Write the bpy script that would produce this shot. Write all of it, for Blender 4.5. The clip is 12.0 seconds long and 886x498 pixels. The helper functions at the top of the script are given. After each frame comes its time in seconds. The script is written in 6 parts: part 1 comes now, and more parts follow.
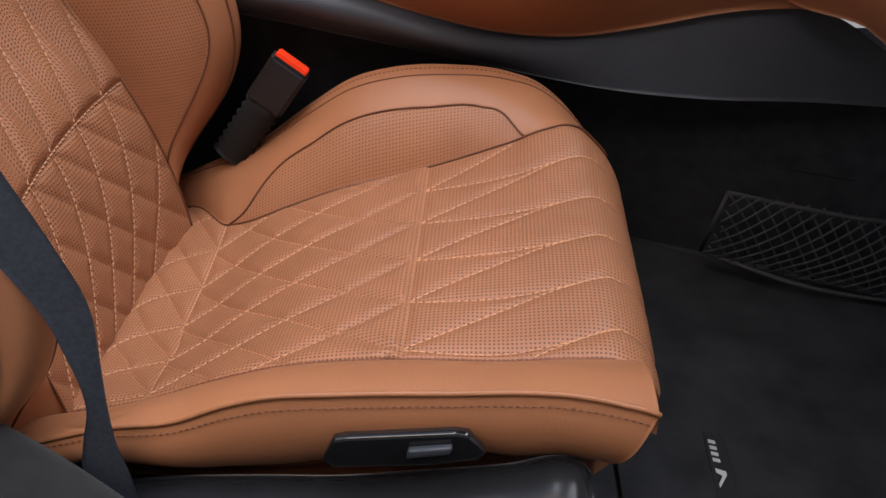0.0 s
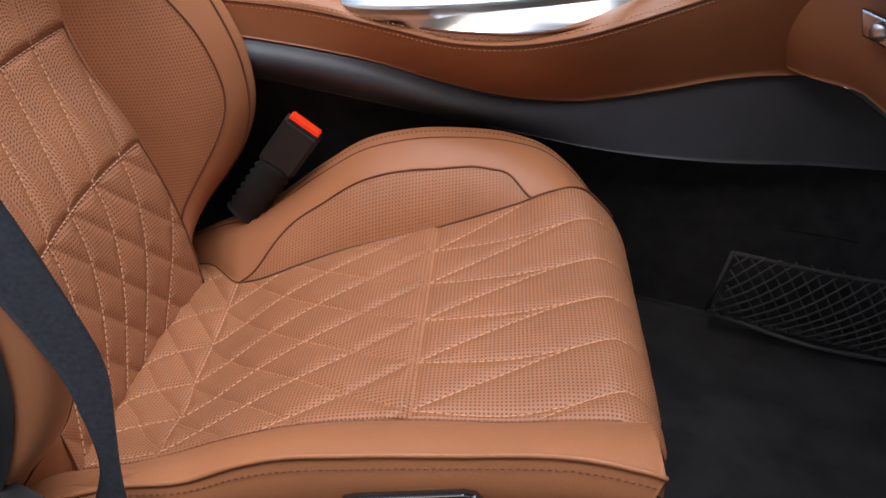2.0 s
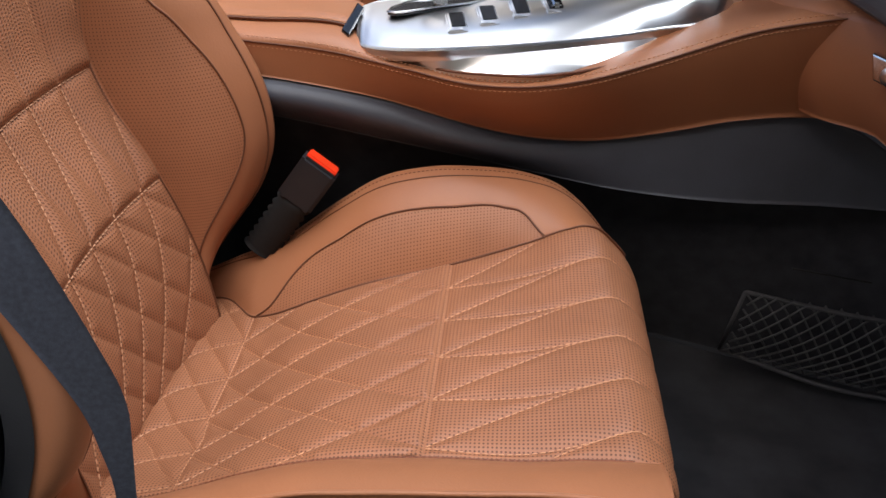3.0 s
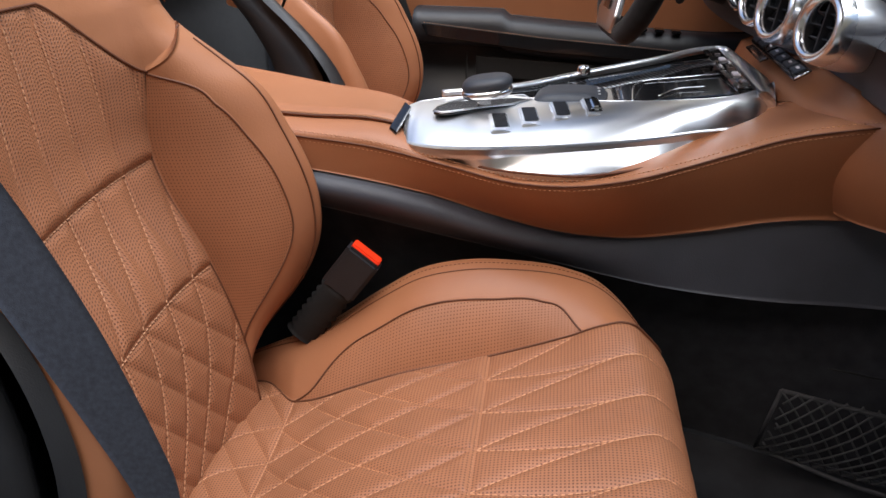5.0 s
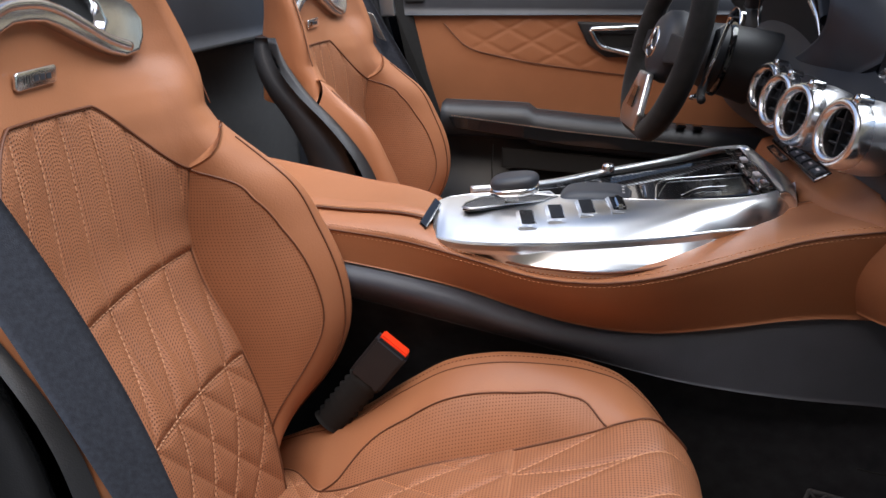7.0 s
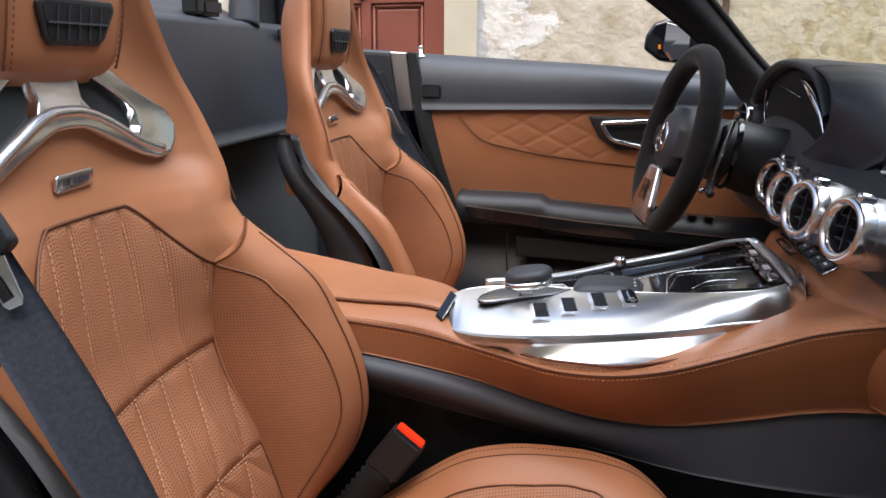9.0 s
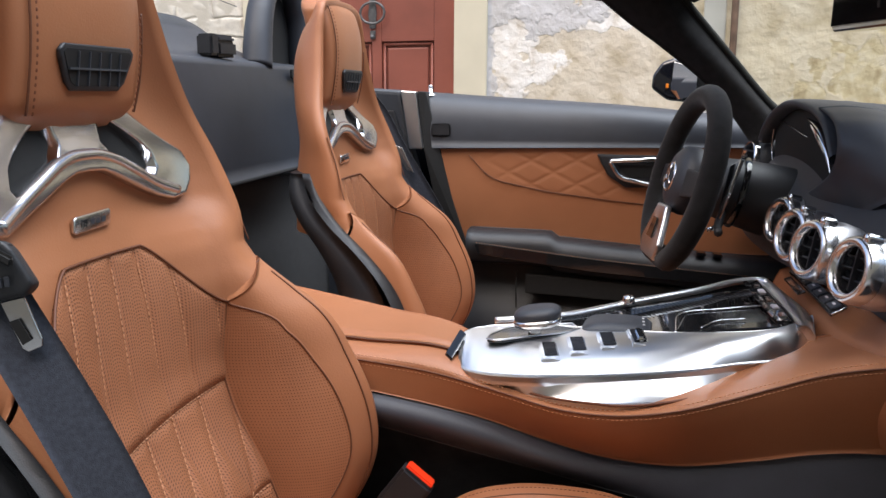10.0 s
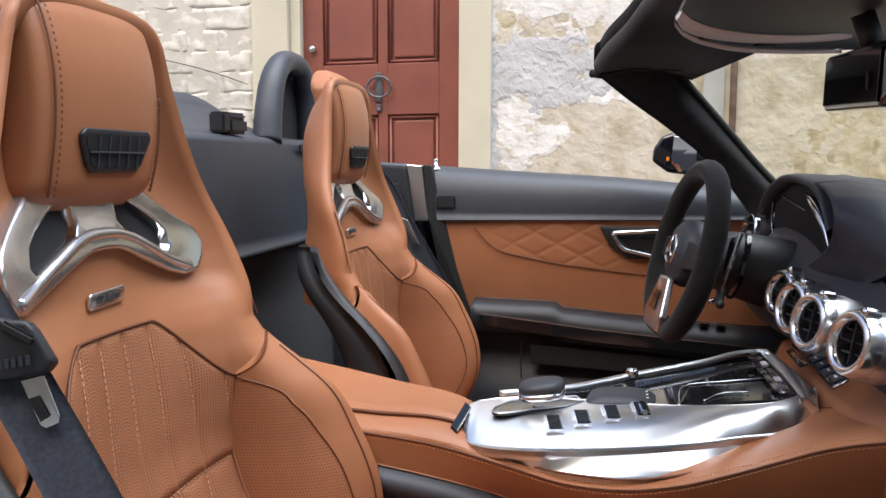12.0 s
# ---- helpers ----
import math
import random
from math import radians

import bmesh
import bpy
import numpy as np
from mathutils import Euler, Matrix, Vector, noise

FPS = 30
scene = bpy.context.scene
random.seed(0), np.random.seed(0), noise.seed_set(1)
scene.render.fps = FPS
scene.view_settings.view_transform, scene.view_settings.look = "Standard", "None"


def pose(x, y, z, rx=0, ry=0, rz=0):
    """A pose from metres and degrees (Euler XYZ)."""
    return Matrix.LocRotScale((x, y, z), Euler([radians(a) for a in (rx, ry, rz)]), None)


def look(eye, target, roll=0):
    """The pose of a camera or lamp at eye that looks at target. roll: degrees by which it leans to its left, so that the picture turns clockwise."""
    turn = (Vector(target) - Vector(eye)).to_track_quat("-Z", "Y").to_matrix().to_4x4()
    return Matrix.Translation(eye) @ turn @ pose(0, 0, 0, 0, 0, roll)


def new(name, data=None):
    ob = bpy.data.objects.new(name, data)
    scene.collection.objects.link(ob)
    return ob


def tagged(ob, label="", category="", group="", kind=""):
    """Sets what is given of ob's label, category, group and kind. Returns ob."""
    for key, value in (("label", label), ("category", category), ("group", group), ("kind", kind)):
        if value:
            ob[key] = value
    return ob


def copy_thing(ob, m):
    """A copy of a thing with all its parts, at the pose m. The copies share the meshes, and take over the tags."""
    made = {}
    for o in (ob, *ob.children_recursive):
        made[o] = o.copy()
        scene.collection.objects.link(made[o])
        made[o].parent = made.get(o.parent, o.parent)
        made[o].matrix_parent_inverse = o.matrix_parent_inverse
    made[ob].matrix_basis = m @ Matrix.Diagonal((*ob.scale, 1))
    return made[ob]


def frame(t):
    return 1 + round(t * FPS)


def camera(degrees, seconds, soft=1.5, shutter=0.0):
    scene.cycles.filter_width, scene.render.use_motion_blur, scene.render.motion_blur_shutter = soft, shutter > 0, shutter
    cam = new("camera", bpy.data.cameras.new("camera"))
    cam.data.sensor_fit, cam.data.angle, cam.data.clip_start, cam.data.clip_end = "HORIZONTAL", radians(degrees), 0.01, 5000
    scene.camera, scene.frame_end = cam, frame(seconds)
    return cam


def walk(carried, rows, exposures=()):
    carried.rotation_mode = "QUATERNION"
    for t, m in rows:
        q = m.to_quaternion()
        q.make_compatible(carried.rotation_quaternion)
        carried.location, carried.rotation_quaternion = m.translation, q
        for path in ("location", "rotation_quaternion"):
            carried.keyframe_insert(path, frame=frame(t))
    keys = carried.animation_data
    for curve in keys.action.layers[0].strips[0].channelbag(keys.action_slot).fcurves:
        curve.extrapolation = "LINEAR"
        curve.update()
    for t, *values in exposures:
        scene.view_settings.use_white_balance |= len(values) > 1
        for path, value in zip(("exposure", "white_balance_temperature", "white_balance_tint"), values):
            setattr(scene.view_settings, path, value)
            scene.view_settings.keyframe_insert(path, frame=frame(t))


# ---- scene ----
cam = camera(54.9, 12.0)

PATH = [
    (0, (0.072, -0.634, 0.703), (-0.053, 1.014, -0.424), -1.9),
    (0.5, (0.074, -0.635, 0.705), (-0.057, 1.022, -0.409), -2.0),
    (1, (0.073, -0.636, 0.709), (-0.061, 1.039, -0.376), -1.9),
    (1.5, (0.07, -0.639, 0.714), (-0.062, 1.054, -0.341), -1.7),
    (2, (0.07, -0.641, 0.718), (-0.069, 1.07, -0.308), -1.7),
    (2.5, (0.069, -0.644, 0.723), (-0.08, 1.083, -0.275), -1.6),
    (3, (0.069, -0.647, 0.727), (-0.101, 1.1, -0.232), -1.6),
    (5, (0.06, -0.663, 0.753), (-0.184, 1.156, -0.043), -1.0),
    (5.5, (0.059, -0.667, 0.76), (-0.205, 1.167, 0.007), -0.8),
    (6, (0.056, -0.671, 0.765), (-0.222, 1.178, 0.057), -0.7),
    (6.5, (0.056, -0.676, 0.77), (-0.236, 1.187, 0.102), -0.7),
    (7, (0.055, -0.68, 0.775), (-0.245, 1.198, 0.156), -0.6),
    (9, (0.058, -0.703, 0.794), (-0.283, 1.22, 0.362), -0.7),
    (9.5, (0.058, -0.707, 0.797), (-0.295, 1.221, 0.4), -0.7),
    (10, (0.059, -0.712, 0.802), (-0.305, 1.222, 0.449), -0.7),
    (10.5, (0.06, -0.719, 0.805), (-0.311, 1.224, 0.503), -0.7),
    (11, (0.061, -0.725, 0.809), (-0.314, 1.223, 0.554), -0.8),
    (11.5, (0.062, -0.73, 0.812), (-0.315, 1.222, 0.595), -0.8),
    (12, (0.063, -0.732, 0.813), (-0.315, 1.222, 0.617), -0.8),
]
walk(cam, [(t, look(eye, target, roll)) for t, eye, target, roll in PATH], exposures=((0.0, 0.88), (3.0, 0.96), (7.0, 1.03), (12.0, 1.06)))

# ---- world and light ----
world = bpy.data.worlds.new("sky_world")
world.use_nodes = True
scene.world = world
wn = world.node_tree
sky = wn.nodes.new("ShaderNodeTexSky")
sky.sky_type = "NISHITA"
sky.sun_disc = False
sky.sun_elevation = radians(52)
sky.sun_rotation = radians(200)
sky.air_density = 1.0
sky.dust_density = 3.0
wn.links.new(sky.outputs[0], wn.nodes["Background"].inputs[0])
wn.nodes["Background"].inputs[1].default_value = 0.15
sun_data = bpy.data.lights.new("sun", "SUN")
sun_data.energy = 3.1
sun_data.angle = radians(60)
sun_data.color = (0.90, 0.94, 1.0)
sun = new("sun", sun_data)
sun.matrix_world = look((1.4, 0.4, 4.0), (0, 0.4, 0))



# ---- materials ----
def material(name, base, rough=0.5, metal=0.0, var=0.12, scale=14.0, grain=0.0, grain_scale=400.0, spec=0.5, sheen=0.0, coat=0.0, second=None, aniso=0.0):
    m = bpy.data.materials.new(name)
    m.use_nodes = True
    nt = m.node_tree
    b = nt.nodes["Principled BSDF"]
    tc = nt.nodes.new("ShaderNodeTexCoord")
    n1 = nt.nodes.new("ShaderNodeTexNoise")
    n1.inputs["Scale"].default_value = scale
    n1.inputs["Detail"].default_value = 5
    nt.links.new(tc.outputs["Object"], n1.inputs["Vector"])
    ramp = nt.nodes.new("ShaderNodeValToRGB")
    hi = second or tuple(min(1, c * (1 + var)) for c in base)
    lo = tuple(c * (1 - var) for c in base)
    ramp.color_ramp.elements[0].position, ramp.color_ramp.elements[1].position = 0.3, 0.7
    ramp.color_ramp.elements[0].color, ramp.color_ramp.elements[1].color = (*lo, 1), (*hi, 1)
    nt.links.new(n1.outputs["Fac"], ramp.inputs[0])
    nt.links.new(ramp.outputs[0], b.inputs["Base Color"])
    b.inputs["Roughness"].default_value = rough
    b.inputs["Metallic"].default_value = metal
    b.inputs["Specular IOR Level"].default_value = spec
    b.inputs["Sheen Weight"].default_value = sheen
    b.inputs["Coat Weight"].default_value = coat
    b.inputs["Anisotropic"].default_value = aniso
    if grain:
        n2 = nt.nodes.new("ShaderNodeTexNoise")
        n2.inputs["Scale"].default_value = grain_scale
        n2.inputs["Detail"].default_value = 4
        nt.links.new(tc.outputs["Object"], n2.inputs["Vector"])
        bump = nt.nodes.new("ShaderNodeBump")
        bump.inputs["Strength"].default_value = grain
        bump.inputs["Distance"].default_value = 0.0006
        nt.links.new(n2.outputs["Fac"], bump.inputs["Height"])
        nt.links.new(bump.outputs[0], b.inputs["Normal"])
    return m


def perforated(name, base, pitch=0.0035, dot=0.21, hole=(0.13, 0.046, 0.019), rough=0.5):
    """Leather with punched holes on a grid, from the panel's own u and v in metres."""
    m = material(name, base, rough, 0, 0.07, 20, 0.25, 500, 0.5, 0.0)
    nt = m.node_tree
    b = nt.nodes["Principled BSDF"]
    old = b.inputs["Base Color"].links[0].from_socket
    uv = nt.nodes.new("ShaderNodeUVMap")
    sc = nt.nodes.new("ShaderNodeVectorMath")
    sc.operation = "SCALE"
    sc.inputs["Scale"].default_value = 1 / pitch
    nt.links.new(uv.outputs[0], sc.inputs[0])
    fr = nt.nodes.new("ShaderNodeVectorMath")
    fr.operation = "FRACTION"
    nt.links.new(sc.outputs[0], fr.inputs[0])
    ds = nt.nodes.new("ShaderNodeVectorMath")
    ds.operation = "DISTANCE"
    ds.inputs[1].default_value = (0.5, 0.5, 0)
    nt.links.new(fr.outputs[0], ds.inputs[0])
    mr = nt.nodes.new("ShaderNodeMapRange")
    mr.inputs["From Min"].default_value = dot
    mr.inputs["From Max"].default_value = dot + 0.1
    mr.inputs["To Min"].default_value = 1
    mr.inputs["To Max"].default_value = 0
    nt.links.new(ds.outputs["Value"], mr.inputs[0])
    mix = nt.nodes.new("ShaderNodeMix")
    mix.data_type = "RGBA"
    mix.inputs["B"].default_value = (*hole, 1)
    nt.links.new(mr.outputs[0], mix.inputs["Factor"])
    nt.links.new(old, mix.inputs["A"])
    nt.links.new(mix.outputs["Result"], b.inputs["Base Color"])
    bump = nt.nodes.new("ShaderNodeBump")
    bump.inputs["Strength"].default_value = 0.5
    bump.inputs["Distance"].default_value = 0.0008
    bump.invert = True
    nt.links.new(mr.outputs[0], bump.inputs["Height"])
    nt.links.new(b.inputs["Normal"].links[0].from_socket, bump.inputs["Normal"])
    nt.links.new(bump.outputs[0], b.inputs["Normal"])
    return m


TAN = (0.356, 0.143, 0.066)
LEATHER = material("tan_leather", TAN, 0.40, 0, 0.06, 9, 0.35, 420, 0.36, 0.0)
LEATHER_PERF = perforated("perforated_tan_leather", TAN)
LEATHER_FINE = perforated("finely_perforated_tan_leather", (0.352, 0.138, 0.061), 0.0036, 0.16, (0.15, 0.045, 0.015))
# Real brown for the piping; the same tone stands for shade under the skirt.
LEATHER_DARK = material("brown_piping_and_skirt_shade", (0.2, 0.065, 0.028), 0.5, 0, 0.1, 30, 0.2)
THREAD = material("pale_thread", (0.55, 0.26, 0.13), 0.6, 0, 0.1, 200)
THREAD_DARK = material("brown_thread", (0.16, 0.05, 0.02), 0.6, 0, 0.1, 200)
SEAM = material("seam_shadow_leather", (0.125, 0.042, 0.017), 0.6, 0, 0.1, 60)
PLASTIC = material("anthracite_soft_plastic", (0.017, 0.018, 0.021), 0.5, 0, 0.12, 30, 0.4, 700)
PLASTIC_GREY = material("slate_grey_soft_plastic", (0.034, 0.038, 0.047), 0.5, 0, 0.1, 20, 0.4, 700)
MOULDING = material("dark_grey_moulding", (0.050, 0.055, 0.070), 0.5, 0, 0.1, 20, 0.4, 700)
KEY_DARK = material("dark_grey_keys", (0.016, 0.016, 0.018), 0.25, 0, 0.1, 60, 0, 1, 0.25)
PLASTIC_GLOSS = material("black_gloss_plastic", (0.008, 0.008, 0.009), 0.12, 0, 0.1, 30, 0, 1, 0.5, 0, 0.5)
SUEDE = material("black_suede", (0.014, 0.0135, 0.014), 0.9, 0, 0.25, 60, 0.5, 900, 0.2, 0.12)
CARPET = material("black_carpet", (0.036, 0.037, 0.043), 0.95, 0, 0.22, 40, 1.0, 1200, 0.1, 0.04)
MAT = material("black_velour_mat", (0.034, 0.035, 0.040), 0.95, 0, 0.3, 18, 0.8, 1300, 0.1, 0.05)
NET_CORD = material("charcoal_elastic_net", (0.05, 0.05, 0.055), 0.7, 0, 0.2, 100)
CORD = material("black_elastic_cord", (0.006, 0.006, 0.006), 0.8, 0, 0.2, 100)
ALU = material("brushed_aluminium", (0.82, 0.82, 0.83), 0.31, 1.0, 0.02, 40, 0.03, 1500, 0.5, 0, 0, None, 0.6)
SATIN = material("satin_aluminium", (0.68, 0.68, 0.70), 0.27, 1.0, 0.03, 40, 0.03, 1500, 0.5, 0, 0, None, 0.5)
CHROME = material("satin_chrome", (0.72, 0.72, 0.73), 0.14, 1.0, 0.04, 40)
RING = material("satin_silver", (0.78, 0.78, 0.79), 0.22, 1.0, 0.05, 50)
STEEL = material("tongue_steel", (0.6, 0.6, 0.6), 0.25, 1.0, 0.05, 60)
PIANO = material("black_lacquer", (0.012, 0.012, 0.013), 0.08, 0, 0.1, 30, 0, 1, 0.5, 0, 1.0)
RED = material("red_button_plastic", (0.85, 0.05, 0.012), 0.35, 0, 0.05, 60)
WEB = material("black_woven_webbing", (0.044, 0.049, 0.063), 0.6, 0, 0.2, 300, 0.6, 1200, 0.15, 0.03)
WHITE = material("white_print", (0.7, 0.7, 0.7), 0.5, 0, 0.05, 90)
LIGHT_GREY = material("pale_grey_plastic", (0.66, 0.61, 0.62), 0.5, 0, 0.06, 40)
SCREEN_DARK = material("dark_display_glass", (0.004, 0.005, 0.007), 0.1, 0, 0.2, 8, 0, 1, 0.5, 0, 0.6)
GREEN_LINE = material("teal_map_line", (0.02, 0.10, 0.085), 0.4, 0, 0.3, 50)
AMBER = material("amber_lamp_plastic", (0.9, 0.25, 0.02), 0.3)
MIRROR = material("mirror_glass", (0.85, 0.85, 0.85), 0.02, 1.0, 0.0, 5)
IRON = material("weathered_iron", (0.14, 0.14, 0.14), 0.5, 0.7, 0.3, 60, 0.5, 300)
DOOR_PAINT = material("oxblood_door_paint", (0.25, 0.072, 0.046), 0.5, 0, 0.14, 6, 0.4, 120)
CREAM = material("cream_painted_plaster", (0.62, 0.56, 0.42), 0.8, 0, 0.05, 5, 0.6, 90)
PAVING = material("grey_paving", (0.15, 0.145, 0.135), 0.85, 0, 0.2, 3, 0.8, 60)
BODY = material("dark_car_paint", (0.01, 0.011, 0.016), 0.15, 0.3, 0.1, 10, 0, 1, 0.5, 0, 1.0)


def glass(name, tint, gloss=0.04):
    """A thin pane: light passes straight through with a slight tint, and a little is mirrored."""
    m = bpy.data.materials.new(name)
    m.use_nodes = True
    nt = m.node_tree
    nt.nodes.remove(nt.nodes["Principled BSDF"])
    clear = nt.nodes.new("ShaderNodeBsdfTransparent")
    clear.inputs["Color"].default_value = (*tint, 1)
    shine = nt.nodes.new("ShaderNodeBsdfGlossy")
    shine.inputs["Roughness"].default_value = 0.02
    mix = nt.nodes.new("ShaderNodeMixShader")
    mix.inputs[0].default_value = gloss
    nt.links.new(clear.outputs[0], mix.inputs[1])
    nt.links.new(shine.outputs[0], mix.inputs[2])
    nt.links.new(mix.outputs[0], nt.nodes["Material Output"].inputs[0])
    return m


CLEAR = glass("clear_glass", (0.97, 0.98, 0.98))
SCREEN_GLASS = glass("tinted_windscreen_glass", (0.88, 0.90, 0.83))


def wall_material():
    """Old rendered stone wall: cream plaster, ochre stone where it has fallen off, pale grey patches, cracks."""
    m = bpy.data.materials.new("flaking_plaster_wall")
    m.use_nodes = True
    nt = m.node_tree
    b = nt.nodes["Principled BSDF"]
    tc = nt.nodes.new("ShaderNodeTexCoord")

    def noise_tex(scale, detail, dist=0.0):
        n = nt.nodes.new("ShaderNodeTexNoise")
        n.inputs["Scale"].default_value = scale
        n.inputs["Detail"].default_value = detail
        n.inputs["Distortion"].default_value = dist
        nt.links.new(tc.outputs["Object"], n.inputs["Vector"])
        return n

    def ramp_of(n, stops):
        r = nt.nodes.new("ShaderNodeValToRGB")
        while len(r.color_ramp.elements) < len(stops):
            r.color_ramp.elements.new(0.5)
        for e, (p, c) in zip(r.color_ramp.elements, stops):
            e.position, e.color = p, (*c, 1)
        nt.links.new(n.outputs["Fac"], r.inputs[0])
        return r

    fine = ramp_of(noise_tex(7, 11, 0.3), [(0.32, (0.47, 0.39, 0.27)), (0.48, (0.60, 0.52, 0.40)), (0.7, (0.68, 0.61, 0.50))])
    ochre = ramp_of(noise_tex(16, 10, 0.5), [(0.3, (0.42, 0.33, 0.20)), (0.5, (0.58, 0.49, 0.33)), (0.7, (0.66, 0.59, 0.46))])
    white = ramp_of(noise_tex(13, 11, 0.2), [(0.3, (0.58, 0.51, 0.42)), (0.45, (0.76, 0.71, 0.64)), (0.7, (0.82, 0.79, 0.74))])
    grey = ramp_of(noise_tex(8, 10, 0.2), [(0.3, (0.50, 0.48, 0.46)), (0.7, (0.62, 0.60, 0.59))])
    place = nt.nodes.new("ShaderNodeNewGeometry")
    edge_noise = noise_tex(9, 12, 0.25)
    colour, height = fine.outputs[0], None

    def math_of(kind, a, c):
        n = nt.nodes.new("ShaderNodeMath")
        n.operation = kind
        for k, v in enumerate((a, c)):
            if isinstance(v, (int, float)):
                n.inputs[k].default_value = v
            else:
                nt.links.new(v, n.inputs[k])
        return n.outputs[0]

    # ragged areas where one coat has come off another: middle x, z, half width, half height, colour, relief
    for cx, cz, rx, rz, col, deep in (
        (1.45, 0.82, 0.45, 0.24, ochre, -0.6), (2.6, 1.3, 0.7, 0.5, ochre, -0.6),
        (-0.12, 1.66, 0.55, 0.24, white, 0.7), (-0.43, 1.02, 0.15, 0.24, white, 0.7), (-0.26, 0.93, 0.13, 0.08, white, 0.5), (0.02, 1.15, 0.16, 0.05, white, 0.6),
        (-0.24, 1.31, 0.40, 0.13, grey, 0.9), (-0.18, 1.20, 0.16, 0.11, grey, 0.9), (0.12, 1.34, 0.2, 0.1, grey, 0.9), (-0.50, 0.88, 0.035, 0.2, grey, 0.9),
        (-0.42, 1.52, 0.05, 0.05, ochre, -0.4),
    ):
        sub = nt.nodes.new("ShaderNodeVectorMath")
        sub.operation = "SUBTRACT"
        nt.links.new(place.outputs["Position"], sub.inputs[0])
        sub.inputs[1].default_value = (cx, 0, cz)
        sca = nt.nodes.new("ShaderNodeVectorMath")
        sca.operation = "MULTIPLY"
        nt.links.new(sub.outputs[0], sca.inputs[0])
        sca.inputs[1].default_value = (1 / rx, 0, 1 / rz)
        ln = nt.nodes.new("ShaderNodeVectorMath")
        ln.operation = "LENGTH"
        nt.links.new(sca.outputs[0], ln.inputs[0])
        wob = math_of("MULTIPLY", math_of("SUBTRACT", edge_noise.outputs["Fac"], 0.5), 3.2)
        far = math_of("ADD", ln.outputs["Value"], wob)
        mr = nt.nodes.new("ShaderNodeMapRange")
        mr.inputs["From Min"].default_value, mr.inputs["From Max"].default_value = 1.10, 0.96
        nt.links.new(far, mr.inputs[0])
        mix = nt.nodes.new("ShaderNodeMix")
        mix.data_type = "RGBA"
        nt.links.new(mr.outputs[0], mix.inputs["Factor"])
        nt.links.new(colour, mix.inputs["A"])
        nt.links.new(col.outputs[0], mix.inputs["B"])
        colour = mix.outputs["Result"]
        step = math_of("MULTIPLY", mr.outputs[0], deep)
        height = step if height is None else math_of("ADD", height, step)
    nt.links.new(colour, b.inputs["Base Color"])
    b.inputs["Roughness"].default_value = 0.95
    bump = nt.nodes.new("ShaderNodeBump")
    bump.inputs["Strength"].default_value = 0.9
    bump.inputs["Distance"].default_value = 0.012
    nt.links.new(noise_tex(24, 13, 0.1).outputs["Fac"], bump.inputs["Height"])
    bump2 = nt.nodes.new("ShaderNodeBump")
    bump2.inputs["Strength"].default_value = 0.5
    bump2.inputs["Distance"].default_value = 0.006
    nt.links.new(height, bump2.inputs["Height"])
    nt.links.new(bump.outputs[0], bump2.inputs["Normal"])
    nt.links.new(bump2.outputs[0], b.inputs["Normal"])
    return m


WALL = wall_material()
PATCH_GREY = material("pale_grey_render_patch", (0.50, 0.49, 0.47), 0.9, 0, 0.12, 6, 0.9, 60)
PATCH_CREAM = material("flaked_cream_plaster", (0.74, 0.68, 0.55), 0.95, 0, 0.14, 14, 1.0, 50)
STONE = material("pale_sandstone", (0.70, 0.64, 0.55), 0.95, 0, 0.14, 30, 1.0, 140)
BLOCK_PLASTER = material("ochre_block_plaster", (0.30, 0.25, 0.18), 0.9, 0, 0.15, 3, 0.8, 60)
RUST = material("rusty_brown_pipe", (0.15, 0.09, 0.065), 0.7, 0, 0.3, 20, 0.5, 200)
MORTAR = material("pale_mortar", (0.60, 0.54, 0.45), 0.95, 0, 0.1, 12, 0.8, 60)


# ---- building helpers ----
def table(pairs):
    """A smooth function through (x, value) pairs."""
    xs = np.array([p[0] for p in pairs], float)
    ys = np.array([p[1] for p in pairs], float)
    d = np.gradient(ys, xs)

    def f(x):
        x = np.clip(np.asarray(x, float), xs[0], xs[-1])
        i = np.clip(np.searchsorted(xs, x) - 1, 0, len(xs) - 2)
        h = xs[i + 1] - xs[i]
        s = (x - xs[i]) / h
        a, b2 = ys[i], ys[i + 1]
        return (2 * s**3 - 3 * s**2 + 1) * a + (s**3 - 2 * s**2 + s) * h * d[i] + (-2 * s**3 + 3 * s**2) * b2 + (s**3 - s**2) * h * d[i + 1]

    return f


def path3(points, n):
    """n points on a smooth curve through the given ones."""
    p = np.array(points, float)
    s = np.r_[0, np.cumsum(np.linalg.norm(np.diff(p, axis=0), axis=1))]
    q = np.linspace(0, s[-1], n)
    return np.stack([table(list(zip(s, p[:, k])))(q) for k in range(3)], 1)


def cols(parts, axis=1):
    """Stacks arrays and numbers, spread to one shape, as columns."""
    return np.stack(np.broadcast_arrays(*[np.asarray(p, float) for p in parts]), axis)


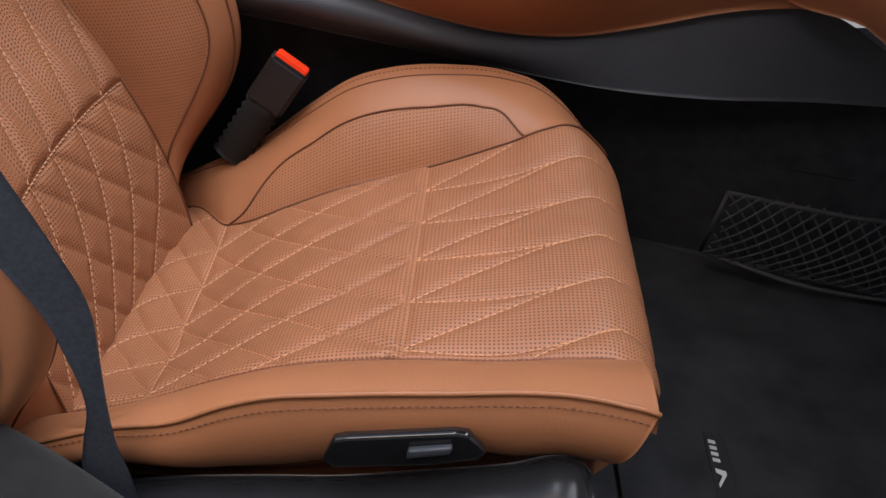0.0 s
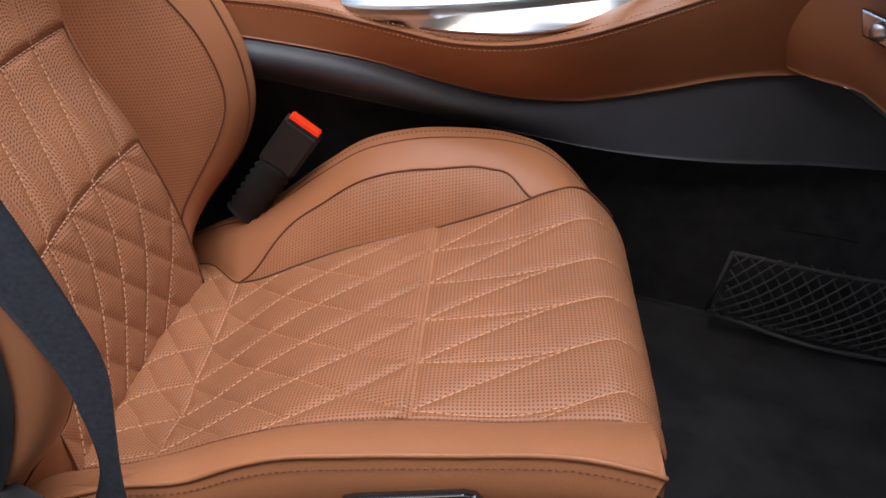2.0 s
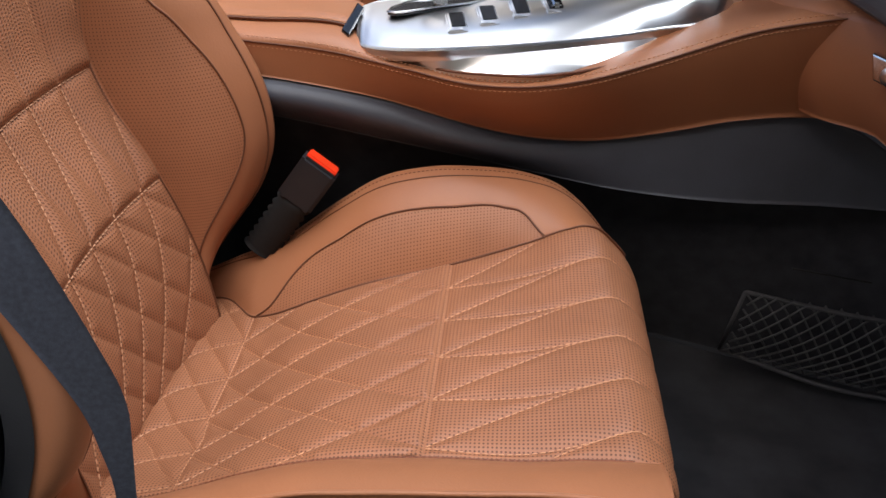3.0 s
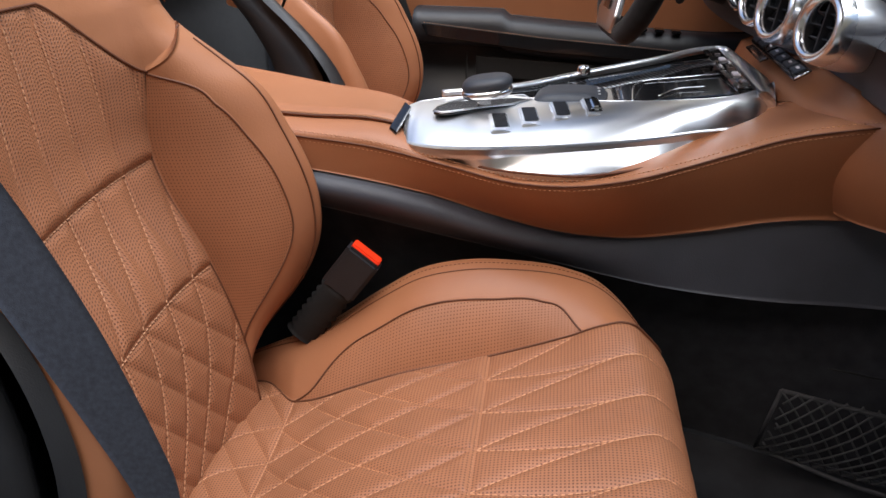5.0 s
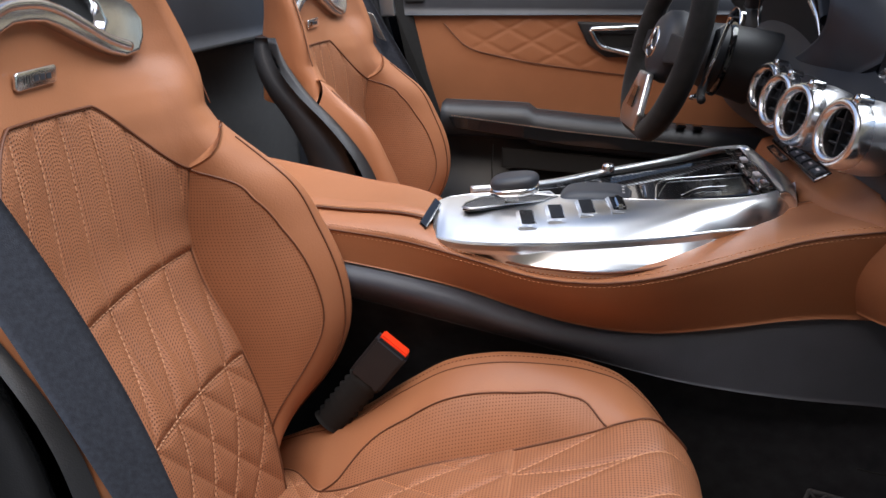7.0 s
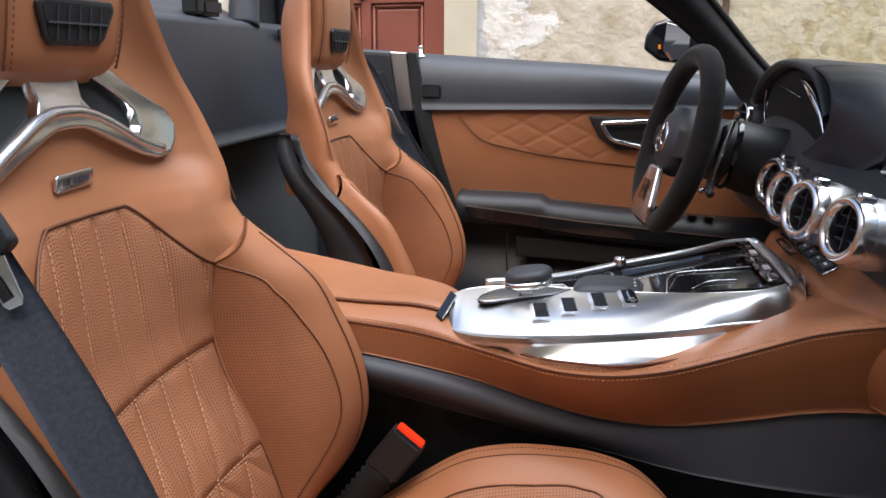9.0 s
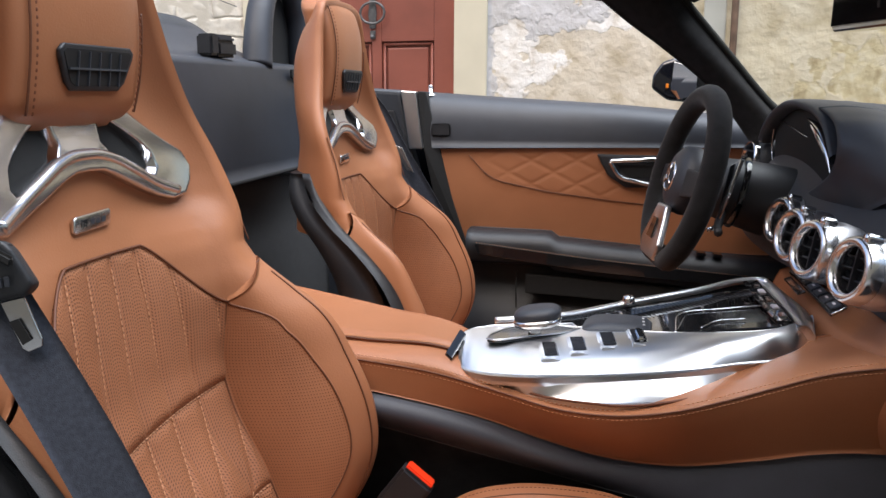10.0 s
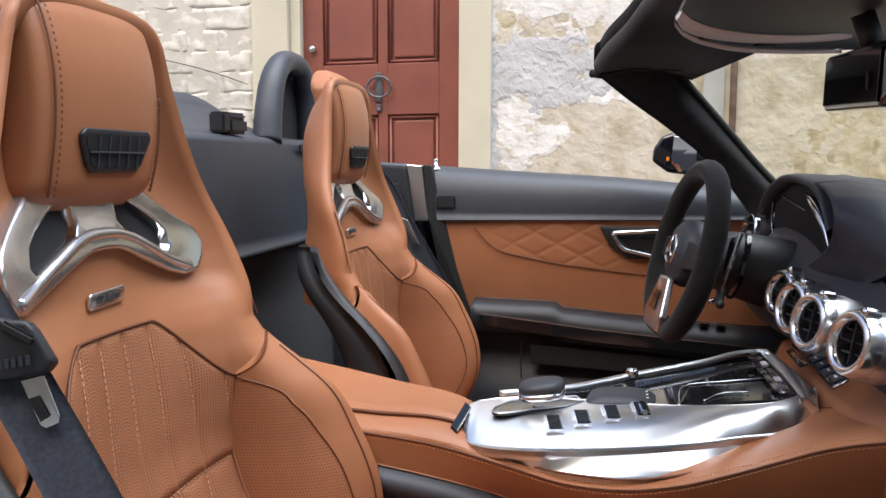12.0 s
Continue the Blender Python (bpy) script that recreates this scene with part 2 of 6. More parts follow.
def link(name, verts, faces, mat, parent=None, label="", smooth=True, uvs=None):
    me = bpy.data.meshes.new(name)
    me.from_pydata([tuple(map(float, v)) for v in verts], [], faces)
    if uvs is not None:
        lay = me.uv_layers.new(name="UVMap")
        idx = np.empty(len(me.loops), int)
        me.loops.foreach_get("vertex_index", idx)
        lay.data.foreach_set("uv", np.asarray(uvs, np.float32)[idx].ravel())
    me.materials.append(mat)
    me.polygons.foreach_set("use_smooth", [smooth] * len(me.polygons))
    me.update()
    ob = new(name, me)
    if parent is not None:
        ob.parent = parent
        ob.location = -origin_of(parent)
    if label:
        ob["label"] = label
    return ob


def origin_of(ob):
    v = Vector(ob.location)
    return v if ob.parent is None else v + origin_of(ob.parent)


def thing(name, at, label, category, group="", kind=""):
    ob = new(name)
    ob.empty_display_size = 0.05
    ob.location = at
    return tagged(ob, label, category, group, kind)


def from_bm(name, bm, mat, parent=None, label="", smooth=False):
    me = bpy.data.meshes.new(name)
    bmesh.ops.recalc_face_normals(bm, faces=bm.faces)
    bm.to_mesh(me)
    bm.free()
    me.materials.append(mat)
    me.polygons.foreach_set("use_smooth", [smooth] * len(me.polygons))
    ob = new(name, me)
    if parent is not None:
        ob.parent = parent
        ob.location = -origin_of(parent)
    if label:
        ob["label"] = label
    return ob


def sheet(name, grid, mat, parent=None, label="", uvs=None, back=(0, 0, 0), close_v=False):
    """A surface from a grid of points; back: the way its borders are folded away, which gives it body."""
    g = np.asarray(grid, float)
    nu, nv = g.shape[:2]
    verts = list(g.reshape(-1, 3))
    uv = list(np.asarray(uvs).reshape(-1, 2)) if uvs is not None else None
    faces = []
    for i in range(nu - 1):
        for j in range(nv - 1 + (1 if close_v else 0)):
            k = (j + 1) % nv
            faces.append((i * nv + j, (i + 1) * nv + j, (i + 1) * nv + k, i * nv + k))
    if any(back):
        ring = [i * nv for i in range(nu)] + [(nu - 1) * nv + j for j in range(1, nv)] + [i * nv + nv - 1 for i in range(nu - 2, -1, -1)] + [j for j in range(nv - 2, 0, -1)]
        base = len(verts)
        for r in ring:
            verts.append(verts[r] + np.array(back))
            if uv is not None:
                uv.append(uv[r])
        n = len(ring)
        for a in range(n):
            c = (a + 1) % n
            faces.append((ring[a], ring[c], base + c, base + a))
    return link(name, verts, faces, mat, parent, label, True, uv)


def tube(name, points, radius, mat, parent=None, label="", sides=8, n=None, closed=False, flat=1.0):
    """A round rod along a curve."""
    p = path3(points, n) if n else np.array(points, float)
    m = len(p)
    verts, faces = [], []
    rad = radius if callable(radius) else (lambda s: radius)
    up = np.array((0.13, 0.2, 0.97))
    for i in range(m):
        d = p[(i + 1) % m] - p[i - 1] if closed else p[min(i + 1, m - 1)] - p[max(i - 1, 0)]
        d = d / (np.linalg.norm(d) + 1e-12)
        a = np.cross(d, up)
        a /= np.linalg.norm(a) + 1e-12
        b = np.cross(a, d)
        for k in range(sides):
            t = 2 * math.pi * k / sides
            verts.append(p[i] + rad(i / max(1, m - 1)) * (math.cos(t) * a + flat * math.sin(t) * b))
    for i in range(m if closed else m - 1):
        for k in range(sides):
            q, l = (i + 1) % m, (k + 1) % sides
            faces.append((i * sides + k, i * sides + l, q * sides + l, q * sides + k))
    if not closed:
        faces.append(tuple(range(sides - 1, -1, -1)))
        faces.append(tuple(range((m - 1) * sides, m * sides)))
    return link(name, verts, faces, mat, parent, label)


def slab(name, outline, direction, mat, parent=None, label="", bevel=0.003, segments=2, smooth=False):
    """A plate: a flat outline of points pushed along a direction, edges rounded."""
    bm = bmesh.new()
    vs = [bm.verts.new(p) for p in outline]
    f = bm.faces.new(vs)
    r = bmesh.ops.extrude_face_region(bm, geom=[f])
    bmesh.ops.translate(bm, verts=[e for e in r["geom"] if isinstance(e, bmesh.types.BMVert)], vec=direction)
    if bevel:
        bmesh.ops.bevel(bm, geom=list(bm.edges), offset=bevel, segments=segments, affect="EDGES", profile=0.6)
    return from_bm(name, bm, mat, parent, label, smooth)


def block(name, centre, size, mat, parent=None, label="", rot=(0, 0, 0), bevel=0.004, segments=2):
    bm = bmesh.new()
    m = Matrix.LocRotScale(centre, Euler([radians(a) for a in rot]), size)
    bmesh.ops.create_cube(bm, size=1, matrix=m)
    if bevel:
        bmesh.ops.bevel(bm, geom=list(bm.edges), offset=bevel, segments=segments, affect="EDGES")
    return from_bm(name, bm, mat, parent, label)


def lathe(name, profile, m, mat, parent=None, label="", n=40):
    """profile: (radius, height) pairs turned round the z axis of the pose m."""
    verts, faces = [], []
    for k in range(n):
        t = 2 * math.pi * k / n
        for r, h in profile:
            verts.append(m @ Vector((r * math.cos(t), r * math.sin(t), h)))
    c = len(profile)
    for k in range(n):
        q = (k + 1) % n
        for i in range(c - 1):
            faces.append((k * c + i, q * c + i, q * c + i + 1, k * c + i + 1))
    return link(name, verts, faces, mat, parent, label)


def stitches(name, curves, mat, parent, normal, size=0.0007, dash=0.0042, gap=0.0022, lift=0.0006):
    """Thread: short rods along curves, joined into one mesh."""
    verts, faces = [], []
    for c in curves:
        p = np.asarray(c, float)
        s = np.r_[0, np.cumsum(np.linalg.norm(np.diff(p, axis=0), axis=1))]
        t = 0.0
        while t + dash < s[-1]:
            a = np.array([np.interp(t, s, p[:, k]) for k in range(3)])
            b = np.array([np.interp(t + dash, s, p[:, k]) for k in range(3)])
            d = (b - a) / (np.linalg.norm(b - a) + 1e-9)
            nrm = np.array(normal(a) if callable(normal) else normal, float)
            side = np.cross(d, nrm)
            side /= np.linalg.norm(side) + 1e-9
            base = len(verts)
            for q, w in ((a, 0.6), (a + 0.5 * (b - a), 1.0), (b, 0.6)):
                verts += [q + side * size * w, q + nrm * (lift + size * 1.3 * w), q - side * size * w]
            for k in (0, 3):
                faces += [(base + k, base + k + 3, base + k + 4, base + k + 1), (base + k + 1, base + k + 4, base + k + 5, base + k + 2)]
            t += dash + gap
    return tagged(link(name, verts, faces, mat, parent), "", "", "", "stuff")


# ---- the sports seat ----
CUSHION = path3([(-0.318, 0, 0.160), (-0.296, 0, 0.174), (-0.265, 0, 0.181), (-0.22, 0, 0.192), (-0.15, 0, 0.226), (-0.1, 0, 0.247), (0, 0, 0.27), (0.08, 0, 0.283), (0.13, 0, 0.288),
                 (0.165, 0, 0.285), (0.189, 0, 0.267), (0.201, 0, 0.235), (0.198, 0, 0.2), (0.172, 0, 0.166), (0.12, 0, 0.14)], 400)
C_LEN = np.r_[0, np.cumsum(np.linalg.norm(np.diff(CUSHION, axis=0), axis=1))]
N_TOP = int(np.argmax(CUSHION[:, 0])) + 1
far_rise = table([(-0.32, 0.006), (-0.22, 0.012), (-0.12, 0.0), (0, 0.0), (0.083, 0.014), (0.123, 0.024), (0.14, 0.026), (0.155, 0.022), (0.17, 0.014), (0.2, 0.004)])
near_rise = table([(-0.32, 0.03), (-0.2, 0.024), (-0.1, 0.013), (0, 0.001), (0.08, -0.012), (0.17, -0.012), (0.2, -0.01)])
Y_FAR = table([(-0.32, 0.214), (-0.295, 0.205), (-0.272, 0.192), (-0.25, 0.168), (-0.23, 0.146), (-0.21, 0.14), (-0.12, 0.143), (0, 0.152), (0.1, 0.155), (0.13, 0.158), (0.15, 0.163), (0.17, 0.172), (0.2, 0.182)])
Y_NEAR = -0.15


def cushion_point(s, y):
    """A point of the seat's middle at length s along its profile, before quilting, and the way out of it."""
    x = np.interp(s, C_LEN, CUSHION[:, 0])
    z = np.interp(s, C_LEN, CUSHION[:, 2])
    dx = np.interp(s + 0.004, C_LEN, CUSHION[:, 0]) - np.interp(s - 0.004, C_LEN, CUSHION[:, 0])
    dz = np.interp(s + 0.004, C_LEN, CUSHION[:, 2]) - np.interp(s - 0.004, C_LEN, CUSHION[:, 2])
    ln = np.sqrt(dx * dx + dz * dz) + 1e-9
    fade = np.clip((C_LEN[-1] - s) / 0.12, 0, 1)
    z = z + fade * (far_rise(x) * np.clip(y / 0.15, 0, 1.2) ** 2 + near_rise(x) * np.clip(-y / 0.15, 0, 1.2) ** 2)
    corner = np.clip((y - 0.13) / 0.09, 0, 1.1) ** 2 * np.clip((x - 0.07) / 0.1, 0, 1)
    tuck = 0.024 * np.clip((-y - 0.06) / 0.09, 0, 1) * np.clip((0.235 - z) / 0.05, 0, 1)
    return x - 0.012 * corner - tuck, z - 0.03 * corner * fade, -dz / ln, dx / ln


S0 = float(np.interp(0.0, CUSHION[:230, 0], C_LEN[:230]))
S_SPINE = S0 - 0.240
S_FRONT = S0 + 0.170
P = 0.0605


def skew(s, y):
    """The rear seam runs a little forward towards the door."""
    return 0.024 * np.clip((-y - 0.02) / 0.12, 0, 1) * np.clip((S0 - s) / 0.24, 0, 1)


def cushion_lines(s):
    """The quilting lines: for each, its y at length s (nan where it does not run)."""
    out = []
    nan = np.nan
    for k in range(-7, 8):
        node = -0.019 + P * k
        u = np.clip((s - S_SPINE) / (S0 - S_SPINE), 0, 1)
        mid = (s >= S_SPINE) & (s <= S0)
        out.append(np.where(mid, node + 2.0 * P * (u + 0.03 * np.sin(2 * math.pi * u)), nan))
        out.append(np.where(mid, node + 2.85 * P * (1 - u) ** 1.4, nan))
        w = np.clip((s - S0) / (S_FRONT - S0), 0, 1)
        front = s >= S0
        out.append(np.where(front, node + 1.38 * P * w**0.88, nan))
        out.append(np.where(front & (s < S_FRONT), node + 0.38 * P * w**3 - 0.1 * P * np.sin(math.pi * w), nan))
        r = S_SPINE - s
        rear = (s <= S_SPINE) & (s > S_SPINE - 0.092)
        out.append(np.where(rear, node + 1.5 * r, nan))
        out.append(np.where(rear, node - 0.022 * (np.clip(r, 0, 1) / 0.078) ** 4, nan))
    return out


def quilt(distance, deep, width):
    """Stuffed leather: a crease at the seam that swells to a soft cushion."""
    return deep * (1 - (1 - np.clip(distance / width, 0, 1)) ** 2.2)


def make_cushion(seat):
    ns, ny = 300, 170
    s = np.linspace(0.0, C_LEN[-1], ns)[:, None] * np.ones((1, ny))
    x0 = np.interp(s, C_LEN, CUSHION[:, 0])
    v = np.linspace(0, 1, ny)[None, :]
    y = Y_NEAR + (Y_FAR(x0) - Y_NEAR) * v
    sq = s - skew(s, y)
    d = np.minimum(np.abs(s - S0), np.abs(sq - S_SPINE))
    for line in cushion_lines(sq):
        slope = np.abs(np.gradient(np.nan_to_num(line), s[:, 0], axis=0))
        dist = np.abs(y - line) / np.sqrt(1 + np.clip(slope, 0, 1.6) ** 2)
        d = np.fmin(d, dist)
    d = np.minimum(d, np.minimum(y - Y_NEAR, Y_FAR(x0) - y) * 1.2)
    soft = np.clip((C_LEN[-1] - s) / 0.10, 0.25, 1)
    h = quilt(d, 0.0030, 0.0125) * np.where(s > S0, 0.78, 1.0) * soft - 0.0016
    h = h + np.where(s < S0, 0.0034 * np.exp((s - S0) / 0.05) * (1 - np.exp((s - S0) / 0.0025)), 0.0)
    x, z, nx, nz = cushion_point(s, y)
    grid = np.stack([x + nx * h, y, z + nz * h], -1)
    sheet("quilted_insert", grid, LEATHER_PERF, seat, "perforated tan leather with diamond quilting", np.stack([s, y], -1), (0, 0, -0.02))
    curves = []
    ss = np.linspace(0.005, S_FRONT + 0.01, 240)
    for n, line in enumerate(cushion_lines(ss)):
        x0 = np.interp(ss, C_LEN, CUSHION[:, 0])
        ok = ~np.isnan(line) & (line > Y_NEAR + 0.003) & (line < Y_FAR(x0) - 0.003)
        if ok.sum() > 8:
            runs = np.split(np.where(ok)[0], np.where(np.diff(np.where(ok)[0]) > 1)[0] + 1)
            for run in runs:
                if len(run) > 6:
                    x, z, nx, nz = cushion_point(ss[run] + skew(ss[run], line[run]), line[run])
                    curves.append(np.stack([x - nx * 0.0010, line[run], z - nz * 0.0010], 1))
    for at in (S0, S_SPINE):
        yy = np.linspace(Y_NEAR + 0.004, float(Y_FAR(0)) - 0.006, 60)
        x, z, nx, nz = cushion_point(at - 0.001 + (skew(np.full(60, at), yy) if at < S0 else 0 * yy), yy)
        curves.append(np.stack([x - nx * 0.0010, yy, z - nz * 0.0010], 1))
    stitches("stitching", curves, THREAD, seat, (0, 0, 1), 0.00045)

    # the bolster beside the console: punched panel, plain band, outer side
    crest = table([(-0.33, 0.2), (-0.27, 0.228), (-0.204, 0.258), (-0.133, 0.308), (-0.087, 0.336), (-0.037, 0.349), (0.022, 0.351), (0.083, 0.343), (0.114, 0.331), (0.146, 0.304), (0.173, 0.268), (0.195, 0.23)])
    share = table([(-0.225, 0.0), (-0.206, 0.12), (-0.184, 0.36), (-0.12, 0.52), (-0.063, 0.555), (0, 0.53), (0.054, 0.49), (0.08, 0.37), (0.1, 0.0)])

    def bolster(x, w):
        """w 0 at the quilted middle, 1 at the crest, 2 at the outer foot."""
        x = np.asarray(x, float)
        w = np.asarray(w, float)
        sx = np.interp(x, CUSHION[:N_TOP, 0], C_LEN[:N_TOP])
        yi = Y_FAR(x)
        zi = cushion_point(sx, yi)[1] - 0.001
        c = np.where(x > 0.12, crest(x), np.maximum(crest(x), zi + 0.002))
        a = np.clip(w, 0, 1)
        yy = yi + (np.maximum(0.232 - 0.06 * np.clip((x - 0.12) / 0.05, 0, 1) * 0.1, yi + 0.003) - yi) * (0.55 * a + 0.45 * a * a)
        zz = zi + (c - zi) * (1.32 * a - 0.32 * a**3 * 1.0)
        b = np.clip(w - 1, 0, 1)
        yy = yy + 0.022 * np.sin(np.minimum(b * 3, 1) * math.pi / 2) * np.clip((0.188 - x) / 0.1, 0, 1)
        zz = zz - np.maximum(c - 0.11, 0.02) * b**1.25
        return np.stack([x, yy, zz], -1)

    xs = np.linspace(-0.222, 0.099, 110)
    ws = np.linspace(0, 1, 26)
    grid = np.stack([bolster(xs, share(xs) * w) for w in ws], 1)
    sheet("perforated_panel", grid, LEATHER_FINE, seat, "finely perforated leather bolster panel", np.stack([np.repeat(xs[:, None], 26, 1), 0.115 * share(xs)[:, None] * ws[None, :]], -1), (0, 0.004, -0.006))
    xs2 = np.linspace(-0.325, 0.188, 150)
    lo = np.where((xs2 > -0.222) & (xs2 < 0.099), share(xs2), 0)
    grid = np.stack([bolster(xs2, lo + (1 - lo) * w) for w in np.linspace(0, 1, 20)] + [bolster(xs2, 1 + w) for w in np.linspace(0.06, 1, 16)], 1)
    sheet("side_bolster", grid, LEATHER, seat, "smooth tan leather side bolster", None, (0, 0, -0.01))
    tube("piping", bolster(xs, share(xs) * 1.0) + np.array((0, -0.0005, 0.0003)), 0.0011, SEAM, seat, "dark sewn edge of the panel", 6)
    tube("piping", bolster(xs2[4:-6], np.full(140, 0.86)) + np.array((0, -0.0004, 0.0002)), 0.0007, SEAM, seat, "", 6)
    stitches("stitching", [bolster(xs2[4:-6], np.full(140, 0.94))], THREAD_DARK, seat, (0, -0.5, 0.85), 0.0005, 0.003, 0.002)
    tube("piping", bolster(xs2[4:], np.full(146, 0.0)) + np.array((0, 0, 0.0006)), 0.0011, SEAM, seat, "", 6)

    # the bolster beside the door sill
    pipe = table([(-0.33, 0.222), (-0.27, 0.243), (-0.198, 0.264), (-0.156, 0.270), (-0.112, 0.288), (-0.092, 0.294), (-0.033, 0.300), (0.043, 0.303), (0.1, 0.305), (0.118, 0.304), (0.156, 0.296), (0.183, 0.286), (0.2, 0.27)])
    low = table([(-0.33, 0.222), (-0.2, 0.230), (-0.18, 0.225), (-0.16, 0.221), (-0.12, 0.219), (-0.08, 0.221), (-0.05, 0.228), (0.0, 0.234), (0.07, 0.241), (0.082, 0.238), (0.12, 0.241), (0.142, 0.237), (0.2, 0.235)])

    def near_side(x, w):
        sx = np.interp(np.minimum(x, 0.15), CUSHION[:N_TOP, 0], C_LEN[:N_TOP])
        zi = cushion_point(sx, np.full_like(x, Y_NEAR))[1] - 0.001
        a = np.clip(w, 0, 1)
        b = np.clip(w - 1, 0, 1)
        zp = pipe(x)
        tuck = np.clip((x - 0.13) / 0.06, 0, 1) ** 2
        yy = Y_NEAR - 0.07 * a - (0.016 * np.sin(b * math.pi * 0.8)) + 0.044 * b * b
        zz = zi + (zp - zi) * (1.25 * a - 0.25 * a * a) + (low(x) - 0.026 - zp) * b
        return np.stack([x - 0.046 * tuck * b**0.9, yy, zz + 0.006 * np.sin(a * math.pi)], -1)

    xs3 = np.linspace(-0.325, 0.182, 140)
    sheet("door_side_bolster", np.stack([near_side(xs3, np.full(140, w)) for w in np.linspace(0, 1, 22)], 1), LEATHER, seat, "plain tan leather seat edge", None, (0, 0.002, -0.02))
    sheet("skirt", np.stack([near_side(xs3, np.full(140, w)) for w in np.linspace(1, 2, 22)], 1), LEATHER, seat, "tan leather side skirt of the cushion", None, (0, 0.02, -0.004))
    tube("piping", near_side(xs3, np.full(140, 1.0)) + np.array((0, -0.001, 0.0012)), 0.0021, LEATHER, seat, "raised leather piping", 8)
    tube("piping", near_side(xs3[:134], np.full(134, 0.0)) + np.array((0, 0, 0.0004)), 0.0008, LEATHER_DARK, seat, "", 6)
    stitches("stitching", [near_side(xs3, np.full(140, 1.09)) + np.array((0, -0.0008, 0))], THREAD_DARK, seat, (0, -0.8, 0.5), 0.0008, 0.003, 0.0022)
    stitches("stitching", [near_side(xs3[:122], np.full(122, 0.06)) + np.array((0, 0, 0.0006))], THREAD_DARK, seat, (0, 0, 1), 0.0006, 0.003, 0.0022)
    tube("lower_lip", near_side(xs3, np.full(140, 2.0)) + np.array((0, 0.002, -0.002)), 0.0042, LEATHER, seat, "rounded leather lower lip", 8)
    lip = near_side(xs3, np.full(140, 2.0))
    # Shade below the lip is put into this strip's darker brown.
    sheet("under_skirt", np.stack([lip + np.array((0, 0.004 + 0.01 * w, -0.003 - 0.045 * w)) for w in np.linspace(0, 1, 6)], 1), LEATHER_DARK, seat, "underside of the skirt, its shade put into the brown", None, (0, 0.02, 0))
    # the front of the bolsters and what is under the cushion
    yy = np.linspace(-0.212, -0.148, 16)[None, :] * np.ones((30, 1))
    a = np.linspace(0, 1, 30)[:, None] * np.ones((1, 16))
    edge = np.clip((-0.15 - yy) / 0.076, 0, 1)
    fx = 0.181 - 0.011 * edge - (0.075 + 0.01 * edge) * a
    top = 0.262 + 0.022 * edge
    sheet("front_corner", np.stack([fx, yy, top - 0.004 - (0.045 - 0.02 * edge) * a], -1), LEATHER, seat, "", None, (-0.03, 0.01, 0))
    block("seat_base", (-0.07, 0.0, 0.095), (0.40, 0.36, 0.11), PLASTIC, seat, "black seat base", (0, 0, 0), 0.02, 3)
    for yy in (-0.16, 0.16):
        block("seat_runner", (-0.05, yy, 0.028), (0.5, 0.04, 0.05), PLASTIC, seat, "black steel seat runner", (0, 0, 0), 0.006)
    # switch panel on the skirt
    sw = slab("switch_panel", [(-0.046, -0.231, 0.256), (-0.037, -0.231, 0.276), (-0.028, -0.231, 0.2785), (0.046, -0.231, 0.2855), (0.055, -0.231, 0.284), (0.067, -0.231, 0.267), (0.061, -0.231, 0.260), (0.027, -0.231, 0.253), (-0.038, -0.231, 0.2485)],
              (0, -0.009, 0.001), PLASTIC_GLOSS, seat, "black seat adjustment panel", 0.003, 3, True)
    slab("switch", [(0.013, -0.2395, 0.2655), (0.0145, -0.2395, 0.2735), (0.0445, -0.2395, 0.2775), (0.043, -0.2395, 0.2705)], (0, -0.006, 0.001), PLASTIC_GREY, sw, "grey rocker switch", 0.0018, 2, True)


# backrest
B_EDGE = table([(0.15, -0.268), (0.2, -0.272), (0.263, -0.28), (0.32, -0.294), (0.383, -0.317), (0.455, -0.351), (0.507, -0.362), (0.551, -0.356), (0.6, -0.352), (0.67, -0.375)])
B_MID = table([(0.15, -0.297), (0.2, -0.30), (0.263, -0.306), (0.32, -0.318), (0.383, -0.341), (0.455, -0.374), (0.507, -0.388), (0.551, -0.392), (0.6, -0.396), (0.67, -0.404)])
B_CREST = table([(0.14, -0.31), (0.2, -0.31), (0.227, -0.30), (0.268, -0.271), (0.324, -0.225), (0.377, -0.203), (0.426, -0.202), (0.5, -0.227), (0.56, -0.264), (0.582, -0.291), (0.62, -0.335), (0.64, -0.35)])
BY = 0.158
Z_UP, Z_LOW, PB = 0.487, 0.366, 0.048
TILT = 0.10


def top_of(y):
    a = np.clip((np.abs(y) - 0.062) / (BY - 0.062), 0, 1)
    return 0.658 - 0.08 * (a * a * (3 - 2 * a) * 0.45 + a * 0.55)


def back_lines(z):
    out = []
    for k in range(-6, 3):
        up, lowy = 0.112 + PB * k, 0.074 + 0.050 * k
        out.append(np.where(z >= Z_UP, up * (1 - 1.0 * (z - Z_UP)), np.nan))
        g = np.sin(np.clip((z - Z_LOW) / (Z_UP - Z_LOW), 0, 1) * math.pi / 2)
        mid = (z >= Z_LOW) & (z <= Z_UP)
        out.append(np.where(mid, lowy + (up - lowy) * g, np.nan))
        out.append(np.where(mid, lowy + (up - PB - lowy) * g, np.nan))
        r = np.clip(Z_LOW - z, 0, 1)
        out.append(np.where(z <= Z_LOW, lowy - 0.041 * (r / 0.108) ** 1.6, np.nan))
        out.append(np.where(z <= Z_LOW, lowy + 0.8 * r, np.nan))
    return out


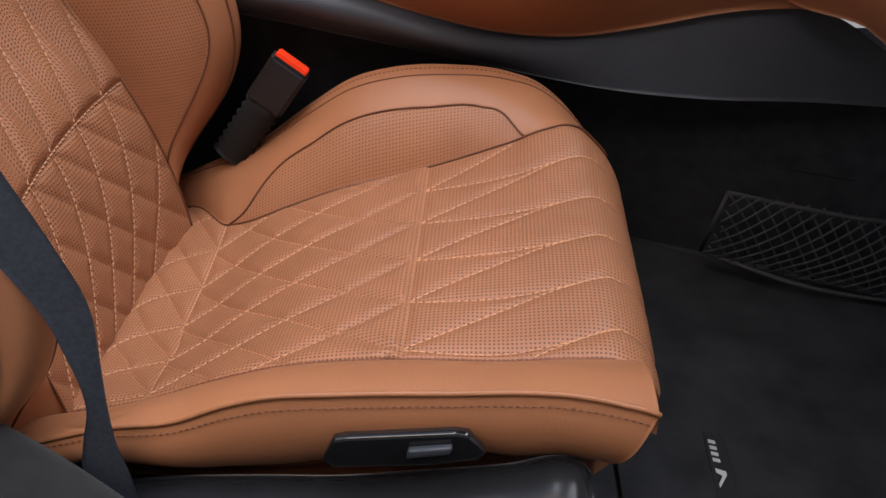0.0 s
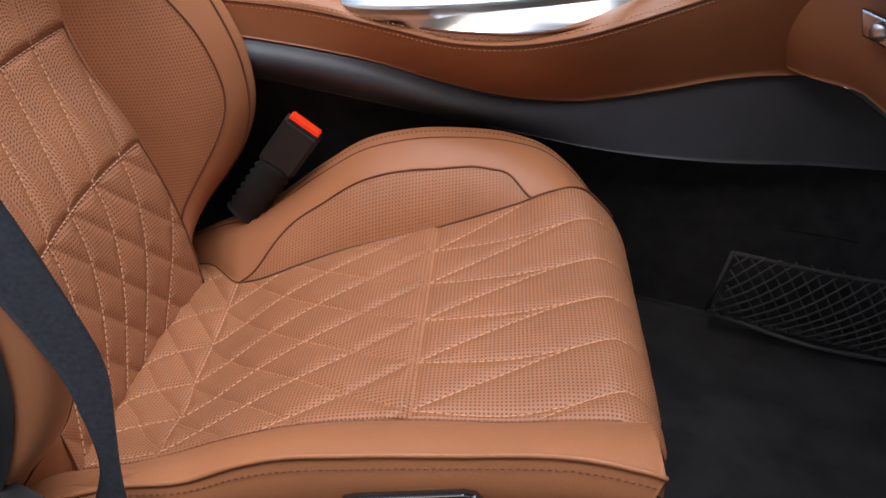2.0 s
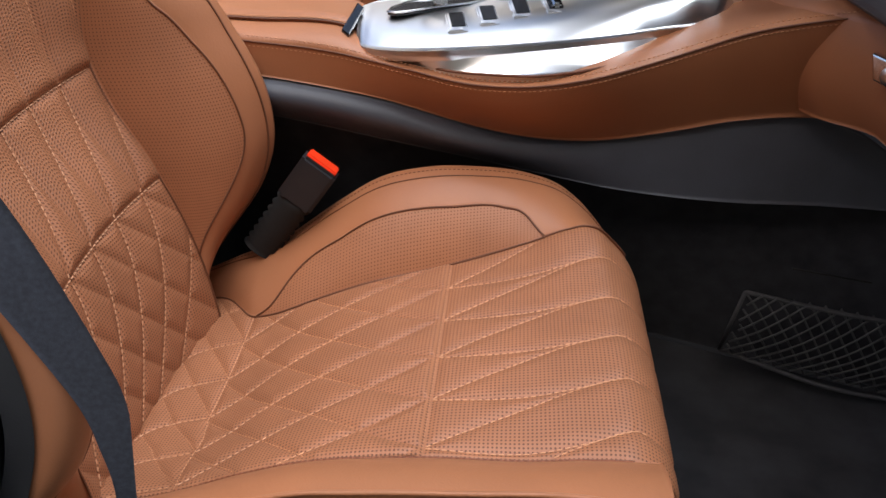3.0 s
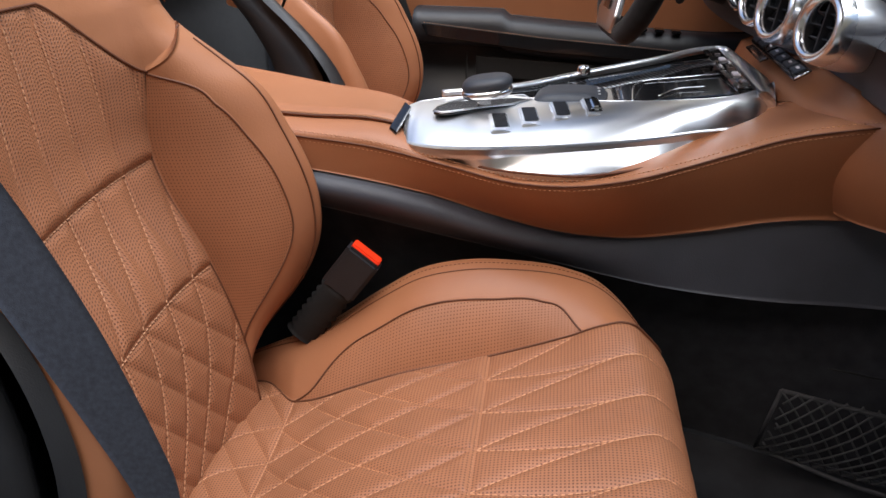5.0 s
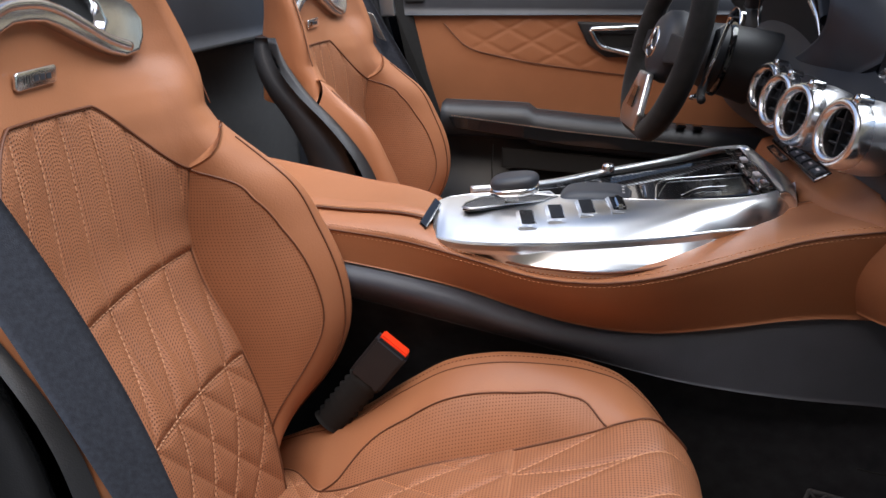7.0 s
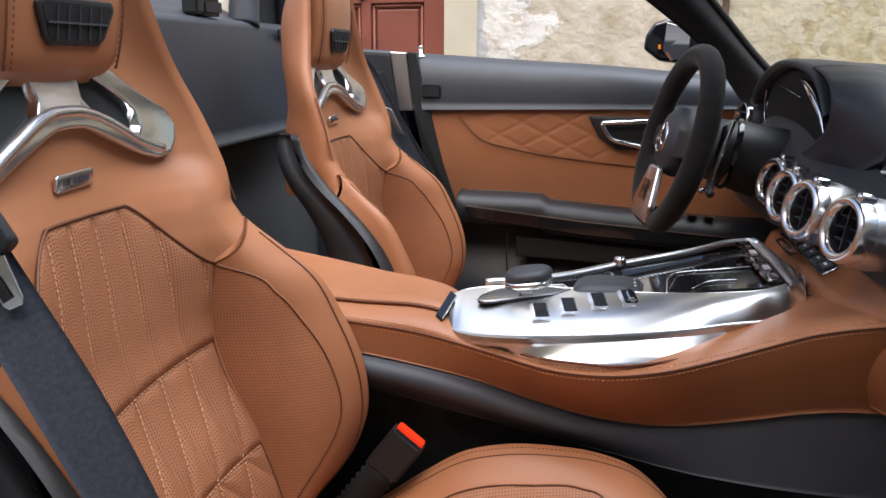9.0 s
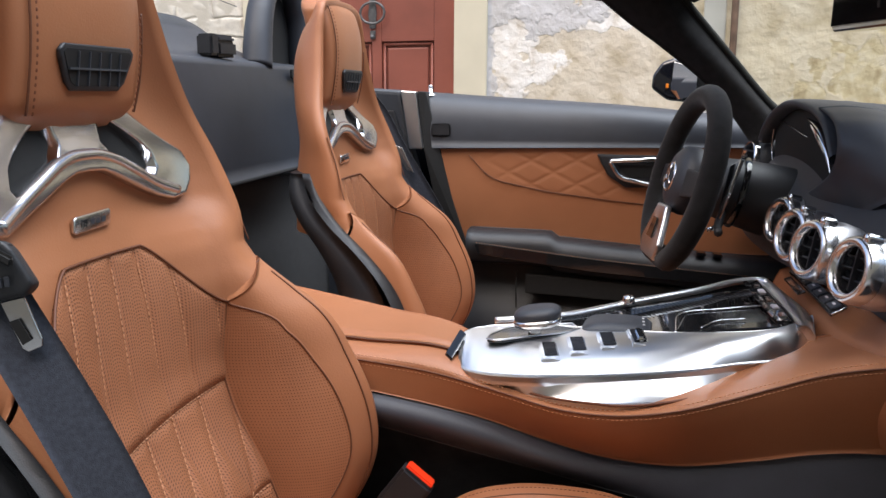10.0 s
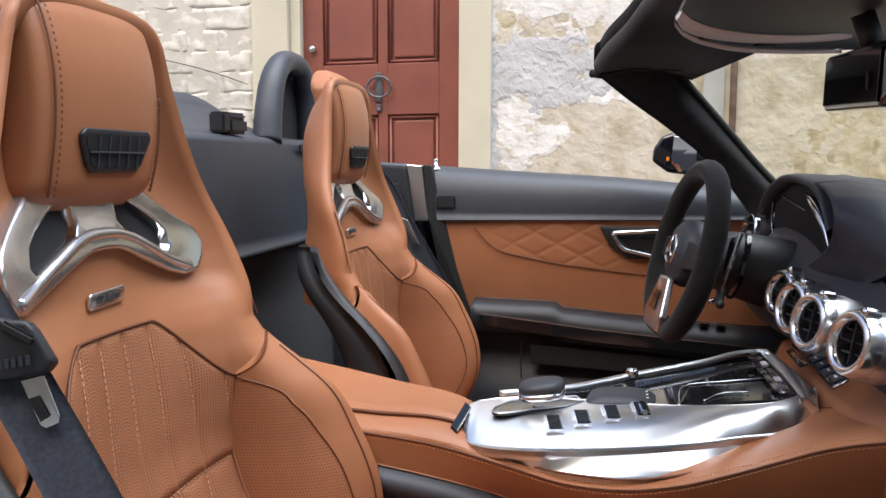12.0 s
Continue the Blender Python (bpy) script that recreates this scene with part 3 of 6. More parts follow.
def back_x(z, y):
    return B_MID(z) + (B_EDGE(z) - B_MID(z)) * np.clip(np.abs(y) / BY, 0, 1) ** 2.2


def make_back(seat):
    nz, ny = 300, 150
    y = np.linspace(-BY, BY, ny)[None, :] * np.ones((nz, 1))
    z = 0.165 + (top_of(y) - 0.165) * np.linspace(0, 1, nz)[:, None]
    zq = z + TILT * (BY - y)
    d = np.minimum(np.abs(zq - Z_UP), np.abs(zq - Z_LOW))
    for n, line in enumerate(back_lines(zq)):
        d = np.fmin(d, np.abs(y - line) * (0.78 if n % 5 == 4 else 0.92))
    d = np.minimum(d, np.minimum(BY - np.abs(y), top_of(y) - z))
    h = quilt(d, 0.0032, 0.0135) - 0.0008
    for at, deep in ((Z_UP, 0.006), (Z_LOW, 0.004)):
        up = np.clip(zq - at, 0, 1)
        h = h + deep * (1 - np.exp(-up / 0.006)) * np.exp(-up / 0.05)
    x = back_x(z, y)
    grid = np.stack([x + h * 0.97, y, z + h * 0.2], -1)
    # above the upper seam the holes follow arcs
    arc = np.where(zq > Z_LOW, 0.016 * np.abs(np.sin(math.pi * (y - 0.112) / PB)), 0)
    sheet("quilted_backrest", grid, LEATHER_PERF, seat, "perforated tan leather with stitched flutes and diamonds", np.stack([y, z - arc], -1), (-0.02, 0, 0))
    curves = []
    zz = np.linspace(0.18, 0.67, 260)
    for n, line in enumerate(back_lines(zz)):
        if n % 5 in (2, 4):
            continue
        ok = np.where(~np.isnan(line) & (np.abs(line) < BY - 0.004))[0]
        zt = zz - TILT * (BY - np.nan_to_num(line))
        ok = ok[(zt[ok] < top_of(line[ok]) - 0.01) & (zt[ok] > 0.175)]
        if len(ok) > 8:
            curves.append(np.stack([back_x(zt[ok], line[ok]) + 0.0008, line[ok], zt[ok]], 1))
    for at in (Z_UP, Z_LOW):
        yy = np.linspace(-BY + 0.004, BY - 0.004, 80)
        zt = at - 0.001 - TILT * (BY - yy)
        curves.append(np.stack([back_x(zt, yy) + 0.0008, yy, zt], 1))
    stitches("stitching", curves, THREAD, seat, (0.96, 0, 0.25), 0.0006)

    share = table([(0.27, 0.0), (0.285, 0.15), (0.33, 0.47), (0.385, 0.70), (0.44, 0.73), (0.5, 0.66), (0.54, 0.52), (0.567, 0.30), (0.577, 0.0)])
    crest_y = table([(0.14, 0.2), (0.23, 0.215), (0.32, 0.226), (0.45, 0.228), (0.56, 0.224), (0.6, 0.217), (0.64, 0.207)])

    def wing(z, w, s):
        """w 0 at the quilted middle, 1 at the crest, 2 at the back."""
        z = np.asarray(z, float)
        a, b = np.clip(w, 0, 1), np.clip(np.asarray(w) - 1, 0, 1)
        xe, xc = B_EDGE(z) - 0.001, B_CREST(z)
        bul = 0.014 * np.sin(a * math.pi)
        xx = xe + (xc - xe) * (1.25 * a - 0.25 * a * a) + bul * 0.4
        yy = BY + (crest_y(z) - BY) * (0.45 * a + 0.55 * a * a) - bul * 0.9 * 0.6
        yy = yy + 0.022 * np.sin(np.clip(b * 2.2, 0, 1) * math.pi / 2) * np.clip((0.62 - z) / 0.16, 0, 1)
        xx = xx + (np.maximum(-0.43, xc - 0.07) - xx) * b**1.7
        return np.stack([xx, s * yy, z], -1)

    for s in (1, -1):
        zs = np.linspace(0.272, 0.576, 90)
        grid = np.stack([wing(zs, share(zs) * w, s) for w in np.linspace(0, 1, 28)], 1)
        sheet("perforated_panel", grid, LEATHER_FINE, seat, "finely perforated leather bolster panel", np.stack([np.repeat(zs[:, None], 28, 1), 0.165 * share(zs)[:, None] * np.linspace(0, 1, 28)[None, :]], -1), (-0.006, 0.004 * s, 0))
        zs2 = np.linspace(0.16, 0.638, 130)
        cols_ = []
        for w in np.r_[np.linspace(0, 1, 20), np.linspace(1.06, 2, 18)]:
            zt = 0.16 + (0.578 + 0.043 * min(w, 1.0) - 0.05 * max(0.0, w - 1.0) - 0.16) * np.linspace(0, 1, 130)
            lw = np.where((zt > 0.272) & (zt < 0.576), share(zt), 0)
            cols_.append(wing(zt, lw + (1 - lw) * w if w <= 1 else np.full(130, w), s))
        grid = np.stack(cols_, 1)
        sheet("side_bolster", grid, LEATHER, seat, "smooth tan leather side bolster", None, (-0.01, 0, 0))
        tube("piping", wing(zs, share(zs) * 1.0, s) + np.array((0.0004, -0.0004 * s, 0)), 0.0011, SEAM, seat, "dark sewn edge of the panel", 6)
        zc = np.linspace(0.25, 0.604, 100)
        tube("piping", wing(zc, np.full(len(zc), 0.93), s) + np.array((0.0006, 0.0, 0)), 0.0012, SEAM, seat, "", 6)
        tube("piping", wing(np.linspace(0.19, 0.576, 106), np.zeros(106), s) + np.array((0.001, 0, 0)), 0.0011, SEAM, seat, "", 6)

    # upper back with shoulders, up to behind the headrest
    half = table([(0.56, 0.222), (0.6, 0.216), (0.64, 0.209), (0.7, 0.202), (0.745, 0.194), (0.78, 0.179), (0.81, 0.163), (0.84, 0.149), (0.875, 0.136), (0.906, 0.125), (0.925, 0.119), (0.945, 0.111), (0.958, 0.1), (0.965, 0.084), (0.969, 0.06)])
    mid_x = table([(0.56, -0.402), (0.65, -0.406), (0.69, -0.411), (0.74, -0.416), (0.78, -0.428), (0.81, -0.436), (0.88, -0.438), (0.92, -0.425), (0.945, -0.408), (0.96, -0.402), (0.995, -0.415)])
    thick = table([(0.56, 0.08), (0.65, 0.07), (0.72, 0.052), (0.8, 0.042), (0.9, 0.036), (0.99, 0.025)])
    edge_x = table([(0.56, -0.31), (0.6, -0.325), (0.64, -0.343), (0.7, -0.358), (0.745, -0.374), (0.78, -0.385), (0.84, -0.393), (0.9, -0.398), (0.96, -0.402), (0.98, -0.408), (0.995, -0.415)])

    def bend(z_):
        """How sharply the wings beside the headrest turn forward."""
        return 2.6 + 3.4 * min(1.0, max(0.0, (z_ - 0.66) / 0.06))

    zs = np.r_[np.linspace(0.577, 0.92, 80), np.linspace(0.923, 0.969, 18)]
    n_f, n_b = 46, 30
    rings = []
    for zz in zs:
        hw, mx, ex = float(half(zz)) - 0.0025 * min(1.0, max(0.0, (0.632 - zz) / 0.02)), float(mid_x(zz)), float(edge_x(zz))
        yy = np.linspace(-1, 1, n_f)
        fx = mx + (ex - mx) * np.abs(yy) ** bend(zz)
        # below the shoulders the front follows the bolsters under it
        a2 = np.clip((np.abs(yy) * hw - BY) / (hw - BY), 0, 1) if hw > BY + 0.01 else np.abs(yy)
        a2 = (-0.45 + np.sqrt(0.2025 + 2.2 * a2)) / 1.1
        low_edge, low_crest = float(B_EDGE(zz)), float(B_CREST(zz))
        lx = np.where(np.abs(yy) * hw < BY, back_x(zz, yy * hw), low_edge + (low_crest - low_edge) * (1.25 * a2 - 0.25 * a2**2) + 0.0056 * np.sin(a2 * math.pi))
        keep = min(1.0, max(0.0, (0.70 - zz) / 0.06))
        keep = keep * keep * (3 - 2 * keep)
        front = np.stack([fx + (lx - fx) * keep - 0.0018 * min(1.0, max(0.0, (0.64 - zz) / 0.02)), yy * hw, np.full(n_f, zz)], 1)
        t = np.linspace(0, math.pi, n_b + 2)[1:-1]
        backp = np.stack([np.minimum(ex, mx) - float(thick(zz)) * np.sin(t) ** 0.6 + (ex - min(ex, mx)) * np.abs(np.cos(t)) ** 3, hw * np.cos(t) * 1.03, np.full(n_b, zz)], 1)
        rings.append(np.r_[front, backp])
    sheet("upper_back", np.array(rings), LEATHER, seat, "smooth tan leather shoulder section", None, (0, 0, 0), True)
    for s in (1, -1):
        tube("piping", [(float(edge_x(q)) - 0.002, s * (float(half(q)) + 0.002), q) for q in np.linspace(0.64, 0.74, 30)], 0.0009, SEAM, seat, "dark sewn edge", 6)
        if s > 0:
            tube("piping", [(float(B_EDGE(0.578)) + 0.002, s * BY, 0.577), (-0.338, s * 0.18, 0.598), (-0.331, s * 0.204, 0.618)], 0.0012, SEAM, seat, "", 6, 16)
    tube("piping", [(float(back_x(q[1], q[0])) + 0.002, q[0], q[1]) for q in [(a, float(top_of(a))) for a in np.linspace(-BY, BY, 60)]], 0.0014, SEAM, seat, "", 6)

    # black shell behind the seat
    zs = np.linspace(0.1, 0.68, 60)
    sw = table([(0.1, 0.235), (0.3, 0.250), (0.5, 0.247), (0.6, 0.222), (0.66, 0.196), (0.72, 0.166), (0.78, 0.132), (0.85, 0.09), (0.95, 0.06), (0.985, 0.03)])
    sx = table([(0.1, -0.34), (0.23, -0.32), (0.3, -0.28), (0.377, -0.252), (0.426, -0.25), (0.5, -0.274), (0.56, -0.325), (0.6, -0.37), (0.64, -0.405), (0.7, -0.43), (0.78, -0.462), (0.85, -0.455), (0.99, -0.44)])
    sd = table([(0.1, 0.15), (0.45, 0.13), (0.55, 0.10), (0.64, 0.06), (0.7, 0.03), (0.78, 0.02), (0.86, 0.012), (0.99, 0.004)])
    rings = []
    for zz in zs:
        t = np.linspace(0, math.pi, 40)
        w, xf = float(sw(zz)), float(sx(zz))
        deep = float(sd(zz))
        rings.append(np.stack([xf - deep * np.sin(t) ** 0.55, w * np.sign(np.cos(t)) * np.abs(np.cos(t)) ** 0.7, np.full(40, zz)], 1))
    sheet("back_shell", np.array(rings), PLASTIC, seat, "anthracite moulded seat shell", None, (0.02, 0, 0))

    # headrest with its vent
    def rest_front(z, edge=0.0):
        """The headrest's face at height z; edge 0 in the middle, 1 at its rounded rim."""
        return -0.386 - (2.5 if z > 0.885 else 1.6) * (z - 0.885) ** 2 - 0.004 * edge

    hz = np.r_[np.linspace(0.774, 0.80, 14), np.linspace(0.804, 0.945, 40), np.linspace(0.948, 0.987, 18)]
    rings = []
    for zz in hz:
        lowt = np.clip((zz - 0.774) / 0.030, 0, 1)
        topt = np.clip((0.987 - zz) / 0.042, 0, 1)
        rnd = (math.sin(lowt * math.pi / 2) ** 0.6) * (math.sin(topt * math.pi / 2) ** 0.6)
        w = (0.096 - 0.05 * max(0.0, zz - 0.93)) * (0.72 + 0.28 * rnd) * (0.4 + 0.6 * math.sin(topt * math.pi / 2) ** 0.7)
        fx = rest_front(zz) - 0.026 * (1 - rnd)
        t = np.linspace(0, 2 * math.pi, 64, endpoint=False)
        cx = np.sign(np.cos(t)) * np.abs(np.cos(t)) ** 0.45
        cy = np.sign(np.sin(t)) * np.abs(np.sin(t)) ** 0.7
        deep = 0.030 * (0.35 + 0.65 * rnd)
        rings.append(np.stack([fx - deep + deep * cx, w * cy, np.full(64, zz)], 1))
    hr = sheet("headrest", np.array(rings), LEATHER, seat, "padded tan leather headrest", None, (0, 0, 0), True)
    for s in (1, -1):
        pts = [(rest_front(zz) - 0.0038 - 0.026 * (1 - math.sin(np.clip((0.987 - zz) / 0.042, 0, 1) * math.pi / 2) ** 0.6), s * (0.0845 - 0.06 * max(0.0, 0.82 - zz)), zz) for zz in np.linspace(0.79, 0.968 if s < 0 else 0.885, 44)]
        tube("seam", pts, 0.0011, SEAM, hr, "", 6)
        stitches("stitching", [np.array(pts) + np.array((0.0014, -0.006 * s, 0))], THREAD_DARK, hr, (1, 0, 0), 0.0008, 0.003, 0.003)

    def on_rest(y, z, out=0.0):
        return (rest_front(z) - 0.001 + out, y, z)

    vent = slab("vent_frame", [on_rest(*q) for q in ((-0.057, 0.845), (-0.051, 0.850), (0.051, 0.850), (0.057, 0.845), (0.056, 0.839), (0.045, 0.817), (0.036, 0.810), (-0.036, 0.810), (-0.045, 0.817), (-0.056, 0.839))], (0.005, 0, 0), PLASTIC, hr, "black trapezoid air vent", 0.0022, 3, True)
    slab("vent_opening", [on_rest(*q, 0.0041) for q in ((-0.052, 0.8425), (-0.049, 0.8455), (0.049, 0.8455), (0.052, 0.8425), (0.041, 0.8185), (0.034, 0.8145), (-0.034, 0.8145), (-0.041, 0.8185))], (0.0012, 0, 0), CORD, vent, "dark opening", 0)
    block("vane", on_rest(0, 0.829, 0.0058), (0.0024, 0.09, 0.0018), PLASTIC_GREY, vent, "", (0, 0, 0), 0)
    for yy in (-0.032, -0.016, 0.0, 0.016, 0.032):
        block("vane", on_rest(yy, 0.829, 0.0056), (0.0022, 0.0014, 0.030), PLASTIC_GREY, vent, "", (0, 9, 0), 0)

    # metal bridge under the headrest
    def bx_(y, z, out=0.0):
        return float(mid_x(z)) + (float(edge_x(z)) - float(mid_x(z))) * min(1.0, abs(y) / float(half(z))) ** bend(z) + out

    half_outline = [(0.0, 0.7375), (0.02, 0.7365), (0.036, 0.731), (0.07, 0.716), (0.1, 0.703), (0.12, 0.697), (0.137, 0.701), (0.146, 0.714), (0.149, 0.731), (0.142, 0.748), (0.105, 0.776), (0.075, 0.799), (0.05, 0.806), (0.0, 0.808)]
    slot = [(0.033, 0.780), (0.046, 0.785), (0.066, 0.774), (0.087, 0.760), (0.099, 0.748), (0.103, 0.733), (0.098, 0.727), (0.088, 0.728), (0.062, 0.739), (0.040, 0.750), (0.030, 0.764)]
    half_outline = [(1.1 * a, q) for a, q in half_outline]
    slot = [(1.1 * a, q) for a, q in slot]
    bm = bmesh.new()
    for loop in (half_outline + [(-a, q) for a, q in half_outline[-2:0:-1]], slot, [(-a, q) for a, q in slot]):
        vs = [bm.verts.new((0, a, q)) for a, q in loop]
        for i_ in range(len(vs)):
            bm.edges.new((vs[i_ - 1], vs[i_]))
    bmesh.ops.triangle_fill(bm, edges=list(bm.edges), use_beauty=True, normal=(1, 0, 0))
    rim_edges = [e for e in bm.edges if e.is_boundary]
    back = bmesh.ops.extrude_edge_only(bm, edges=rim_edges)
    bmesh.ops.translate(bm, verts=[v for v in back["geom"] if isinstance(v, bmesh.types.BMVert)], vec=(-0.02, 0, 0))
    sharp = [e for e in bm.edges if len(e.link_faces) == 2 and abs(e.verts[0].co.x) < 1e-6 and abs(e.verts[1].co.x) < 1e-6 and e.calc_face_angle(0) > 1]
    bmesh.ops.bevel(bm, geom=sharp, offset=0.0045, segments=4, affect="EDGES", profile=0.55)
    bmesh.ops.subdivide_edges(bm, edges=[e for e in bm.edges if e.calc_length() > 0.03], cuts=2)
    bmesh.ops.triangulate(bm, faces=[f for f in bm.faces if len(f.verts) > 4])
    for v in bm.verts:
        a, q = v.co.y, v.co.z
        dish = 0.005 * math.sin(max(0.0, min(1.0, (q - 0.752) / 0.05)) * math.pi) * max(0.0, 1 - (abs(a) / 0.04) ** 2)
        v.co.x += bx_(a, q, 0.013) - dish
    bridge = from_bm("metal_bridge", bm, SATIN, seat, "satin aluminium bridge with harness slots under the headrest", True)
    ridge = [(-0.128, 0.706), (-0.1, 0.717), (-0.07, 0.732), (-0.034, 0.748), (-0.02, 0.7515), (0.0, 0.7525), (0.02, 0.7515), (0.034, 0.748), (0.07, 0.732), (0.1, 0.717), (0.128, 0.706)]
    tube("ridge", [(bx_(1.1 * a, q, 0.0095), 1.1 * a, q) for a, q in ridge], 0.0068, SATIN, bridge, "rounded lower ridge", 12, 80, False, 0.9)
    for s in (1, -1):
        sheet("slot_lining", np.array([[(bx_(a, q, o), s * (0.073 + (a - 0.073) * k), 0.756 + (q - 0.756) * k) for a, q in slot + slot[:1]] for o, k in ((0.0115, 1.02), (0.006, 0.95), (-0.004, 0.9))]), CHROME, bridge, "polished rim of the harness slot")
        # Black plate puts the shade of the recess behind each slot.
        slab("slot_shade", [(bx_(a, q, 0.002), s * a, q) for a, q in slot], (0.001, 0, 0), CORD, bridge, "black plate giving the shade in the harness slot", 0)
    # small badge plate: plain shapes, no lettering
    bd = slab("badge", [(-0.4085, -0.031, 0.685), (-0.4085, -0.029, 0.6965), (-0.4085, -0.026, 0.6985), (-0.4085, 0.027, 0.7005), (-0.4085, 0.030, 0.698), (-0.4085, 0.028, 0.686), (-0.4085, 0.024, 0.6845), (-0.4085, -0.028, 0.6825)], (0.0035, 0, 0), RING, seat, "small silver badge plate", 0.0012, 2, True)
    for a in (-0.02, -0.0165, -0.013):
        slab("mark", [(-0.4049, a, 0.688), (-0.4049, a + 0.0016, 0.688), (-0.4049, a + 0.0034, 0.6945), (-0.4049, a + 0.0018, 0.6945)], (0.0004, 0, 0), PIANO, bd, "", 0)
    for a in (-0.005, 0.004, 0.013):
        slab("mark", [(-0.4049, a, 0.689), (-0.4049, a + 0.006, 0.6892), (-0.4049, a + 0.0065, 0.6942), (-0.4049, a + 0.0005, 0.694)], (0.0004, 0, 0), PLASTIC_GREY, bd, "", 0)


seat = thing("sports_seat", (-0.05, 0, 0.0), "tan leather sports seat with quilted perforated middle", "car seat", "seats")
make_cushion(seat)
make_back(seat)
driver_seat = copy_thing(seat, pose(-0.05, 0.8, 0.0))
driver_seat["label"] = "tan leather sports seat behind the steering wheel"

# ---- car floor and ground ----
def ground_sheet():
    g = np.array([[(x, y, -0.28) for y in (-400, -30, -6, 3.6)] for x in (-400, -30, -6, 6, 30, 400)], float)
    tagged(sheet("ground", g, PAVING), "pale grey paving round the car", "ground", "", "structure")


ground_sheet()
car = thing("floor", (0, 0.4, 0), "black carpeted car floor", "floor", "", "structure")
g = np.array([[(x, y, 0.0) for y in np.linspace(-0.42, 1.3, 12)] for x in np.linspace(-0.75, 1.1, 14)])
sheet("carpet", g, CARPET, car, "", None, (0, 0, -0.04))

floor_mat = slab("floor_mat", [(0.20, -0.36, 0.004), (0.86, -0.36, 0.004), (0.86, 0.16, 0.004), (0.20, 0.434, 0.004)], (0, 0, 0.008), MAT, None, "", 0.003)
tagged(floor_mat, "black velour floor mat with pale bound edge", "floor mat")
tube("bound_edge", [(0.2, 0.434, 0.012), (0.86, 0.16, 0.012)], 0.005, PLASTIC_GREY, floor_mat, "grey bound edge", 6)
tag = slab("woven_tag", [(0.293, -0.085, 0.0125), (0.313, -0.085, 0.0125), (0.316, 0.03, 0.0125), (0.296, 0.03, 0.0125)], (0, 0, 0.0012), PLASTIC, floor_mat, "black woven tag with white marks", 0.0004)
for n in range(4):
    y0 = 0.018 - n * 0.0085
    slab("mark", [(0.299, y0, 0.0138), (0.306, y0 - 0.002, 0.0138), (0.306, y0 - 0.0065, 0.0138), (0.299, y0 - 0.0045, 0.0138)], (0, 0, 0.0006), WHITE, tag, "", 0)
slab("mark", [(0.299, -0.022, 0.0138), (0.309, -0.026, 0.0138), (0.309, -0.031, 0.0138), (0.299, -0.047, 0.0138), (0.299, -0.042, 0.0138), (0.304, -0.033, 0.0138), (0.304, -0.031, 0.0138), (0.299, -0.027, 0.0138)], (0, 0, 0.0006), WHITE, tag, "", 0)

# ---- centre console ----
console = thing("centre_console", (0.0, 0.45, 0.0), "tan leather centre console with brushed aluminium inlay", "console")
LOW = table([(-0.5, 0.485), (-0.33, 0.462), (-0.212, 0.447), (-0.138, 0.434), (-0.072, 0.419), (-0.006, 0.398), (0.06, 0.381), (0.144, 0.373), (0.249, 0.386), (0.308, 0.397), (0.37, 0.402), (0.41, 0.4), (0.45, 0.385), (0.48, 0.364), (0.52, 0.33)])
TRIM_LOW = table([(-0.5, 0.45), (-0.33, 0.418), (-0.204, 0.395), (-0.073, 0.366), (0.062, 0.335), (0.195, 0.306), (0.324, 0.292), (0.423, 0.289), (0.52, 0.283)])
ST_Y = table([(-0.5, 0.27), (-0.228, 0.252), (-0.136, 0.246), (-0.05, 0.23), (0.03, 0.209), (0.09, 0.202), (0.15, 0.209), (0.2, 0.224), (0.25, 0.238), (0.3, 0.245), (0.42, 0.245)])
ST_Z = table([(-0.5, 0.503), (-0.228, 0.487), (-0.136, 0.477), (-0.051, 0.462), (0.014, 0.452), (0.077, 0.4515), (0.13, 0.4565), (0.19, 0.4665), (0.25, 0.480), (0.30, 0.494), (0.384, 0.508), (0.42, 0.512)])
TOP_Z = table([(-0.5, 0.513), (-0.228, 0.5), (-0.12, 0.492), (-0.06, 0.468), (0.0, 0.453), (0.08, 0.4525), (0.14, 0.458), (0.2, 0.468), (0.28, 0.488), (0.34, 0.503), (0.42, 0.517)])
cx = np.linspace(-0.5, 0.42, 150)
UNDER = table([(-0.12, 0.0), (0.08, 0.016), (0.25, 0.032), (0.45, 0.034), (0.52, 0.02)])
rows = []
for w in np.linspace(0, 1, 10):
    yy = 0.40 + (ST_Y(cx) + 0.045 - 0.40) * w
    rows.append(cols([cx, yy, TOP_Z(cx) - 0.004 * (1 - w)], 1))
for w in np.linspace(0, 1, 12)[1:]:
    a = w * math.pi / 2
    rows.append(cols([cx, ST_Y(cx) + 0.045 * (1 - math.sin(a)), ST_Z(cx) + (TOP_Z(cx) - ST_Z(cx)) * math.cos(a)], 1))
for w in np.linspace(0, 1, 14)[1:]:
    rows.append(cols([cx, ST_Y(cx) + (0.252 + UNDER(cx) - ST_Y(cx)) * w**1.3, ST_Z(cx) + (LOW(cx) - 0.35 * UNDER(cx) - ST_Z(cx)) * w], 1))
sheet("leather_side", np.stack(rows, 1), LEATHER, console, "tan leather console flank", None, (0, 0.02, -0.005))
tube("seam", cols([cx, ST_Y(cx) - 0.0006, ST_Z(cx)], 1), 0.0011, SEAM, console, "", 6)
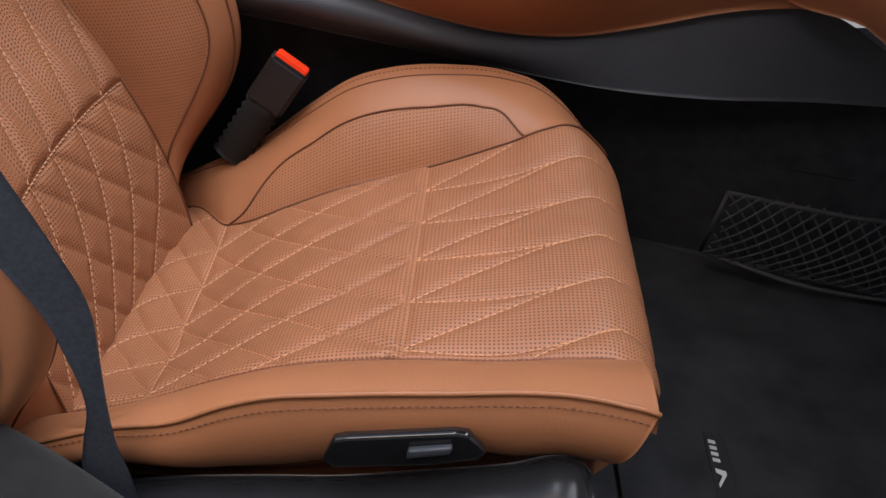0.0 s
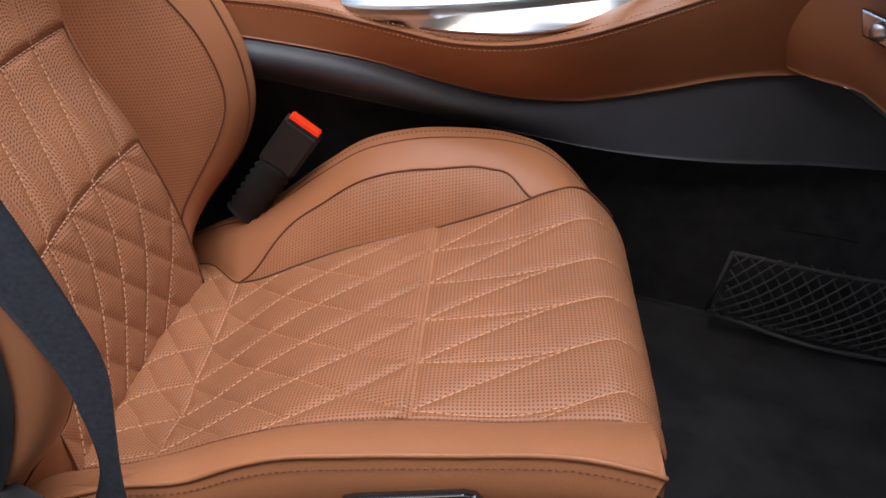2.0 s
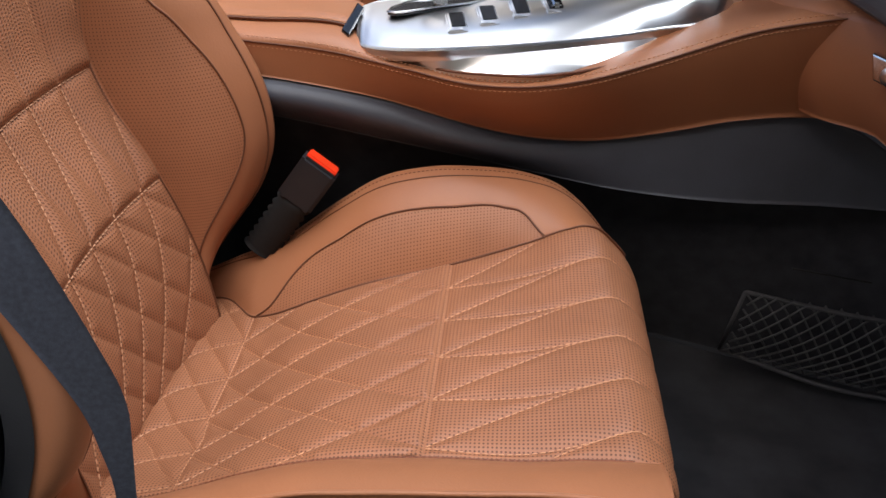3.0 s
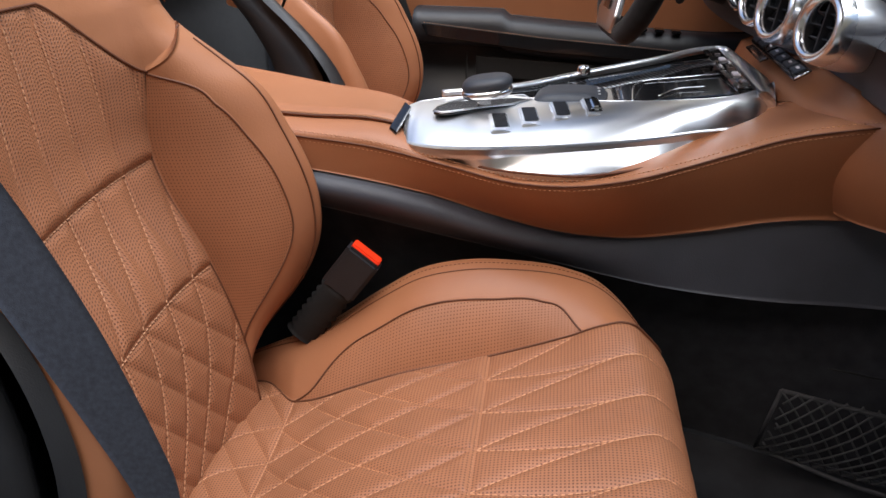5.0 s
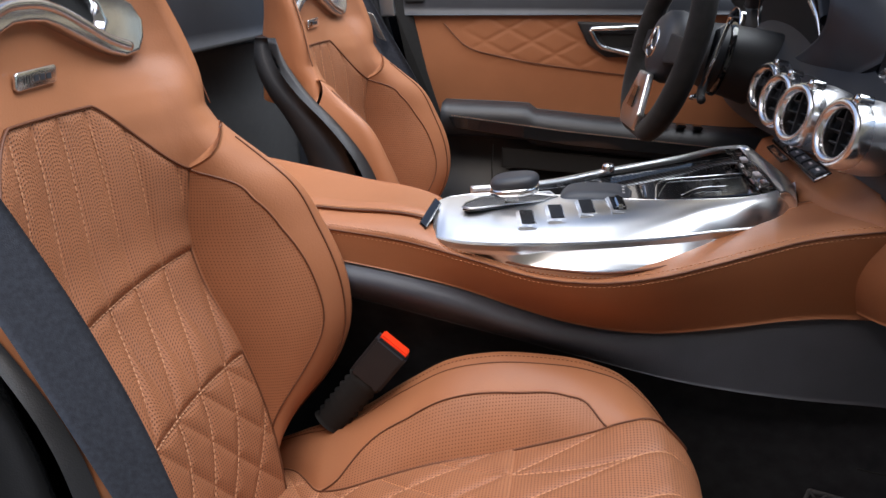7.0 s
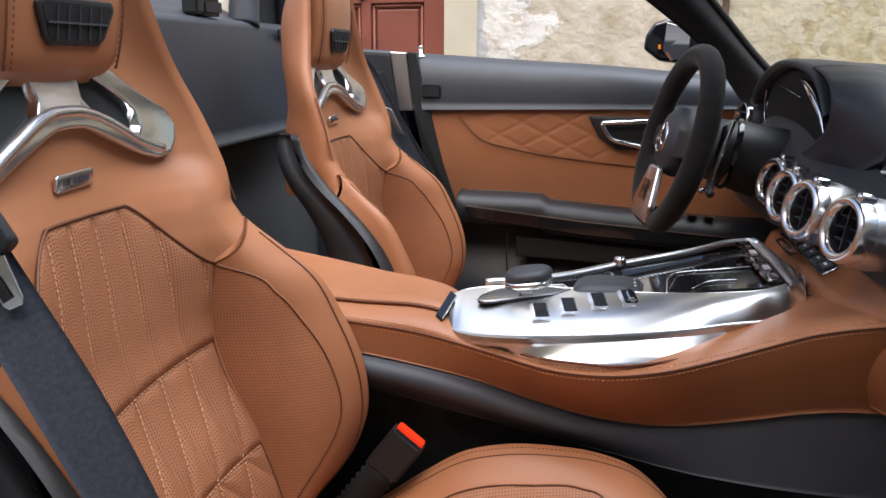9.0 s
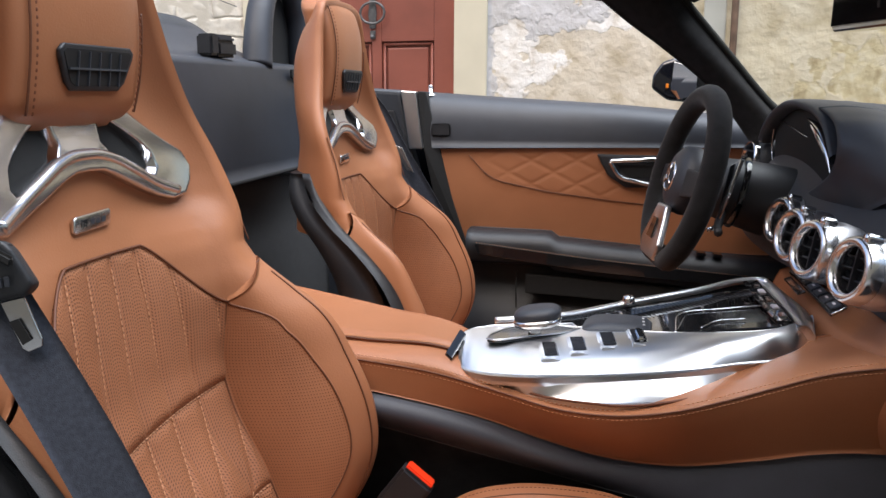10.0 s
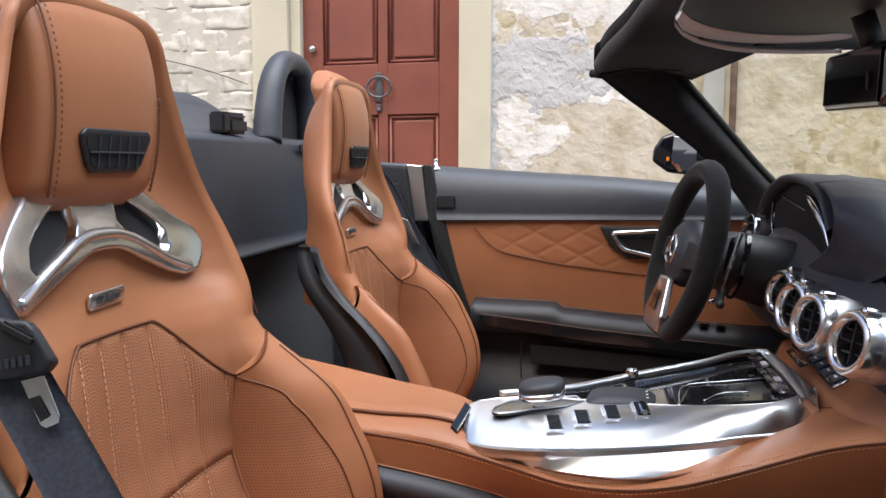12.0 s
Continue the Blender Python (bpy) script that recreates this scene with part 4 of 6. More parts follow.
stitches("stitching", [cols([cx, ST_Y(cx) + 0.001, ST_Z(cx) + 0.0058], 1), cols([cx, ST_Y(cx) + 0.0004, ST_Z(cx) - 0.0052], 1)], THREAD, console, (0, -0.8, 0.5), 0.0006, 0.003, 0.0022)
rows = []
for w in np.linspace(0, 1, 10):
    rows.append(cols([cx, 0.40 + 0.19 * w + 0.0 * cx, TOP_Z(cx) - 0.05 - 0.06 * max(0, w - 0.8) * 2], 1))
sheet("leather_top", np.stack(rows, 1)[:66], LEATHER, console, "tan leather console top", None, (0, 0, -0.2))
ax = np.linspace(-0.5, -0.112, 50)
rows = [cols([ax, 0.285 - 0.02 * (ax + 0.11) + (0.075 - 0.46 * (ax + 0.1)) * w, TOP_Z(ax) + 0.0045 + 0.005 * math.sin(math.pi * min(1, w * 6) / 2)], 1) for w in np.r_[np.linspace(0, 0.2, 8), np.linspace(0.25, 1, 10)]]
lid = sheet("armrest_lid", np.stack(rows, 1), LEATHER, console, "tan leather armrest lid with embossed mark", None, (0, 0, -0.012))
tube("seam", cols([ax, 0.284 - 0.02 * (ax + 0.11), TOP_Z(ax) + 0.003], 1), 0.0013, SEAM, lid, "", 6)
tube("embossed_mark", [(-0.209 + 0.03 * math.cos(t) * 0.9, 0.325 + 0.014 * math.sin(t), 0.5065) for t in np.linspace(0, 2 * math.pi, 40)], 0.0012, LEATHER, lid, "shallow embossed outline", 6)
slab("lid_catch", [(-0.128, 0.272, 0.487), (-0.118, 0.262, 0.483), (-0.106, 0.30, 0.503), (-0.116, 0.312, 0.507)], (0.004, -0.002, 0.008), PLASTIC_GLOSS, console, "black lid catch", 0.002)
# lower grey moulding and the carpeted tunnel under it
tx = np.linspace(-0.5, 0.52, 120)
rows = []
for w in np.linspace(0, 1, 18):
    bulge = 0.024 * math.sin(math.pi * min(1, 0.04 + 0.96 * w**0.75)) * np.clip(1.0 - tx / 0.25, 0.1, 1.0)
    rows.append(cols([tx, 0.262 + UNDER(tx) * (1 - 0.6 * w) - bulge + 0.006 * w, LOW(tx) - 0.35 * UNDER(tx) * (1 - 0.6 * w) - 0.001 + (TRIM_LOW(tx) - LOW(tx)) * w], 1))
sheet("lower_moulding", np.stack(rows, 1), MOULDING, console, "dark grey soft plastic moulding", None, (0, 0.012, -0.002))
rows = []
txx = np.linspace(-0.75, 1.1, 60)
for w in np.linspace(0, 1, 14):
    rows.append(cols([txx, 0.278 + UNDER(txx) + (np.clip(0.438 - 0.415 * (txx - 0.2), 0.1, 0.44) - 0.278 - UNDER(txx)) * w, TRIM_LOW(np.clip(txx, -0.5, 0.52)) + 0.03 - (TRIM_LOW(np.clip(txx, -0.5, 0.52)) + 0.03) * w], 1))
tunnel = sheet("tunnel_carpet", np.stack(rows, 1), CARPET, console, "black carpeted tunnel side", None, (0, 0.03, 0))
block("console_core", (0.0, 0.51, 0.21), (1.0, 0.10, 0.40), CARPET, console, "", (0, 0, 0), 0.01)

# brushed aluminium inlay
IN_Y = table([(-0.112, 0.297), (-0.1105, 0.315), (-0.105, 0.334), (-0.09, 0.351), (-0.064, 0.362), (0.0, 0.366), (0.08, 0.352), (0.14, 0.346), (0.212, 0.352), (0.27, 0.372), (0.3, 0.40), (0.335, 0.45)])
OUT_Y = table([(-0.112, 0.295), (-0.1105, 0.276), (-0.106, 0.261), (-0.098, 0.249), (-0.085, 0.2395), (-0.07, 0.234), (-0.047, 0.231), (0.016, 0.236), (0.07, 0.247), (0.126, 0.264), (0.19, 0.294), (0.214, 0.309), (0.27, 0.338), (0.317, 0.378), (0.335, 0.43)])
ux = -0.112 + 0.447 * np.linspace(0, 1, 130) ** 1.9
rows = []
for w in np.linspace(0, 1, 24):
    top = 0.5085 + 0.004 * np.clip(ux / 0.3, -0.5, 1)
    drop = (top - 0.481) * (0.22 * w + 0.78 * w**3)
    rows.append(cols([ux, IN_Y(ux) + (OUT_Y(ux) - IN_Y(ux)) * w, top - drop], 1))
inlay = sheet("aluminium_inlay", np.stack(rows, 1), ALU, console, "brushed aluminium console inlay", None, (0, 0.004, -0.012))
bx = np.linspace(-0.055, 0.222, 70)
BUL = table([(-0.055, 0.268), (-0.016, 0.238), (0.049, 0.217), (0.085, 0.2135), (0.124, 0.226), (0.176, 0.259), (0.222, 0.298)])
rows = []
for w in np.linspace(0, 1, 18):
    y_a, y_b = OUT_Y(bx) + 0.006, BUL(bx)
    rows.append(cols([bx, y_a + (y_b - y_a) * w, 0.479 - 0.024 * math.sin(min(1, w * 1.25) * math.pi / 2) + 0.005 * max(0, w - 0.7) * 3], 1))
sheet("finger_tray", np.stack(rows, 1), ALU, console, "polished hollow under the inlay edge", None, (0, 0.004, -0.01))
tube("tray_edge", cols([bx, BUL(bx), 0.4595 + 0 * bx], 1), 0.0016, SEAM, console, "", 6)
# front band and the far rim
rows = []
fy = np.linspace(0.385, 0.62, 40)
for w in np.linspace(0, 1, 10):
    xo = 0.338 - 0.014 * ((fy - 0.5) / 0.12) ** 2 * (fy < 0.5) - 0.02 * np.clip((fy - 0.5) / 0.12, 0, 1)
    xi = 0.304 - 0.012 * np.clip((fy - 0.4) / 0.2, 0, 1)
    rows.append(cols([xi + (xo - xi) * w, fy, 0.512 + 0.012 * np.clip((fy - 0.4) / 0.2, 0, 1) - 0.012 * w * w + 0.004 * math.sin(w * math.pi)], 1))
sheet("front_band", np.stack(rows, 1), ALU, inlay, "", None, (0, 0, -0.02))
tube("chrome_rim", [(-0.075, 0.365, 0.511), (0.0, 0.392, 0.512), (0.1, 0.463, 0.517), (0.2, 0.538, 0.521), (0.275, 0.6, 0.524), (0.293, 0.606, 0.524), (0.303, 0.59, 0.523)], 0.0052, ALU, inlay, "bright chrome rim", 8, 60)
# lacquered middle: sloping bed, storage flap, cup holder lid
bed = slab("lacquer_bed", [(-0.075, 0.35, 0.499), (0.0, 0.362, 0.497), (0.14, 0.343, 0.495), (0.22, 0.352, 0.495), (0.306, 0.40, 0.497), (0.297, 0.60, 0.512), (0.2, 0.535, 0.512), (0.1, 0.46, 0.510), (0.0, 0.39, 0.508)], (0, 0, 0.003), PIANO, console, "black lacquered console bed", 0)
for n in range(44):
    a = n / 43
    tube("carbon_line", [(0.03 + 0.235 * a, 0.404 + 0.165 * a, 0.5118 + 0.001 * a), (0.04 + 0.235 * a, 0.386 + 0.165 * a, 0.5108 + 0.001 * a)], 0.0005, PLASTIC, bed, "", 4)
flap = slab("storage_flap", [(0.15, 0.352, 0.503), (0.285, 0.392, 0.506), (0.272, 0.47, 0.511), (0.17, 0.43, 0.509)], (0, 0, 0.004), PLASTIC_GLOSS, console, "black gloss storage flap", 0.003)
tube("flap_line", [(0.152, 0.350, 0.508), (0.17, 0.431, 0.5145), (0.22, 0.451, 0.516), (0.273, 0.471, 0.517)], 0.0014, CHROME, flap, "thin chrome line", 6, 24)
tube("flap_line", [(0.185, 0.372, 0.51), (0.21, 0.40, 0.513), (0.245, 0.41, 0.514)], 0.001, CHROME, flap, "", 6, 24)
# gear selector stub, touch pad, switches
gate = [(-0.076, 0.290), (-0.075, 0.309), (-0.060, 0.338), (-0.042, 0.352), (0.024, 0.376), (0.034, 0.352), (0.012, 0.328), (-0.028, 0.308), (-0.055, 0.289), (-0.066, 0.285)]
well = slab("selector_well", [(a, q, 0.5045) for a, q in gate], (0, 0, 0.004), PIANO, console, "black lacquered selector gate", 0.0012)
tube("gate_rim", [(a, q, 0.5086) for a, q in gate], 0.0012, ALU, well, "chrome rim", 8, None, True)
stub = thing("gear_selector", (-0.02, 0.33, 0.51), "silver and black gear selector stub", "gear selector")


def grip_rows(z0, z1, rx_, ry_, lift_):
    rows_ = []
    for a in np.linspace(-math.pi / 2, math.pi / 2, 18):
        t = np.linspace(0, 2 * math.pi, 40, endpoint=False)
        r = max(0.0, math.cos(a)) ** 0.45
        q = (math.sin(a) + 1) / 2
        gx = r * rx_ * np.sign(np.cos(t)) * np.abs(np.cos(t)) ** 0.75
        rows_.append(cols([-0.017 + gx, 0.325 + r * ry_ * np.sign(np.sin(t)) * np.abs(np.sin(t)) ** 0.75, z0 + (z1 - z0) * q + lift_ * gx / rx_], 1))
    return np.array(rows_)


sheet("grip", grip_rows(0.517, 0.532, 0.030, 0.027, 0.003), RING, stub, "satin silver grip", None, (0, 0, 0), True)
sheet("grip_pad", grip_rows(0.524, 0.543, 0.0295, 0.0265, 0.0035), PLASTIC_GREY, stub, "grey rounded top", None, (0, 0, 0), True)
block("stem", (-0.020, 0.322, 0.513), (0.016, 0.014, 0.014), CHROME, stub, "", (0, 0, 0), 0.003)
pad = thing("touch_pad", (0.08, 0.335, 0.507), "dark grey hand rest with touch pad", "touch pad")
rows = []
for a in np.linspace(-1, 1, 24):
    yy = np.linspace(-1, 1, 20)
    rows.append(cols([0.081 + 0.043 * a + 0.004 * yy, 0.377 + 0.036 * yy, 0.5155 - 0.010 * np.abs(yy) ** 6 - 0.008 * abs(a) ** 6 + 0.002 * (1 - a * a)], 1))
sheet("pad_top", np.array(rows), PLASTIC_GREY, pad, "", None, (0, 0, -0.015))
for n in range(3):
    block("mark", (0.1145, 0.358 + 0.015 * n, 0.5150), (0.003, 0.003, 0.001), WHITE, pad, "", (0, 0, 0), 0)
for n, (sx_, sy_) in enumerate(((0.001, 0.279), (0.034, 0.294), (0.0695, 0.309), (0.106, 0.320))):
    key = thing("toggle_switch", (sx_, sy_, 0.5), "dark toggle key in a chrome surround", "switch", "console switches")
    tilt = (17, 0, 12)
    run = (float(IN_Y(sx_)) - sy_) / float(IN_Y(sx_) - OUT_Y(sx_))
    zs_ = 0.5085 + 0.004 * sx_ / 0.3 - 0.0275 * (0.22 * run + 0.78 * run**3)
    block("surround", (sx_, sy_, zs_ - 0.001), (0.0225, 0.043, 0.005), ALU, key, "chrome surround", tilt, 0.002)
    block("key", (sx_, sy_ + 0.004, zs_ + 0.0012), (0.0185, 0.031, 0.005), KEY_DARK, key, "", tilt, 0.0015)
    block("key_lip", (sx_, sy_ - 0.0155, zs_ - 0.0048), (0.018, 0.009, 0.006), ALU, key, "", tilt, 0.0015)
    if n == 3:
        block("knob", (sx_ + 0.001, sy_ + 0.001, zs_ + 0.0045), (0.011, 0.026, 0.008), CHROME, key, "chrome volume slider", tilt, 0.003)
strip = slab("function_keys", [(0.282, 0.40, 0.511), (0.300, 0.405, 0.513), (0.289, 0.59, 0.524), (0.274, 0.575, 0.522)], (-0.001, 0, 0.004), PIANO, console, "row of black and chrome function keys", 0.001)
for n in range(5):
    yy = 0.42 + n * 0.036
    block("key", (0.2915 - 0.01 * (n / 4), yy, 0.518 + 0.0022 * n), (0.009, 0.016, 0.003), LIGHT_GREY if n % 2 else CHROME, strip, "", (3, 0, 4), 0.001)
    block("mark", (0.2800 - 0.01 * (n / 4), yy + 0.004, 0.5172 + 0.0022 * n), (0.008, 0.024, 0.003), CHROME, strip, "", (3, 0, 4), 0.001)
knob = lathe("volume_knob", [(0, 0.012), (0.007, 0.011), (0.0085, 0.008), (0.0085, 0)], pose(0.098, 0.455, 0.518), CHROME)
tagged(knob, "small bright chrome console stud", "knob")

# storage net on the tunnel carpet
net = thing("storage_net", (0.44, 0.255, 0.1), "black elastic storage net on the carpeted tunnel", "storage net")
n_a, n_b = np.array((0.357, 0.292, 0.158)), np.array((0.342, 0.316, 0.054))
n_c, n_d = np.array((0.64, 0.258, 0.126)), np.array((0.60, 0.246, 0.022))
tube("net_cord", [n_a, 0.5 * (n_a + n_c) + np.array((0, -0.006, -0.004)), n_c], 0.003, NET_CORD, net, "", 7, 20)
tube("net_cord", [n_a, n_b], 0.0028, NET_CORD, net, "", 7)
tube("net_cord", [n_b, 0.5 * (n_b + n_d) + np.array((0, -0.012, -0.006)), n_d], 0.003, NET_CORD, net, "", 7, 20)
for n in range(-5, 16):
    for s in (1, -1):
        pts = []
        for q in np.linspace(0, 1, 14):
            u = (n + s * 5.0 * q + (0 if s > 0 else 5)) / 15
            if -0.001 <= u <= 1.001:
                p_ = (n_a * (1 - u) + n_c * u) * (1 - q) + (n_b * (1 - u) + n_d * u) * q
                p_ = p_ + np.array((0, -0.012 * math.sin(math.pi * q) - 0.003 + 0.0015 * s, 0.002 * math.sin(7 * u + 3 * q)))
                pts.append(p_)
        if len(pts) > 2:
            tube("net_strand", pts, 0.0015, NET_CORD, net, "", 5)
tube("carpet_slot", [(0.405, 0.284, 0.198), (0.50, 0.28, 0.182)], 0.0014, CORD, console, "", 5)

# ---- buckle and belt ----
buckle = thing("belt_buckle", (-0.2, 0.215, 0.25), "black belt buckle with red release button", "belt buckle")
u = (Vector((-0.150, 0.21, 0.36)) - Vector((-0.208, 0.212, 0.285))).normalized()
side = Vector((0.74, -0.05, -0.34)).normalized()
side = (side - u * side.dot(u)).normalized()
nrm = u.cross(side)
mb = Matrix((( side[0], nrm[0], u[0], -0.172), (side[1], nrm[1], u[1], 0.215), (side[2], nrm[2], u[2], 0.327), (0, 0, 0, 1)))
bm = bmesh.new()
bmesh.ops.create_cube(bm, size=1, matrix=mb @ Matrix.Translation((0, 0, 0.012)) @ Matrix.Diagonal((0.044, 0.026, 0.061, 1)))
bmesh.ops.bevel(bm, geom=list(bm.edges), offset=0.004, segments=2, affect="EDGES")
from_bm("housing", bm, PLASTIC, buckle, "black plastic housing")
bm = bmesh.new()
bmesh.ops.create_cube(bm, size=1, matrix=mb @ Matrix.Translation((0, 0, 0.0425)) @ Matrix.Diagonal((0.038, 0.017, 0.006, 1)))
bmesh.ops.bevel(bm, geom=list(bm.edges), offset=0.0015, segments=2, affect="EDGES")
from_bm("button", bm, RED, buckle, "bright red release button")
lathe("boot", [(0.013 + (0.003 if n % 2 else 0), -0.016 - 0.0055 * n) for n in range(16)], mb @ Matrix.Diagonal((1.35, 0.9, 1, 1)), CORD, buckle, "ribbed black rubber boot", 24)

belt = thing("seat_belt", (-0.2, -0.25, 0.2), "black woven seat belt hanging beside the seat", "seat belt")
edge_in = path3([(-0.402, -0.241, 0.868), (-0.337, -0.242, 0.753), (-0.294, -0.242, 0.68), (-0.233, -0.242, 0.571), (-0.205, -0.243, 0.508), (-0.188, -0.244, 0.459), (-0.179, -0.245, 0.431), (-0.172, -0.245, 0.402), (-0.171, -0.245, 0.385), (-0.173, -0.245, 0.368), (-0.177, -0.245, 0.339), (-0.181, -0.245, 0.309), (-0.184, -0.244, 0.272), (-0.183, -0.243, 0.244), (-0.185, -0.24, 0.17)], 110)
edge_out = path3([(-0.438, -0.255, 0.852), (-0.373, -0.256, 0.737), (-0.33, -0.256, 0.664), (-0.271, -0.256, 0.555), (-0.239, -0.255, 0.488), (-0.216, -0.252, 0.434), (-0.207, -0.251, 0.412), (-0.200, -0.250, 0.392), (-0.196, -0.250, 0.376), (-0.194, -0.250, 0.358), (-0.1915, -0.250, 0.334), (-0.193, -0.249, 0.312), (-0.205, -0.248, 0.277), (-0.213, -0.247, 0.250), (-0.218, -0.245, 0.17)], 110)
grid = cols([edge_out + (edge_in - edge_out) * a for a in np.linspace(0, 1, 9)], 1)
sheet("webbing", grid, WEB, belt, "", None, (-0.0008, 0.0010, -0.0004))
tg = slab("tongue_cover", [(-0.332, -0.25, 0.722), (-0.313, -0.249, 0.7165), (-0.301, -0.248, 0.7165), (-0.296, -0.247, 0.711), (-0.285, -0.244, 0.689), (-0.291, -0.245, 0.682), (-0.314, -0.249, 0.677), (-0.336, -0.252, 0.676)], (0.003, -0.013, 0.003), PLASTIC, belt, "black plastic tongue cover", 0.004, 3, True)
block("slot_bar", (-0.301, -0.2635, 0.7115), (0.026, 0.004, 0.007), CORD, tg, "dark belt slot", (0, 25, 0), 0.0018)
for n in range(5):
    block("mark", (-0.316 + 0.005 * n, -0.2622, 0.690 + 0.001 * n), (0.003, 0.001, 0.006), PLASTIC_GREY, tg, "", (0, 0, 0), 0)
tongue = slab("tongue", [(-0.309, -0.2525, 0.678), (-0.293, -0.2505, 0.682), (-0.2835, -0.2495, 0.655), (-0.2842, -0.2495, 0.650), (-0.2935, -0.2505, 0.646), (-0.2975, -0.251, 0.648)], (0.0012, -0.0035, 0.001), STEEL, belt, "bright steel belt tongue", 0.001, 2, True)
slab("tongue_slot", [(-0.3015, -0.2562, 0.667), (-0.2955, -0.2555, 0.669), (-0.2885, -0.2545, 0.6555), (-0.2945, -0.2552, 0.652)], (0.0002, -0.0008, 0.0002), CORD, tongue, "dark slot", 0)


# ---- door sill, side trim ----
sill = thing("sill_trim", (0.0, -0.33, 0.1), "grey sill trim beside the seat", "sill", "", "structure")
rows = []
rx = np.linspace(-0.26, 0.142, 80)
RAIL = table([(-0.26, 0.186), (-0.235, 0.190), (-0.196, 0.199), (-0.165, 0.203), (-0.1, 0.207), (-0.04, 0.209), (0.022, 0.217), (0.082, 0.226), (0.121, 0.2355), (0.132, 0.233), (0.142, 0.22)])
for w in np.linspace(0, 1, 20):
    a = w * math.pi / 2
    rows.append(cols([rx, -0.210 - 0.065 * math.sin(a) - 0.03 * w, RAIL(rx) + 0.012 * math.sin(min(1, w * 3) * math.pi / 2) - 0.16 * (1 - math.cos(a)) * (0.6 + 0.4 * w)], 1))
sheet("rail_cover", np.stack(rows, 1), KEY_DARK, sill, "dark grey rail cover", None, (0, 0.01, -0.03))
rows = []
curve = path3([(-0.5, -0.15, 0.30), (-0.36, -0.20, 0.292), (-0.27, -0.235, 0.285), (-0.21, -0.262, 0.277), (-0.14, -0.296, 0.26), (-0.05, -0.34, 0.23), (0.2, -0.42, 0.2), (0.9, -0.45, 0.2)], 60)
rows = [curve + np.array((-0.03 * w, -0.12 * w, 0.012 * math.sin(w * math.pi) - 0.10 * w * w)) for w in np.linspace(0, 1, 14)]
rows = [curve + np.array((0.004, 0.02, -0.2)), curve + np.array((0.002, 0.006, -0.02))] + rows
sheet("pillar_trim", np.stack(rows, 1), SUEDE, sill, "dark grey fabric-covered sill edge", None, (0, 0, -0.02))
block("sill_body", (0.15, -0.47, 0.0), (1.9, 0.14, 0.36), BODY, sill, "dark painted sill", (0, 0, 0), 0.02)

# ---- dashboard ----
dash = thing("dashboard", (0.5, 0.4, 0.4), "dashboard in tan and anthracite leather", "dashboard")
plan = path3([(0.352, 0.75, 0), (0.348, 0.6, 0), (0.35, 0.42, 0), (0.362, 0.32, 0), (0.385, 0.26, 0), (0.42, 0.222, 0), (0.455, 0.16, 0), (0.48, 0.06, 0), (0.488, -0.1, 0), (0.488, -0.55, 0)], 110)
g_low = np.interp(np.linspace(0, 1, 110), [0, 0.3, 0.42, 0.5, 0.6, 1], [0.40, 0.40, 0.398, 0.36, 0.30, 0.27])
rows = []
for w in np.linspace(0, 1, 22):
    zz = g_low + (0.513 - g_low) * w
    lean = 0.006 - 0.022 * math.sin(w * math.pi * 0.9)
    rows.append(cols([plan[:, 0] + lean, plan[:, 1], zz], 1))
for w in np.linspace(0, 1, 10)[1:]:
    rows.append(cols([plan[:, 0] + 0.006 + 0.06 * w, plan[:, 1] + 0.01 * w, 0.513 + 0.032 * w + 0.004 * math.sin(w * math.pi)], 1))
sheet("lower_dash", np.stack(rows, 1), LEATHER, dash, "tan leather lower dashboard", None, (0.04, 0, 0))
tube("seam", [(0.386, 0.248, 0.46), (0.385, 0.251, 0.49), (0.389, 0.258, 0.508)], 0.0016, SEAM, dash, "", 6, 24)
tube("seam", plan[:78] + np.array((-0.003, 0, 0.505)), 0.001, SEAM, dash, "", 6)
lock = slab("glovebox_button", [(0.413, 0.198, 0.490), (0.437, 0.154, 0.484), (0.436, 0.150, 0.460), (0.415, 0.188, 0.466)], (-0.008, -0.007, 0.0), CHROME, dash, "chrome plate with round button", 0.002)
lathe("button", [(0, 0.006), (0.0075, 0.006), (0.009, 0.003), (0.0095, 0.0)], look((0.417, 0.166, 0.4745), (0.469, 0.210, 0.4745)), ALU, lock, "round button", 24)
# black upper pad with the hood over the instruments
yy = np.linspace(-0.6, 1.3, 120)
over = table([(-0.6, 0.69), (0.0, 0.705), (0.3, 0.722), (0.45, 0.74), (0.57, 0.757), (0.7, 0.775), (0.88, 0.782), (1.1, 0.775), (1.2, 0.745), (1.3, 0.73)])
front = table([(-0.6, 0.47), (0.3, 0.46), (0.45, 0.452), (0.6, 0.425), (0.72, 0.408), (1.1, 0.408), (1.2, 0.42), (1.3, 0.43)])
rows = []
for w in np.linspace(0, 1, 14):
    rows.append(cols([front(yy) - 0.07 + 0.12 * w, yy, 0.585 + (over(yy) - 0.03 - 0.585) * w**0.85], 1))
for w in np.linspace(0, 1, 12)[1:]:
    a = w * math.pi / 2
    rows.append(cols([front(yy) + 0.05 + 0.05 * (1 - math.cos(a)), yy, over(yy) - 0.03 + 0.03 * math.sin(a)], 1))
for w in np.linspace(0, 1, 10)[1:]:
    rows.append(cols([front(yy) + 0.10 + 0.42 * w, yy, over(yy) - 0.03 * w * w - (over(yy) - 0.70) * w], 1))
sheet("upper_pad", np.stack(rows, 1), PLASTIC_GREY, dash, "anthracite leather dashboard top", None, (0, 0, -0.05))
